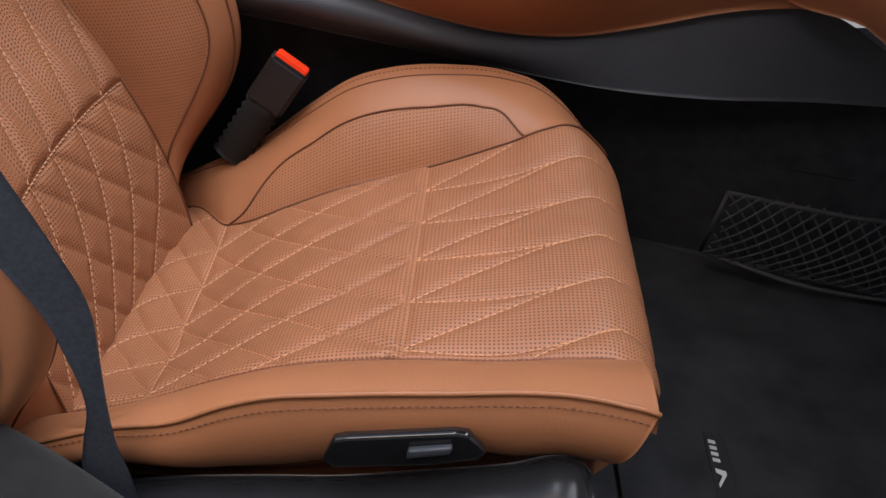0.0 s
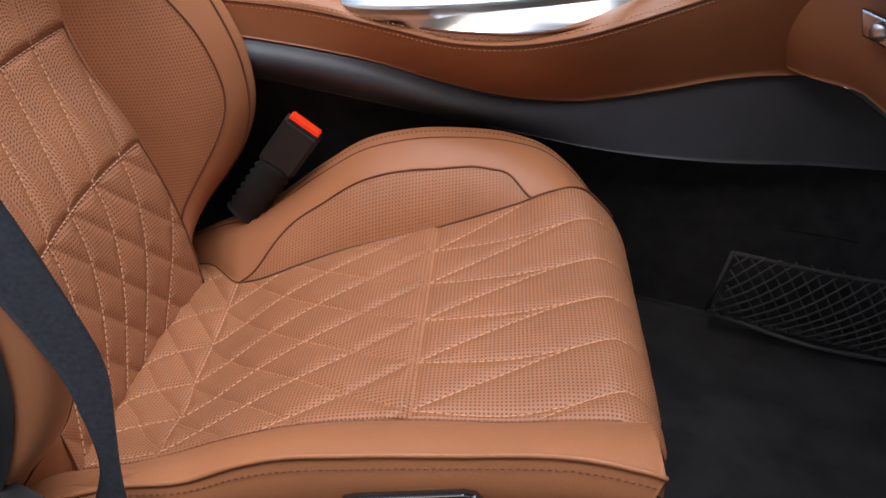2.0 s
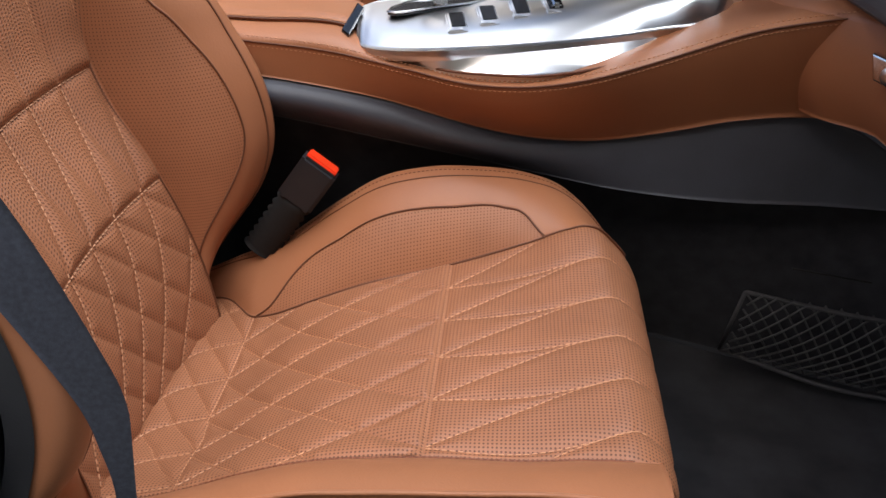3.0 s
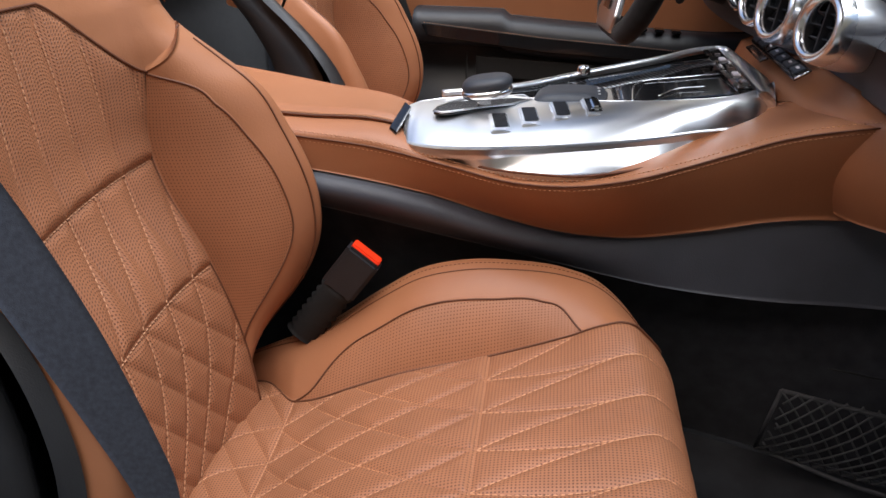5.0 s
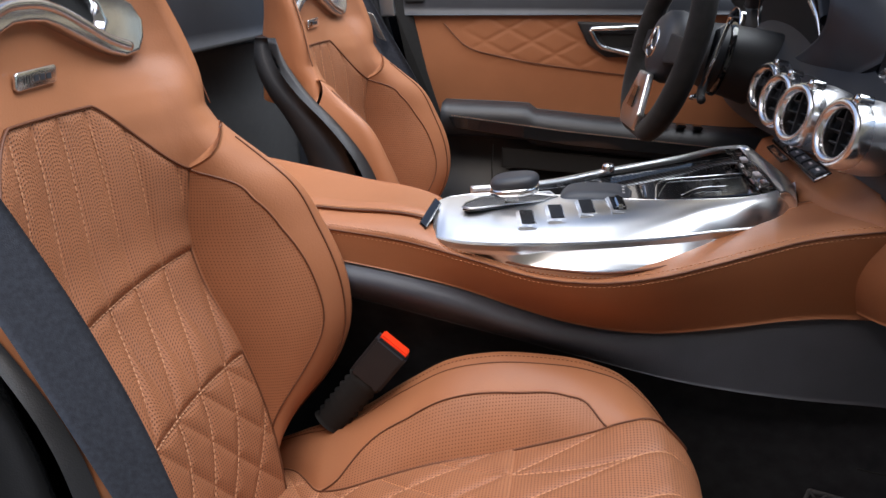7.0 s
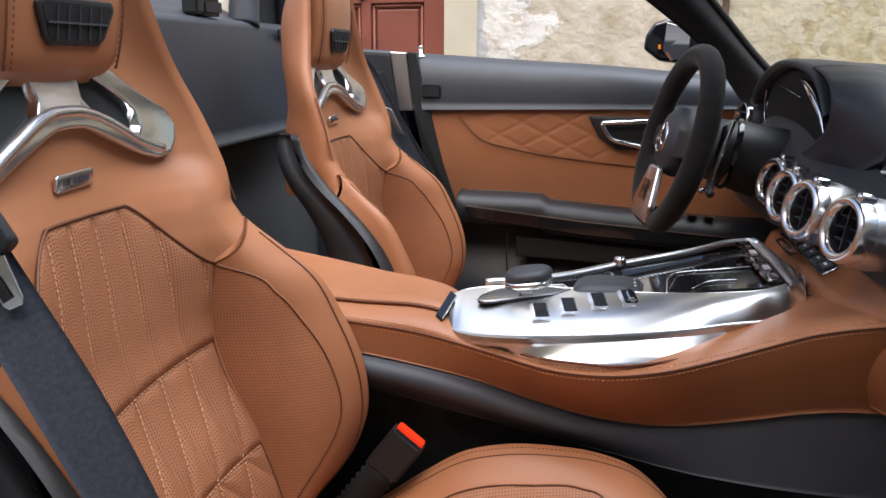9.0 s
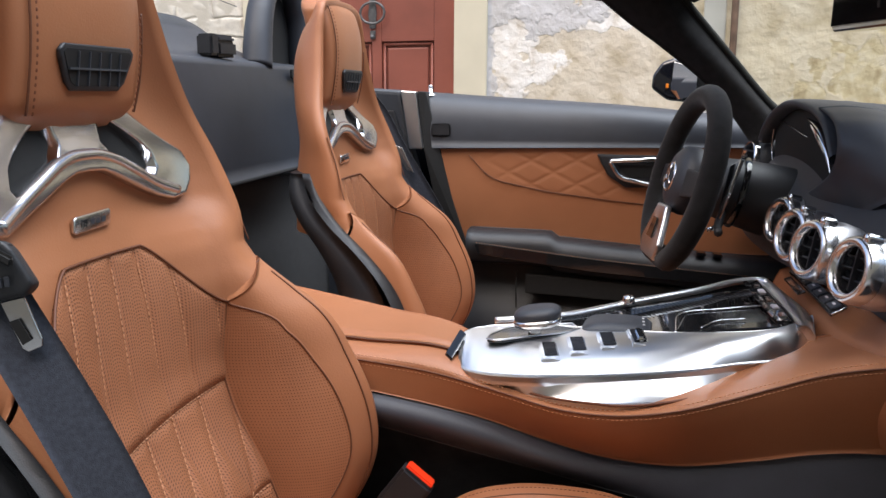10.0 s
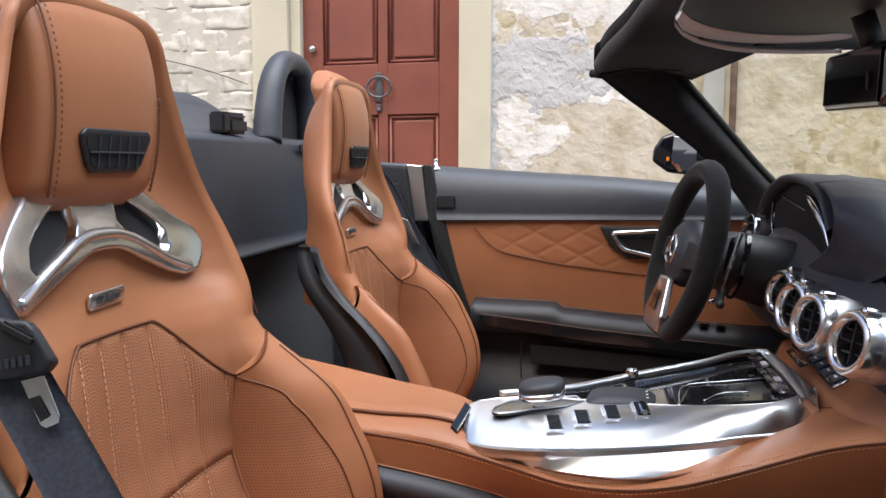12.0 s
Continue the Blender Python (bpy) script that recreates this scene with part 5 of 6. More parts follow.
hy = np.linspace(0.565, 1.13, 70)
lip = table([(0.565, 0.715), (0.59, 0.742), (0.625, 0.764), (0.68, 0.779), (0.75, 0.787), (0.85, 0.790), (0.92, 0.786), (0.99, 0.774), (1.06, 0.754), (1.10, 0.736), (1.13, 0.715)])
back_z = np.minimum(over(hy) + 0.006, lip(hy) + 0.004)
rows = [cols([np.full(70, x_), hy, lip(hy) - d_], 1) for x_, d_ in ((0.40, 0.016), (0.378, 0.0155), (0.371, 0.011), (0.370, 0.005), (0.375, 0.001), (0.385, 0.0))]
rows += [cols([np.full(70, 0.385 + 0.11 * w), hy, lip(hy) + (back_z - lip(hy)) * w - 0.008 * w * w], 1) for w in np.linspace(0.1, 1, 10)]
sheet("instrument_hood", np.stack(rows, 1), PLASTIC_GREY, dash, "anthracite leather hood over the instruments", None, (0, 0, 0))
rim_line = path3([(0.376, 0.67, 0.778), (0.375, 0.60, 0.767), (0.374, 0.556, 0.752), (0.373, 0.537, 0.733), (0.373, 0.540, 0.712), (0.374, 0.565, 0.692), (0.376, 0.63, 0.668), (0.378, 0.72, 0.644), (0.38, 0.84, 0.624)], 50)
foot_line = path3([(0.50, 0.66, 0.765), (0.50, 0.56, 0.752), (0.49, 0.49, 0.735), (0.47, 0.455, 0.705), (0.44, 0.46, 0.675), (0.42, 0.50, 0.650), (0.41, 0.58, 0.628), (0.405, 0.70, 0.605), (0.40, 0.84, 0.585)], 50)
rows = [rim_line + np.array((0.02, 0.012, -0.004)), rim_line + np.array((0.003, 0.006, -0.002))]
rows += [rim_line * (1 - w) + foot_line * w + np.array((-0.01 * math.sin(w * math.pi), 0, 0.008 * math.sin(w * math.pi))) for w in np.linspace(0, 1, 12)]
sheet("hood_side", np.stack(rows, 1), PLASTIC_GREY, dash, "anthracite leather side of the instrument hood", None, (0.01, 0, -0.01))
stitches("stitching", [cols([np.full(60, 0.452), np.linspace(-0.5, 0.45, 60), np.full(60, 0.60)], 1)], THREAD, dash, (-0.7, 0, 0.7), 0.0007, 0.003, 0.003)
# instrument cluster
cl = thing("instrument_cluster", (0.4, 0.88, 0.69), "black instrument cluster behind glass with chrome edge", "instruments")
ring = [(0.395, 1.07, 0.75), (0.395, 1.095, 0.69), (0.395, 1.06, 0.656), (0.395, 1.0, 0.642), (0.395, 0.9, 0.632), (0.395, 0.75, 0.63), (0.395, 0.65, 0.64), (0.395, 0.602, 0.67), (0.395, 0.605, 0.70), (0.395, 0.64, 0.735), (0.395, 0.70, 0.76), (0.395, 0.80, 0.772), (0.395, 0.95, 0.772), (0.395, 1.03, 0.762)]
slab("display", ring, (0.03, 0, 0), CORD, cl, "dark display", 0.004)
tube("chrome_edge", [(0.391, 1.072, 0.746), (0.391, 1.090, 0.715), (0.391, 1.090, 0.684), (0.391, 1.055, 0.658), (0.391, 1.003, 0.646)], 0.0017, CHROME, cl, "thin chrome edge", 6, 40)
tube("chrome_edge", [(0.384, 0.775, 0.758), (0.384, 0.71, 0.747), (0.384, 0.66, 0.728), (0.385, 0.63, 0.707), (0.386, 0.612, 0.68)], lambda s: 0.001 + 0.0075 * math.sin(math.pi * s), CHROME, cl, "broad chrome crescent", 10, 50)
tube("chrome_edge", [(0.391, 1.06, 0.752), (0.391, 0.95, 0.742), (0.391, 0.80, 0.728)], 0.0012, CHROME, cl, "", 6, 20)
# air vents across the middle
for n, (vy, vz, vx) in enumerate(((0.306, 0.6015, 0.342), (0.440, 0.601, 0.327), (0.570, 0.599, 0.331), (0.702, 0.600, 0.340))):
    v = thing("air_vent", (vx, vy, vz), "round chrome turbine air vent", "air vent", "dashboard vents")
    m = look((vx, vy, vz), (vx - 0.85, vy - 0.30, vz + 0.2)) @ pose(0, 0, 0, 180, 0, 0) @ Matrix.Diagonal((0.78, 0.78, 1, 1))
    lathe("ring", [(0.033, -0.014), (0.0335, 0.002), (0.037, 0.009), (0.0445, 0.011), (0.049, 0.006), (0.0515, -0.002), (0.052, -0.02), (0.048, -0.05)], m, RING, v, "satin silver ring", 48)
    lathe("inner_ring", [(0.0355, 0.001), (0.0335, -0.003), (0.033, -0.02)], m, PLASTIC, v, "", 40)
    lathe("throat", [(0.036, -0.02), (0.02, -0.028), (0.0, -0.03)], m, CORD, v, "dark throat", 32)
    for k in range(3):
        hh = -0.017 + 0.017 * k
        wv = math.sqrt(0.032**2 - hh**2)
        bm = bmesh.new()
        bmesh.ops.create_cube(bm, size=1, matrix=m @ pose(0, hh, -0.008, 25, 0, 0) @ Matrix.Diagonal((2 * wv, 0.002, 0.012, 1)))
        from_bm("vane", bm, PLASTIC, v, "black vane")
    bm = bmesh.new()
    bmesh.ops.create_cube(bm, size=1, matrix=m @ pose(0, 0, -0.003) @ Matrix.Diagonal((0.0025, 0.062, 0.01, 1)))
    from_bm("vane", bm, PLASTIC, v, "black vane")
    # barrel of the vent runs back over the dash
    lathe("barrel", [(0.0505, -0.004), (0.053, -0.014), (0.054, -0.035), (0.05, -0.055)], m, ALU, v, "brushed barrel", 40)
    lathe("clip", [(0, 0.008), (0.006, 0.0075), (0.008, 0.004), (0.008, -0.012)], m @ pose(-0.018, -0.05, 0.0), CHROME, v, "chrome thumb wheel", 20)
# black passenger end beside the vents
slab("side_pad", [(0.392, 0.318, 0.524), (0.40, 0.315, 0.60), (0.44, 0.31, 0.66), (0.52, 0.31, 0.66), (0.52, 0.31, 0.52)], (0, -0.85, 0), PLASTIC_GREY, dash, "anthracite leather dash front", 0.012, 3)
stitches("stitching", [np.array([(0.396, 0.305, 0.545), (0.396, -0.4, 0.545)])], THREAD, dash, (-1, 0, 0), 0.0008, 0.004, 0.003)
# centre display
disp = thing("centre_display", (0.45, 0.62, 0.66), "free-standing dark centre display showing a map", "display")
slab("panel", [(0.435, 0.592, 0.731), (0.432, 0.603, 0.722), (0.425, 0.618, 0.632), (0.425, 0.608, 0.622), (0.425, 0.28, 0.622), (0.432, 0.27, 0.722), (0.435, 0.28, 0.731)], (0.014, 0, 0), SCREEN_DARK, disp, "black glass panel", 0.002)
rngm = random.Random(4)
for n in range(9):
    p0 = (rngm.uniform(0.32, 0.58), rngm.uniform(0.635, 0.715))
    pts = [p0]
    for k in range(4):
        pts.append((pts[-1][0] + rngm.uniform(-0.04, 0.04), min(0.72, max(0.632, pts[-1][1] + rngm.uniform(-0.03, 0.03)))))
    tube("map_line", [(0.4242 + (q[1] - 0.6) * 0.085, min(0.595, max(0.29, q[0])), q[1]) for q in pts], 0.0009, GREEN_LINE, disp, "", 5)
# button strip under the vents
keys = slab("button_strip", [(0.338, 0.372, 0.5295), (0.356, 0.378, 0.5375), (0.358, 0.632, 0.5375), (0.341, 0.626, 0.5295)], (-0.002, 0, 0.005), PLASTIC_GLOSS, dash, "strip of dark climate buttons in a silver frame", 0.001)
for n in range(7):
    block("button", (0.3465, 0.394 + 0.0355 * n, 0.5395), (0.014, 0.029, 0.003), PLASTIC_GREY if n != 4 else PIANO, keys, "", (0, -23, 0), 0.001)
    block("mark", (0.346, 0.394 + 0.0355 * n, 0.5415), (0.003, 0.010, 0.0006), LIGHT_GREY, keys, "", (0, -23, 0), 0)
tube("frame_edge", [(0.3375, 0.370, 0.533), (0.356, 0.375, 0.541), (0.3575, 0.44, 0.541)], 0.0015, CHROME, keys, "", 6)
slab("card_slot", [(0.326, 0.50, 0.526), (0.337, 0.50, 0.530), (0.338, 0.60, 0.530), (0.328, 0.60, 0.526)], (-0.001, 0, 0.003), PIANO, dash, "black gloss slot", 0.001)
# round side vent beyond the wheel
m = look((0.36, 1.16, 0.664), (-0.5, 1.0, 0.80)) @ pose(0, 0, 0, 180, 0, 0)
sv = thing("side_vent", (0.36, 1.16, 0.664), "round side air vent in a dark housing", "air vent")
lathe("ring", [(0.034, -0.01), (0.035, 0.005), (0.038, 0.006), (0.040, 0.002), (0.041, -0.01)], m, CHROME, sv, "thin chrome ring", 40)
lathe("housing", [(0.041, -0.006), (0.052, -0.016), (0.058, -0.09)], m, PLASTIC, sv, "dark barrel housing", 32)
lathe("throat", [(0.037, -0.006), (0.0, -0.015)], m, CORD, sv, "", 32)
for hh in (-0.018, 0.0, 0.018):
    bm = bmesh.new()
    bmesh.ops.create_cube(bm, size=1, matrix=m @ pose(0, hh, 0.0) @ Matrix.Diagonal((0.066, 0.003, 0.012, 1)))
    from_bm("vane", bm, PLASTIC_GREY, sv, "")

# ---- steering wheel and column ----
wheel = thing("steering_wheel", (0.198, 0.84, 0.652), "black suede steering wheel with silver spokes", "steering wheel")
WM = Matrix.Translation((0.198, 0.84, 0.652)) @ Matrix.Rotation(radians(9), 4, "Z") @ Matrix.Rotation(radians(15.5), 4, "Y")


def on_wheel(a, b, c=0.0):
    """A point of the wheel: a to the far side, b up, c towards the driver."""
    return WM @ Vector((-c, a, b))


rim = []
for k in range(72):
    t = 2 * math.pi * k / 72
    r = 0.150
    b = r * math.sin(t)
    rim.append(on_wheel(1.04 * r * math.cos(t), max(b, -0.138) if b < 0 else b))
rim_v = np.array(rim)
tube("rim", rim_v, 0.020, SUEDE, wheel, "black suede rim", 14, None, True)
for t in (35, 145, 215, 325):
    a = radians(t)
    q = on_wheel(1.04 * 0.15 * math.cos(a), 0.15 * math.sin(a))
    lathe("rim_seam", [(0.0166, -0.001), (0.0172, 0), (0.0166, 0.001)], look(q, on_wheel(1.04 * 0.15 * math.cos(a + 0.1), 0.15 * math.sin(a + 0.1))), CORD, wheel, "", 20)
hubp = [(0, 0.024), (0.025, 0.023), (0.045, 0.019), (0.058, 0.008), (0.062, -0.01), (0.058, -0.03)]
HM = WM @ Matrix.Rotation(radians(-90), 4, "Y")
lathe("airbag_cover", hubp, HM, PLASTIC_GREY, wheel, "anthracite airbag cover", 40)
lathe("emblem", [(0.0235, 0.0235), (0.0255, 0.026), (0.0275, 0.0225)], HM, CHROME, wheel, "plain chrome emblem ring", 32)
for t in (90, 210, 330):
    a = radians(t)
    tube("emblem_arm", [on_wheel(0, 0, 0.0255), on_wheel(0.024 * math.cos(a), 0.024 * math.sin(a), 0.0255)], 0.0022, CHROME, wheel, "", 6)
for sgn in (1, -1):
    slab("spoke", [on_wheel(sgn * 0.05, 0.022, 0.012), on_wheel(sgn * 0.14, 0.018, 0.004), on_wheel(sgn * 0.14, -0.018, 0.004), on_wheel(sgn * 0.05, -0.028, 0.012)], tuple(WM.to_3x3() @ Vector((0.012, 0, 0))), PLASTIC, wheel, "dark spoke with controls", 0.003)
    slab("paddle", [on_wheel(sgn * 0.07, 0.045, -0.05), on_wheel(sgn * 0.115, 0.06, -0.05), on_wheel(sgn * 0.12, 0.0, -0.045), on_wheel(sgn * 0.105, -0.045, -0.045), on_wheel(sgn * 0.085, -0.03, -0.05)], tuple(WM.to_3x3() @ Vector((0.006, 0, 0))), CHROME, wheel, "chrome shift paddle", 0.002)
slab("lower_spoke", [on_wheel(-0.03, -0.05, 0.022), on_wheel(0.03, -0.05, 0.022), on_wheel(0.062, -0.118, 0.026), on_wheel(0.05, -0.146, 0.024), on_wheel(-0.05, -0.146, 0.024), on_wheel(-0.062, -0.118, 0.026)], tuple(WM.to_3x3() @ Vector((0.012, 0, 0))), ALU, wheel, "silver lower spoke", 0.004, 3, True)
slab("spoke_slot", [on_wheel(-0.014, -0.075, 0.0265), on_wheel(0.014, -0.075, 0.0265), on_wheel(0.02, -0.112, 0.0285), on_wheel(-0.02, -0.112, 0.0285)], tuple(WM.to_3x3() @ Vector((0.002, 0, 0))), PIANO, wheel, "dark slot", 0.001)
column = thing("steering_column", (0.3, 0.84, 0.62), "anthracite steering column shroud with stalks", "steering column")
cm = look((0.225, 0.84, 0.648), (0.5, 0.84, 0.575))
lathe("shroud", [(0.0, -0.02), (0.045, -0.022), (0.055, -0.034), (0.06, -0.06), (0.066, -0.12), (0.072, -0.22)], cm @ Matrix.Diagonal((1.0, 0.95, 1, 1)), PLASTIC, column, "", 40)
lathe("collar", [(0.061, -0.062), (0.0635, -0.066), (0.063, -0.072)], cm, PLASTIC_GLOSS, column, "", 40)
tube("stalk", [(0.262, 0.80, 0.60), (0.245, 0.72, 0.585), (0.24, 0.67, 0.585)], 0.007, PLASTIC, column, "black stalk", 8, 16)
tube("stalk", [(0.252, 0.79, 0.586), (0.25, 0.75, 0.583), (0.232, 0.73, 0.580)], 0.0042, CHROME, column, "chrome-edged stalk", 8, 16)

# ---- driver's door ----
door = thing("driver_door", (0.0, 1.3, 0.2), "closed car door trimmed in tan leather and anthracite", "car door")
DT = table([(-0.62, 0.836), (-0.5, 0.824), (-0.38, 0.814), (-0.17, 0.797), (0.1, 0.777), (0.37, 0.748), (0.6, 0.725)])
dx = np.linspace(-0.372, 0.6, 80)
rows = []
for w in np.linspace(0, 1, 20):
    a = w * math.pi / 2
    rows.append(cols([dx, 1.268 + 0.02 * w + 0.07 * (1 - math.cos(a)) * w, 0.682 + (DT(dx) - 0.682) * math.sin(a) ** 0.75], 1))
sheet("upper_trim", np.stack(rows, 1), PLASTIC_GREY, door, "anthracite leather upper trim", None, (0, 0.05, -0.01))
qx = np.linspace(-0.35, 0.6, 220)
qz = np.linspace(0, 1, 90)
X, V = np.meshgrid(qx, qz, indexing="ij")
Z = 0.44 + (0.681 - 0.44) * V
X2 = np.where(X < -0.2, X + 0.09 * (1 - V) * np.clip((-0.2 - X) / 0.15, 0, 1), X)
inside = np.exp(-(((X + 0.03) / 0.17) ** 6)) * np.clip((Z - 0.585 - 0.05 * np.clip((X + 0.2) / 0.35, -0.2, 1) * -1) / 0.02, 0, 1)
u1 = np.abs(((X + 1.9 * (Z - 0.68)) / 0.105) % 1 - 0.5)
u2 = np.abs(((X - 1.9 * (Z - 0.68)) / 0.105) % 1 - 0.5)
h = 0.0016 * inside * (1 - np.exp(-((np.minimum(u1, u2) / 0.09) ** 2)))
sheet("leather_panel", cols([X2, 1.28 - h - 0.006 * np.sin(V * math.pi), Z], -1), LEATHER, door, "tan leather door panel with diamond quilting", None, (0, 0.02, 0))
tube("panel_seam", [(-0.25, 1.2735, 0.665), (-0.2, 1.272, 0.615), (-0.12, 1.2715, 0.592), (0.05, 1.271, 0.565), (0.2, 1.272, 0.548)], 0.0013, SEAM, door, "", 6, 30)
bez = slab("handle_bezel", [(0.045, 1.262, 0.668), (0.20, 1.262, 0.664), (0.235, 1.262, 0.62), (0.215, 1.262, 0.592), (0.11, 1.262, 0.592), (0.07, 1.262, 0.62)], (0, 0.012, 0), PLASTIC, door, "black handle surround", 0.005)
tube("door_handle", [(0.075, 1.254, 0.652), (0.13, 1.252, 0.654), (0.19, 1.252, 0.65), (0.205, 1.254, 0.63), (0.196, 1.256, 0.606), (0.13, 1.256, 0.607), (0.10, 1.256, 0.616), (0.075, 1.254, 0.652)], 0.0055, CHROME, bez, "satin chrome pull handle", 8, 70)
slab("handle_recess", [(0.09, 1.2605, 0.645), (0.19, 1.2605, 0.643), (0.19, 1.2605, 0.615), (0.115, 1.2605, 0.613)], (0, 0.003, 0), CORD, bez, "", 0.001)
rows = []
ax2 = np.linspace(-0.245, 0.6, 50)
AZ = table([(-0.245, 0.492), (-0.03, 0.483), (0.1, 0.47), (0.35, 0.45), (0.6, 0.44)])
for yy_, dz in ((1.285, 0.004), (1.25, 0.006), (1.205, 0.004), (1.188, -0.006), (1.182, -0.02), (1.183, -0.058), (1.196, -0.066), (1.25, -0.07)):
    rows.append(cols([ax2, np.full(50, yy_), AZ(ax2) + dz - 0.012 * (ax2 > -0.04)], 1))
sheet("armrest", np.stack(rows, 1), PLASTIC, door, "anthracite armrest", None, (0, 0.01, -0.004))
slab("armrest_inlay", [(-0.225, 1.1815, 0.472), (0.04, 1.1815, 0.440), (0.42, 1.1815, 0.405), (0.42, 1.1815, 0.382), (0.04, 1.1815, 0.412), (-0.215, 1.1815, 0.447)], (0, -0.003, 0), PIANO, door, "dark carbon inlay strip", 0.001)
stitches("stitching", [np.array([(-0.22, 1.178, 0.4735), (0.04, 1.178, 0.4415), (0.42, 1.178, 0.4065)])], THREAD, door, (0, -1, 0), 0.0006, 0.003, 0.003)
for n in range(3):
    block("window_switch", (0.24 + 0.035 * n, 1.205, 0.457 - 0.003 * n), (0.02, 0.03, 0.008), PLASTIC_GLOSS, door, "black window switch", (0, 5, 0), 0.002)
rows = []
lx = np.linspace(-0.262, 0.6, 40)
for w in np.linspace(0, 1, 16):
    rows.append(cols([lx, 1.262 - 0.05 * np.sin(np.clip(w * 1.4 - 0.25, 0, 1) * math.pi) - 0.03 * w, AZ(lx) - 0.06 - 0.36 * w], 1))
sheet("lower_trim", np.stack(rows, 1), PLASTIC, door, "anthracite door pocket", None, (0, 0.04, 0))
slab("pocket", [(-0.11, 1.198, 0.40), (0.3, 1.198, 0.37), (0.3, 1.198, 0.33), (-0.11, 1.198, 0.355)], (0, 0.01, 0), CORD, door, "dark pocket opening", 0.003)
tube("pocket_seam", [(-0.13, 1.208, 0.405), (-0.132, 1.202, 0.36), (-0.13, 1.196, 0.32)], 0.0015, CORD, door, "", 6)
block("door_button", (-0.315, 1.268, 0.724), (0.046, 0.006, 0.03), PLASTIC, door, "black rectangular button", (0, 0, 0), 0.003)
pin = lathe("lock_pin", [(0, 0.022), (0.004, 0.022), (0.005, 0.019), (0.005, 0.002), (0.011, 0.0015), (0.012, -0.004)], pose(-0.348, 1.318, 0.806), CHROME, door, "chrome lock pin", 16)
slab("end_strip", [(-0.412, 1.272, 0.816), (-0.374, 1.272, 0.813), (-0.358, 1.258, 0.68), (-0.39, 1.258, 0.68)], (0, 0.03, 0.0), ALU, door, "brushed aluminium end strip", 0.003)
slab("edge_seal", [(-0.372, 1.276, 0.814), (-0.352, 1.276, 0.812), (-0.29, 1.27, 0.56), (-0.24, 1.27, 0.40), (-0.30, 1.27, 0.40), (-0.356, 1.262, 0.68)], (0, 0.05, 0), CORD, door, "black door seal", 0.003)
block("door_skin", (0.1, 1.39, 0.36), (1.1, 0.05, 0.68), BODY, door, "dark painted outer skin", (0, 2, 0), 0.02)
quarter = slab("rear_quarter_trim", [(-0.80, 1.285, 0.845), (-0.412, 1.285, 0.817), (-0.39, 1.275, 0.68), (-0.32, 1.275, 0.40), (-0.32, 1.275, 0.0), (-0.80, 1.275, 0.0)], (0, 0.06, 0), PLASTIC_GREY, None, "", 0.012, 3)
tagged(quarter, "anthracite trim behind the driver's door", "trim", "", "structure")
slab("speaker_cover", [(-0.50, 1.281, 0.775), (-0.43, 1.281, 0.77), (-0.405, 1.277, 0.69), (-0.45, 1.277, 0.69)], (0, -0.004, 0), PLASTIC, quarter, "", 0.003)
dbelt = thing("driver_belt", (-0.42, 1.2, 0.7), "black driver belt with a silver tongue", "seat belt")
bl = path3([(-0.50, 1.19, 0.83), (-0.44, 1.18, 0.76), (-0.40, 1.165, 0.69), (-0.355, 1.15, 0.62), (-0.30, 1.13, 0.53), (-0.26, 1.11, 0.44), (-0.25, 1.11, 0.3)], 40)
sheet("webbing", cols([bl + np.array((0.02 * a, -0.004 * a, 0.012 * a)) for a in np.linspace(-1, 1, 5)], 1), WEB, dbelt, "", None, (0, 0.002, 0))
slab("tongue", [(-0.405, 1.150, 0.70), (-0.38, 1.148, 0.69), (-0.352, 1.14, 0.635), (-0.37, 1.142, 0.64)], (0, -0.004, 0), STEEL, dbelt, "steel tongue", 0.001)

# ---- rear bulkhead ----
rear = thing("rear_bulkhead", (-0.66, 0.6, 0.0), "anthracite rear bulkhead with carpeted lower half", "bulkhead", "", "structure")
by_ = np.linspace(-0.55, 1.29, 50)
rows = [cols([-0.600 - 0.012 * w - 0.008 * np.sin(by_ * 3), by_, np.full(50, 0.645 + 0.215 * w)], 1) for w in np.linspace(0, 1, 8)]
rows += [cols([-0.612 - 0.03 * (1 - math.cos(a)) - 0.008 * np.sin(by_ * 3), by_, np.full(50, 0.86 + 0.016 * math.sin(a))], 1) for a in np.linspace(0.2, math.pi / 2, 6)]
rows += [cols([np.full(50, -0.635 - 0.35 * w) , by_, 0.876 + 0.09 * min(1, w * 2.4) ** 1.5 * (1 - 0.95 * np.clip((by_ - 0.9) / 0.32, 0, 1) ** 1.6)], 1) for w in np.linspace(0.05, 1, 14)]
sheet("upper_panel", np.stack(rows, 1), PLASTIC_GREY, rear, "anthracite moulded upper panel", None, (-0.02, 0, -0.02))
rows = [cols([-0.605 + 0.03 * w * 0 - 0.0 * by_, by_, np.full(50, 0.645 * (1 - w))], 1) for w in np.linspace(0, 1, 6)]
sheet("carpet_panel", np.stack(rows, 1), SUEDE, rear, "black carpet", None, (-0.02, 0, 0))
tube("panel_gap", [(-0.596, 0.0, 0.643), (-0.596, 1.28, 0.653)], 0.004, CORD, rear, "", 6)
slab("recess", [(-0.603, 1.06, 0.862), (-0.603, 1.2, 0.857), (-0.603, 1.2, 0.836), (-0.603, 1.06, 0.843)], (0.004, 0, 0), CORD, rear, "black gloss slot", 0.004)
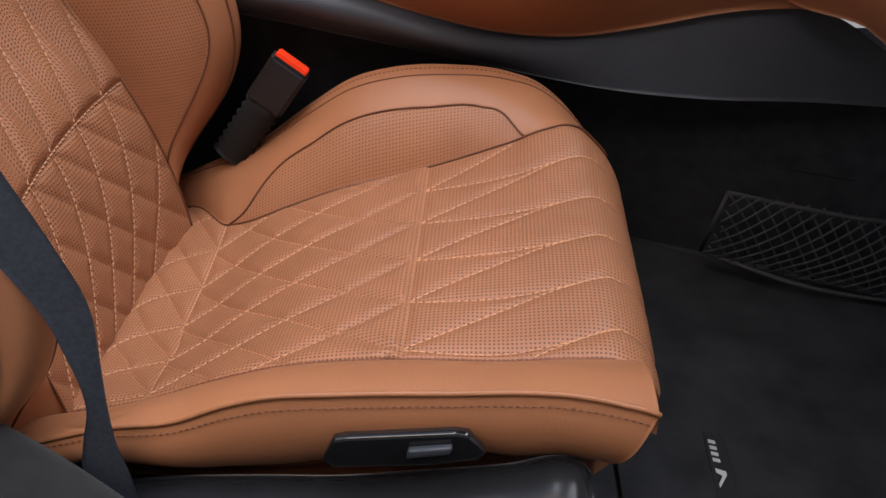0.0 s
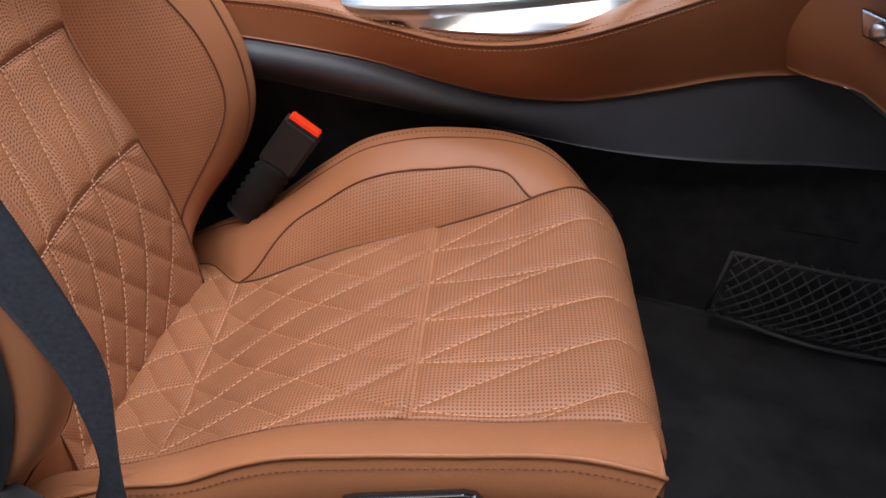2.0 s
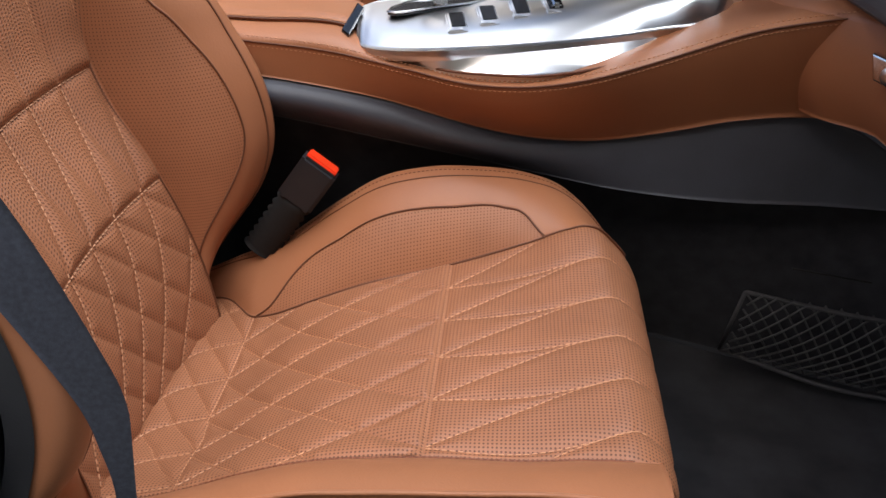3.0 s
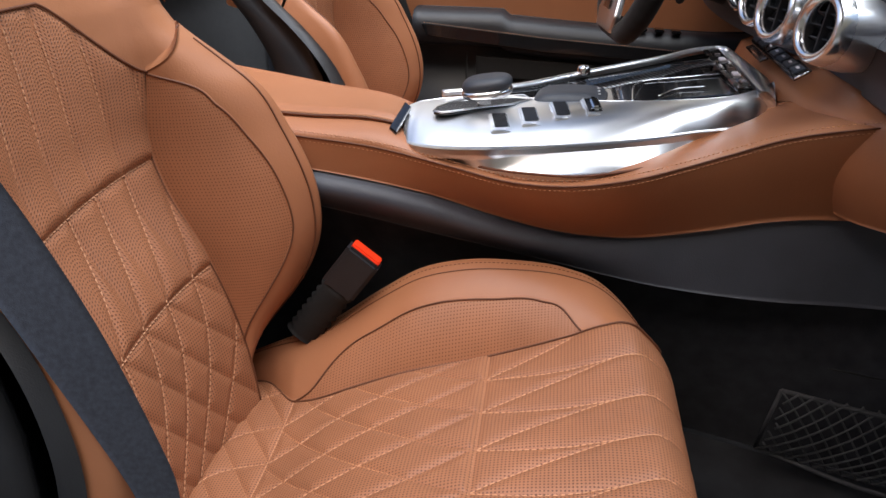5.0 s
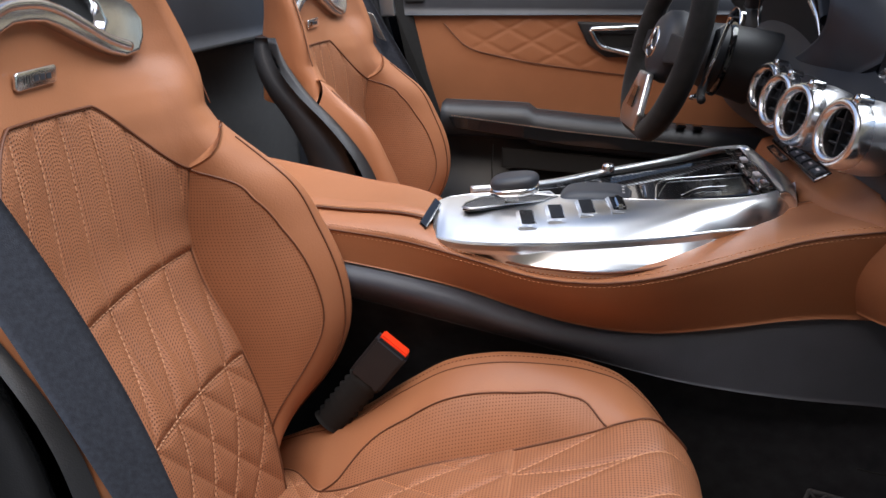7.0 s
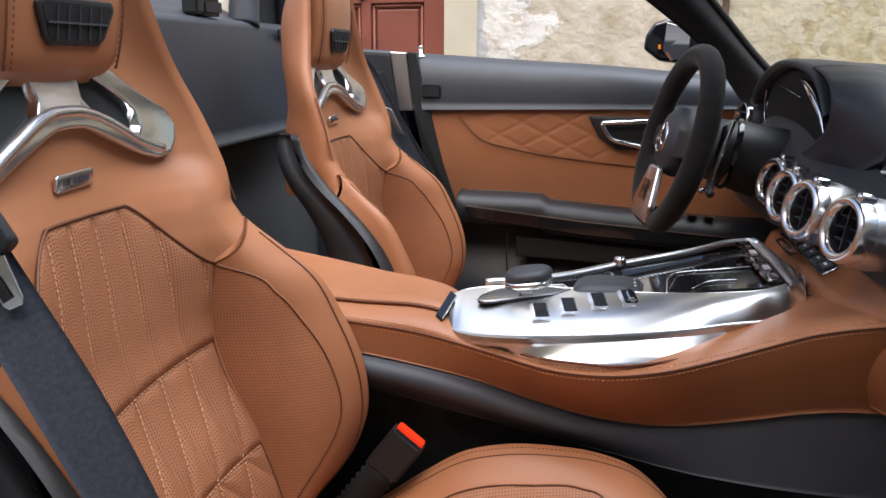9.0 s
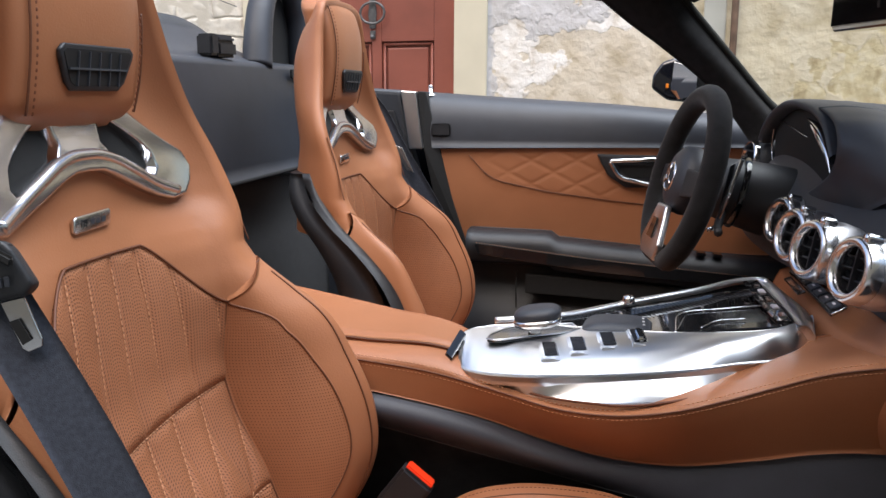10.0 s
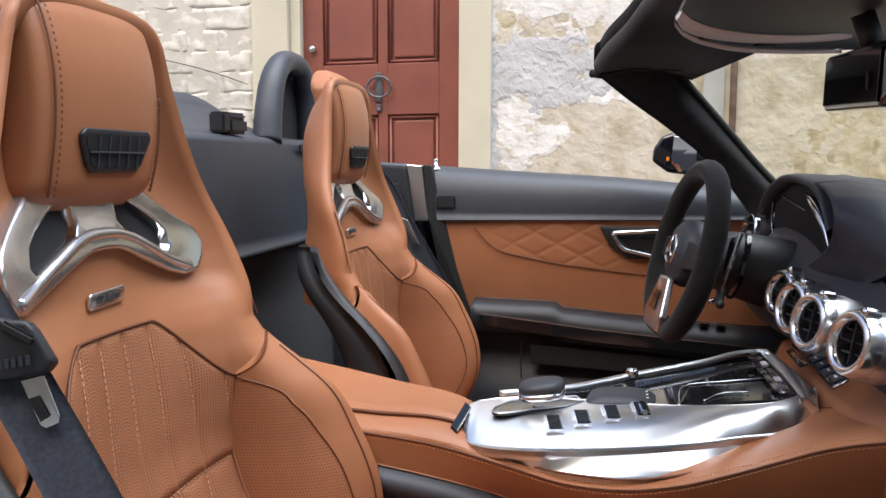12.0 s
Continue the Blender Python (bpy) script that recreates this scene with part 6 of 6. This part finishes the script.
deck = slab("rear_deck", [(-0.99, -0.7, 0.90), (-0.99, 1.3, 0.88), (-1.6, 1.25, 0.88), (-1.6, -0.6, 0.9)], (0, 0, -0.04), PLASTIC_GREY, rear, "slate grey soft-top cover", 0.01)
hoop = thing("roll_hoop", (-0.68, 1.05, 0.87), "anthracite padded roll-over hoop", "roll hoop")
tube("hoop", [(-0.64, 0.972, 0.865), (-0.643, 0.995, 0.94), (-0.645, 1.028, 1.0), (-0.648, 1.08, 1.038), (-0.65, 1.145, 1.05), (-0.648, 1.195, 1.04), (-0.645, 1.222, 1.0), (-0.64, 1.235, 0.86)], lambda s: 0.025 + 0.006 * abs(2 * s - 1), PLASTIC_GREY, hoop, "", 18, 70)
# A plain black plate fills the dark opening of the hoop.
slab("hoop_infill", [(-0.66, 0.985, 0.87), (-0.665, 1.02, 0.98), (-0.665, 1.09, 1.03), (-0.665, 1.18, 1.03), (-0.66, 1.215, 0.98), (-0.66, 1.22, 0.87)], (-0.01, 0, 0), CORD, hoop, "black plate in the hoop opening", 0.003)
tube("hoop_seam", [(-0.617, 0.965, 0.88), (-0.62, 0.988, 0.945), (-0.622, 1.022, 1.008), (-0.625, 1.078, 1.05)], 0.0012, CORD, hoop, "", 6, 20)
catch = thing("hoop_catch", (-0.62, 0.77, 0.88), "black bracket on the bulkhead top", "bracket")
block("base", (-0.642, 0.80, 0.892), (0.042, 0.06, 0.03), PLASTIC, catch, "", (0, 0, -10), 0.006)
block("cap", (-0.642, 0.80, 0.911), (0.038, 0.055, 0.014), PLASTIC_GREY, catch, "", (0, 4, -10), 0.005)
block("lug", (-0.642, 0.755, 0.898), (0.034, 0.024, 0.038), PLASTIC, catch, "", (0, 0, -10), 0.004)
gy = np.linspace(-0.35, 1.16, 30)
grid = cols([cols([np.full(30, -0.74 - 0.02 * w), gy, 0.87 + (0.148 - 0.012 * np.clip((gy - 0.85) / 0.3, 0, 1) ** 2 - 0.05 * np.clip((0.0 - gy) / 0.35, 0, 1) ** 2) * w], 1) for w in (0, 0.5, 1)], 1)
defl = sheet("wind_deflector", grid, CLEAR, None, "", None)
defl.visible_shadow = False
solid = defl.modifiers.new("thick", "SOLIDIFY")
solid.thickness = 0.004
tagged(defl, "clear glass wind deflector behind the seats", "wind deflector")
tube("glass_edge", grid[:, -1], 0.0009, PLASTIC_GREY, defl, "polished glass edge", 6)

# ---- windscreen frame ----
frame_ob = thing("windscreen_surround", (0.3, 0.6, 0.75), "black windscreen frame with header and pillar", "windscreen frame")
pa = path3([(0.47, 1.17, 0.70), (0.40, 1.16, 0.765), (0.30, 1.145, 0.88), (0.235, 1.13, 0.955), (0.20, 1.115, 0.995)], 30)
pb_ = path3([(0.36, 1.17, 0.70), (0.285, 1.165, 0.80), (0.18, 1.155, 0.89), (0.10, 1.15, 0.95), (0.045, 1.14, 0.995)], 30)
rows = []
for w in np.linspace(0, 1, 12):
    rows.append(pa * (1 - w) + pb_ * w + np.array((0, -0.028 * math.sin(w * math.pi), 0.01 * math.sin(w * math.pi))))
sheet("pillar", np.stack(rows, 1), SUEDE, frame_ob, "black fabric-covered pillar", None, (0.01, 0.06, 0.02))
tube("pillar_seal", pa + np.array((0.004, 0.0, 0.004)), 0.006, CORD, frame_ob, "rubber seal", 6)
hf = path3([(0.235, 1.14, 0.982), (0.25, 1.0, 0.981), (0.272, 0.81, 0.979), (0.31, 0.70, 0.99), (0.335, 0.5, 1.0), (0.345, 0.2, 1.0), (0.335, -0.3, 0.995), (0.28, -0.62, 0.955)], 60)
hr_ = path3([(0.045, 1.15, 1.0), (0.062, 1.04, 1.01), (0.1, 0.91, 1.03), (0.133, 0.80, 1.06), (0.15, 0.65, 1.065), (0.155, 0.3, 1.075), (0.14, -0.3, 1.07), (0.09, -0.62, 1.04)], 60)
rows = [hf * (1 - w) + hr_ * w + np.array((0, 0, 0.012 * math.sin(w * math.pi))) for w in np.linspace(0, 1, 14)]
rows += [hr_ + np.array((-0.012 * math.sin(a), 0, 0.02 - 0.02 * math.cos(a))) for a in np.linspace(0.2, math.pi, 8)]
sheet("header", np.stack(rows, 1), SUEDE, frame_ob, "black fabric-covered header", None, (0.0, 0, 0.03))
tube("corner_peg", [(0.028, 1.16, 1.005), (0.05, 1.145, 1.0)], 0.009, CORD, frame_ob, "black locating peg", 8)
tube("header_seam", [(0.11, 1.06, 0.998), (0.2, 0.96, 0.985)], 0.0012, CORD, frame_ob, "", 6)
oc = thing("overhead_console", (0.25, 0.6, 0.99), "black overhead console with pale grey bands", "overhead console")


def band(name, far_edge, near_edge, mat, label, z0):
    fa, na = path3([(p[0], p[1], z0) for p in far_edge], 40), path3([(p[0], p[1], z0 - 0.002) for p in near_edge], 40)
    return sheet(name, cols([fa, fa * 0.5 + na * 0.5 + np.array((0, 0, -0.0015)), na], 1), mat, oc, label, None, (0, 0, 0.006))


outer = [(0.146, 0.411), (0.167, 0.514), (0.216, 0.633), (0.288, 0.724), (0.36, 0.759), (0.437, 0.774), (0.52, 0.785)]
band("control_bar", outer, [(0.147, -0.25), (0.167, -0.25), (0.216, -0.12), (0.288, 0.08), (0.36, 0.24), (0.437, 0.38), (0.52, 0.52)], PLASTIC, "black control bar", 0.9895)
band("pale_band", [(0.147, 0.316), (0.169, 0.391), (0.207, 0.466), (0.265, 0.530), (0.333, 0.560), (0.387, 0.562), (0.40, 0.575)], [(0.144, 0.364), (0.166, 0.468), (0.210, 0.550), (0.261, 0.600), (0.331, 0.622), (0.387, 0.612), (0.402, 0.595)], LIGHT_GREY, "pale grey band", 0.9865)
band("pale_band", [(0.1435, 0.382), (0.164, 0.481), (0.212, 0.600), (0.282, 0.688), (0.353, 0.730), (0.430, 0.752)], [(0.146, 0.413), (0.167, 0.516), (0.216, 0.636), (0.288, 0.727), (0.360, 0.762), (0.437, 0.778)], LIGHT_GREY, "pale grey lower band", 0.9868)
for n in range(3):
    block("lamp_key", (0.205 + 0.045 * n, 0.545 + 0.052 * n, 0.9865), (0.03, 0.02, 0.004), CORD, oc, "black key", (0, 0, 50), 0.001)
visor = slab("sun_visor", [(0.24, 0.10, 0.972), (0.30, 0.14, 0.970), (0.40, 0.18, 0.966), (0.45, 0.1, 0.966), (0.36, -0.2, 0.968), (0.22, -0.2, 0.972)], (0, 0, 0.014), SUEDE, None, "", 0.004)
tagged(visor, "black folded sun visor under the header", "sun visor")
rv = thing("rear_view_mirror", (0.35, 0.38, 0.91), "black rear-view mirror under the header", "mirror")
slab("housing", [(0.352, 0.51, 0.95), (0.352, 0.52, 0.94), (0.348, 0.512, 0.885), (0.348, 0.50, 0.877), (0.348, 0.265, 0.868), (0.348, 0.25, 0.878), (0.352, 0.255, 0.93), (0.352, 0.265, 0.94)], (0.035, 0, 0), PLASTIC_GLOSS, rv, "black housing", 0.006, 3)
slab("mirror_glass", [(0.3515, 0.505, 0.943), (0.3475, 0.50, 0.884), (0.3475, 0.265, 0.874), (0.3515, 0.268, 0.934)], (-0.002, 0, 0), SCREEN_DARK, rv, "dimmed dark mirror glass", 0.0005)
block("key", (0.346, 0.30, 0.90), (0.002, 0.008, 0.02), CORD, rv, "", (0, 0, 0), 0)
tube("stem", [(0.375, 0.38, 0.94), (0.36, 0.38, 0.985)], 0.014, PLASTIC, rv, "", 10)
top_edge = path3([(0.19, 1.135, 0.99), (0.25, 1.0, 0.985), (0.31, 0.85, 0.985), (0.42, 0.80, 0.985), (0.54, 0.7, 0.985), (0.56, 0.2, 0.985), (0.5, -0.6, 0.96)], 60)
low_edge = path3([(0.43, 1.2, 0.70), (0.64, 1.0, 0.70), (0.72, 0.7, 0.70), (0.76, 0.4, 0.70), (0.72, -0.1, 0.70), (0.5, -0.6, 0.70)], 60)
screen = sheet("windscreen_glass", np.stack([top_edge * (1 - w) + low_edge * w + np.array((0, 0, 0.01 * math.sin(w * math.pi))) for w in np.linspace(0, 1, 10)], 1), SCREEN_GLASS, frame_ob, "lightly tinted windscreen", None, (0.004, 0, 0.003))
screen.visible_shadow = False
bonnet = slab("bonnet", [(0.8, -0.75, 0.62), (0.8, 1.5, 0.62), (2.3, 1.35, 0.5), (2.3, -0.6, 0.5)], (0, 0, -0.05), BODY, None, "", 0.02, 3)
tagged(bonnet, "dark glossy painted car bonnet", "bonnet")
em = thing("door_mirror", (0.25, 1.55, 0.80), "dark door mirror with amber repeater", "mirror")
slab("housing", [(0.174, 1.56, 0.815), (0.178, 1.56, 0.849), (0.200, 1.56, 0.881), (0.235, 1.56, 0.891), (0.313, 1.56, 0.860), (0.325, 1.56, 0.80), (0.293, 1.56, 0.775), (0.215, 1.56, 0.784)], (0.03, 0.11, 0), BODY, em, "dark painted housing", 0.012, 3, True)
slab("mirror_glass", [(0.230, 1.556, 0.880), (0.288, 1.536, 0.862), (0.284, 1.537, 0.795), (0.243, 1.5515, 0.786), (0.224, 1.558, 0.81)], (0, -0.003, 0), MIRROR, em, "mirror glass", 0.001)
slab("amber_lamp", [(0.212, 1.557, 0.826), (0.219, 1.557, 0.826), (0.219, 1.557, 0.815), (0.212, 1.557, 0.815)], (0, -0.003, 0), AMBER, em, "amber warning mark", 0.001)
tube("foot", [(0.30, 1.50, 0.79), (0.36, 1.40, 0.75)], 0.025, BODY, em, "", 10)

# ---- house wall across the yard ----
YW = 3.53


def W(x, z, y=0.0):
    """A point of the facade, which leans a little against the car."""
    return (x + 0.017 * (z - 0.83), YW + y, z)


facade = thing("wall_house", (0, YW + 0.2, -0.28), "old plastered stone house wall", "house wall", "", "structure")


def plate(name, x0, x1, z0, z1, y, depth, mat, parent, label="", bevel=0.006):
    return slab(name, [W(x0, z0, y), W(x1, z0, y), W(x1, z1, y), W(x0, z1, y)], (0, depth, 0), mat, parent, label, bevel)


def rough_wall(x0, x1, z0, z1, nx, nz, mat, name, label):
    gx, gz = np.meshgrid(np.linspace(x0, x1, nx), np.linspace(z0, z1, nz), indexing="ij")
    g = np.zeros((nx, nz, 3))
    for i in range(nx):
        for j in range(nz):
            x, z = gx[i, j], gz[i, j]
            n = noise.fractal(Vector((x * 3, 0.3, z * 3)), 0.8, 2.1, 4) * 0.008 + noise.fractal(Vector((x * 14, 1.3, z * 14)), 0.9, 2.1, 3) * 0.0035
            g[i, j] = W(x, z, -n)
    return sheet(name, g, mat, facade, label, None, (0, 0.3, 0))


rough_wall(-0.51, 6.5, -0.28, 3.6, 230, 130, WALL, "plaster", "flaking cream plaster over ochre stone")
plate("backing", -6.5, -1.76, -0.28, 3.6, -0.006, 0.3, MORTAR, facade, "", 0)
plate("wall_top", -1.76, -0.51, 2.3, 3.6, 0.0, 0.3, MORTAR, facade, "", 0)


plate("grey_pilaster", 0.50, 0.60, -0.2, 3.0, -0.012, 0.02, PATCH_GREY, facade, "pale grey render strip")
dp = tube("drain_pipe", [W(0.635, z, -0.03) for z in (-0.28, 1.0, 3.4)], 0.016, RUST, None, "", 12)
tagged(dp, "weathered brown drain pipe on the wall", "drain pipe")
# dressed frame and the door
plate("frame_jamb", -0.672, -0.51, -0.28, 2.28, -0.03, 0.3, CREAM, facade, "cream painted door surround")
plate("frame_jamb", -1.76, -1.565, -0.28, 2.28, -0.03, 0.3, CREAM, facade, "cream painted door surround")
plate("frame_jamb", -1.565, -1.508, -0.28, 2.28, 0.005, 0.27, CREAM, facade, "cream painted door surround")
plate("frame_head", -1.76, -0.51, 2.28, 2.45, -0.03, 0.3, CREAM, facade, "cream painted door head")
hd = thing("house_door", (-1.09, YW + 0.1, -0.24), "oxblood red panelled wooden house door", "door")
plate("leaf", -1.508, -0.672, -0.24, 2.28, 0.075, 0.045, DOOR_PAINT, hd, "", 0)
for x0, x1 in ((-1.508, -1.40), (-1.105, -1.055), (-0.785, -0.672)):
    plate("stile", x0, x1, -0.24, 2.28, 0.05, 0.024, DOOR_PAINT, hd, "", 0.004)
for z0, z1 in ((-0.24, 0.0), (1.075, 1.335), (2.1, 2.28)):
    for x0, x1 in ((-1.40, -1.105), (-1.055, -0.785)):
        plate("rail", x0, x1, z0, z1, 0.05, 0.024, DOOR_PAINT, hd, "", 0.004)
for x0, x1 in ((-1.40, -1.105), (-1.055, -0.785)):
    for z0, z1 in ((0.0, 1.075), (1.335, 2.1)):
        plate("panel", x0 + 0.03, x1 - 0.03, z0 + 0.03, z1 - 0.03, 0.060, 0.014, DOOR_PAINT, hd, "raised panel", 0.008)
        for a, b in (((x0 + 0.012, z0 + 0.012), (x1 - 0.012, z0 + 0.012)), ((x0 + 0.012, z1 - 0.012), (x1 - 0.012, z1 - 0.012)), ((x0 + 0.012, z0 + 0.012), (x0 + 0.012, z1 - 0.012)), ((x1 - 0.012, z0 + 0.012), (x1 - 0.012, z1 - 0.012))):
            tube("moulding", [W(a[0], a[1], 0.066), W(b[0], b[1], 0.066)], 0.008, DOOR_PAINT, hd, "", 6)
knocker = thing("ring_handle", W(-1.09, 1.2, 0.04), "weathered iron ring handle on the door", "door handle")
slab("back_plate", [W(-1.115, 1.14, 0.048), W(-1.085, 1.14, 0.048), W(-1.078, 1.21, 0.048), W(-1.085, 1.29, 0.048), W(-1.115, 1.29, 0.048), W(-1.122, 1.21, 0.048)], (0, -0.008, 0), IRON, knocker, "", 0.003)
tube("ring", [W(-1.095 + 0.062 * math.cos(t), 1.215 + 0.052 * math.sin(t), 0.022) for t in np.linspace(0, 2 * math.pi, 37)[:-1]], 0.0065, IRON, knocker, "iron ring", 8, None, True)
slab("lower_plate", [W(-1.113, 1.09, 0.048), W(-1.085, 1.09, 0.048), W(-1.085, 1.13, 0.048), W(-1.113, 1.13, 0.048)], (0, -0.006, 0), IRON, knocker, "", 0.003)
lathe("keyhole_boss", [(0, 0.012), (0.01, 0.01), (0.013, 0.0)], Matrix.Translation(W(-1.10, 1.10, 0.042)) @ pose(0, 0, 0, 90, 0, 0), IRON, knocker, "", 16)
dk = lathe("knob", [(0, 0.03), (0.014, 0.028), (0.02, 0.02), (0.014, 0.01), (0.012, 0)], Matrix.Translation(W(-1.453, 1.42, 0.05)) @ pose(0, 0, 0, 90, 0, 0), STEEL, None, "", 20)
tagged(dk, "small round metal knob on the red door", "door knob")
# coursed stones beside the door
rs = random.Random(12)
z = -0.28
while z < 2.6:
    hgt = rs.uniform(0.085, 0.135)
    x = -1.762
    while x > -3.6:
        wd = rs.uniform(0.14, 0.36)
        bm = bmesh.new()
        d = rs.uniform(0.0, 0.004)
        bmesh.ops.create_cube(bm, size=1, matrix=Matrix.LocRotScale(W(x - wd / 2, z + hgt / 2, 0.041 - d), None, (wd - 0.004, 0.09, hgt - 0.004)))
        bmesh.ops.subdivide_edges(bm, edges=list(bm.edges), cuts=6, use_grid_fill=True)
        for v_ in bm.verts:
            q = v_.co * 7 + Vector((rs.random() * 0.01, 0, 0))
            v_.co.y -= 0.008 * noise.fractal(q * 2.2, 0.7, 2.2, 4) + 0.0035 * noise.fractal(v_.co * 60, 0.6, 2.2, 3)
            v_.co.x += 0.012 * noise.noise(v_.co * 12)
            v_.co.z += 0.011 * noise.noise(v_.co * 12 + Vector((5, 0, 0)))
        from_bm("stone", bm, STONE, facade, "", True)
        x -= wd
    z += hgt

# an unseen wall, added behind the camera to cut light from the side
light_block = thing("wall_light_block", (0, -4.6, -0.28), "unseen plastered wall added to cut side light", "house wall", "", "structure")
slab("plaster", [(-9, -4.6, -0.28), (9, -4.6, -0.28), (9, -4.6, 5.4), (-9, -4.6, 5.4)], (0, -0.3, 0), BLOCK_PLASTER, light_block, "", 0.01)
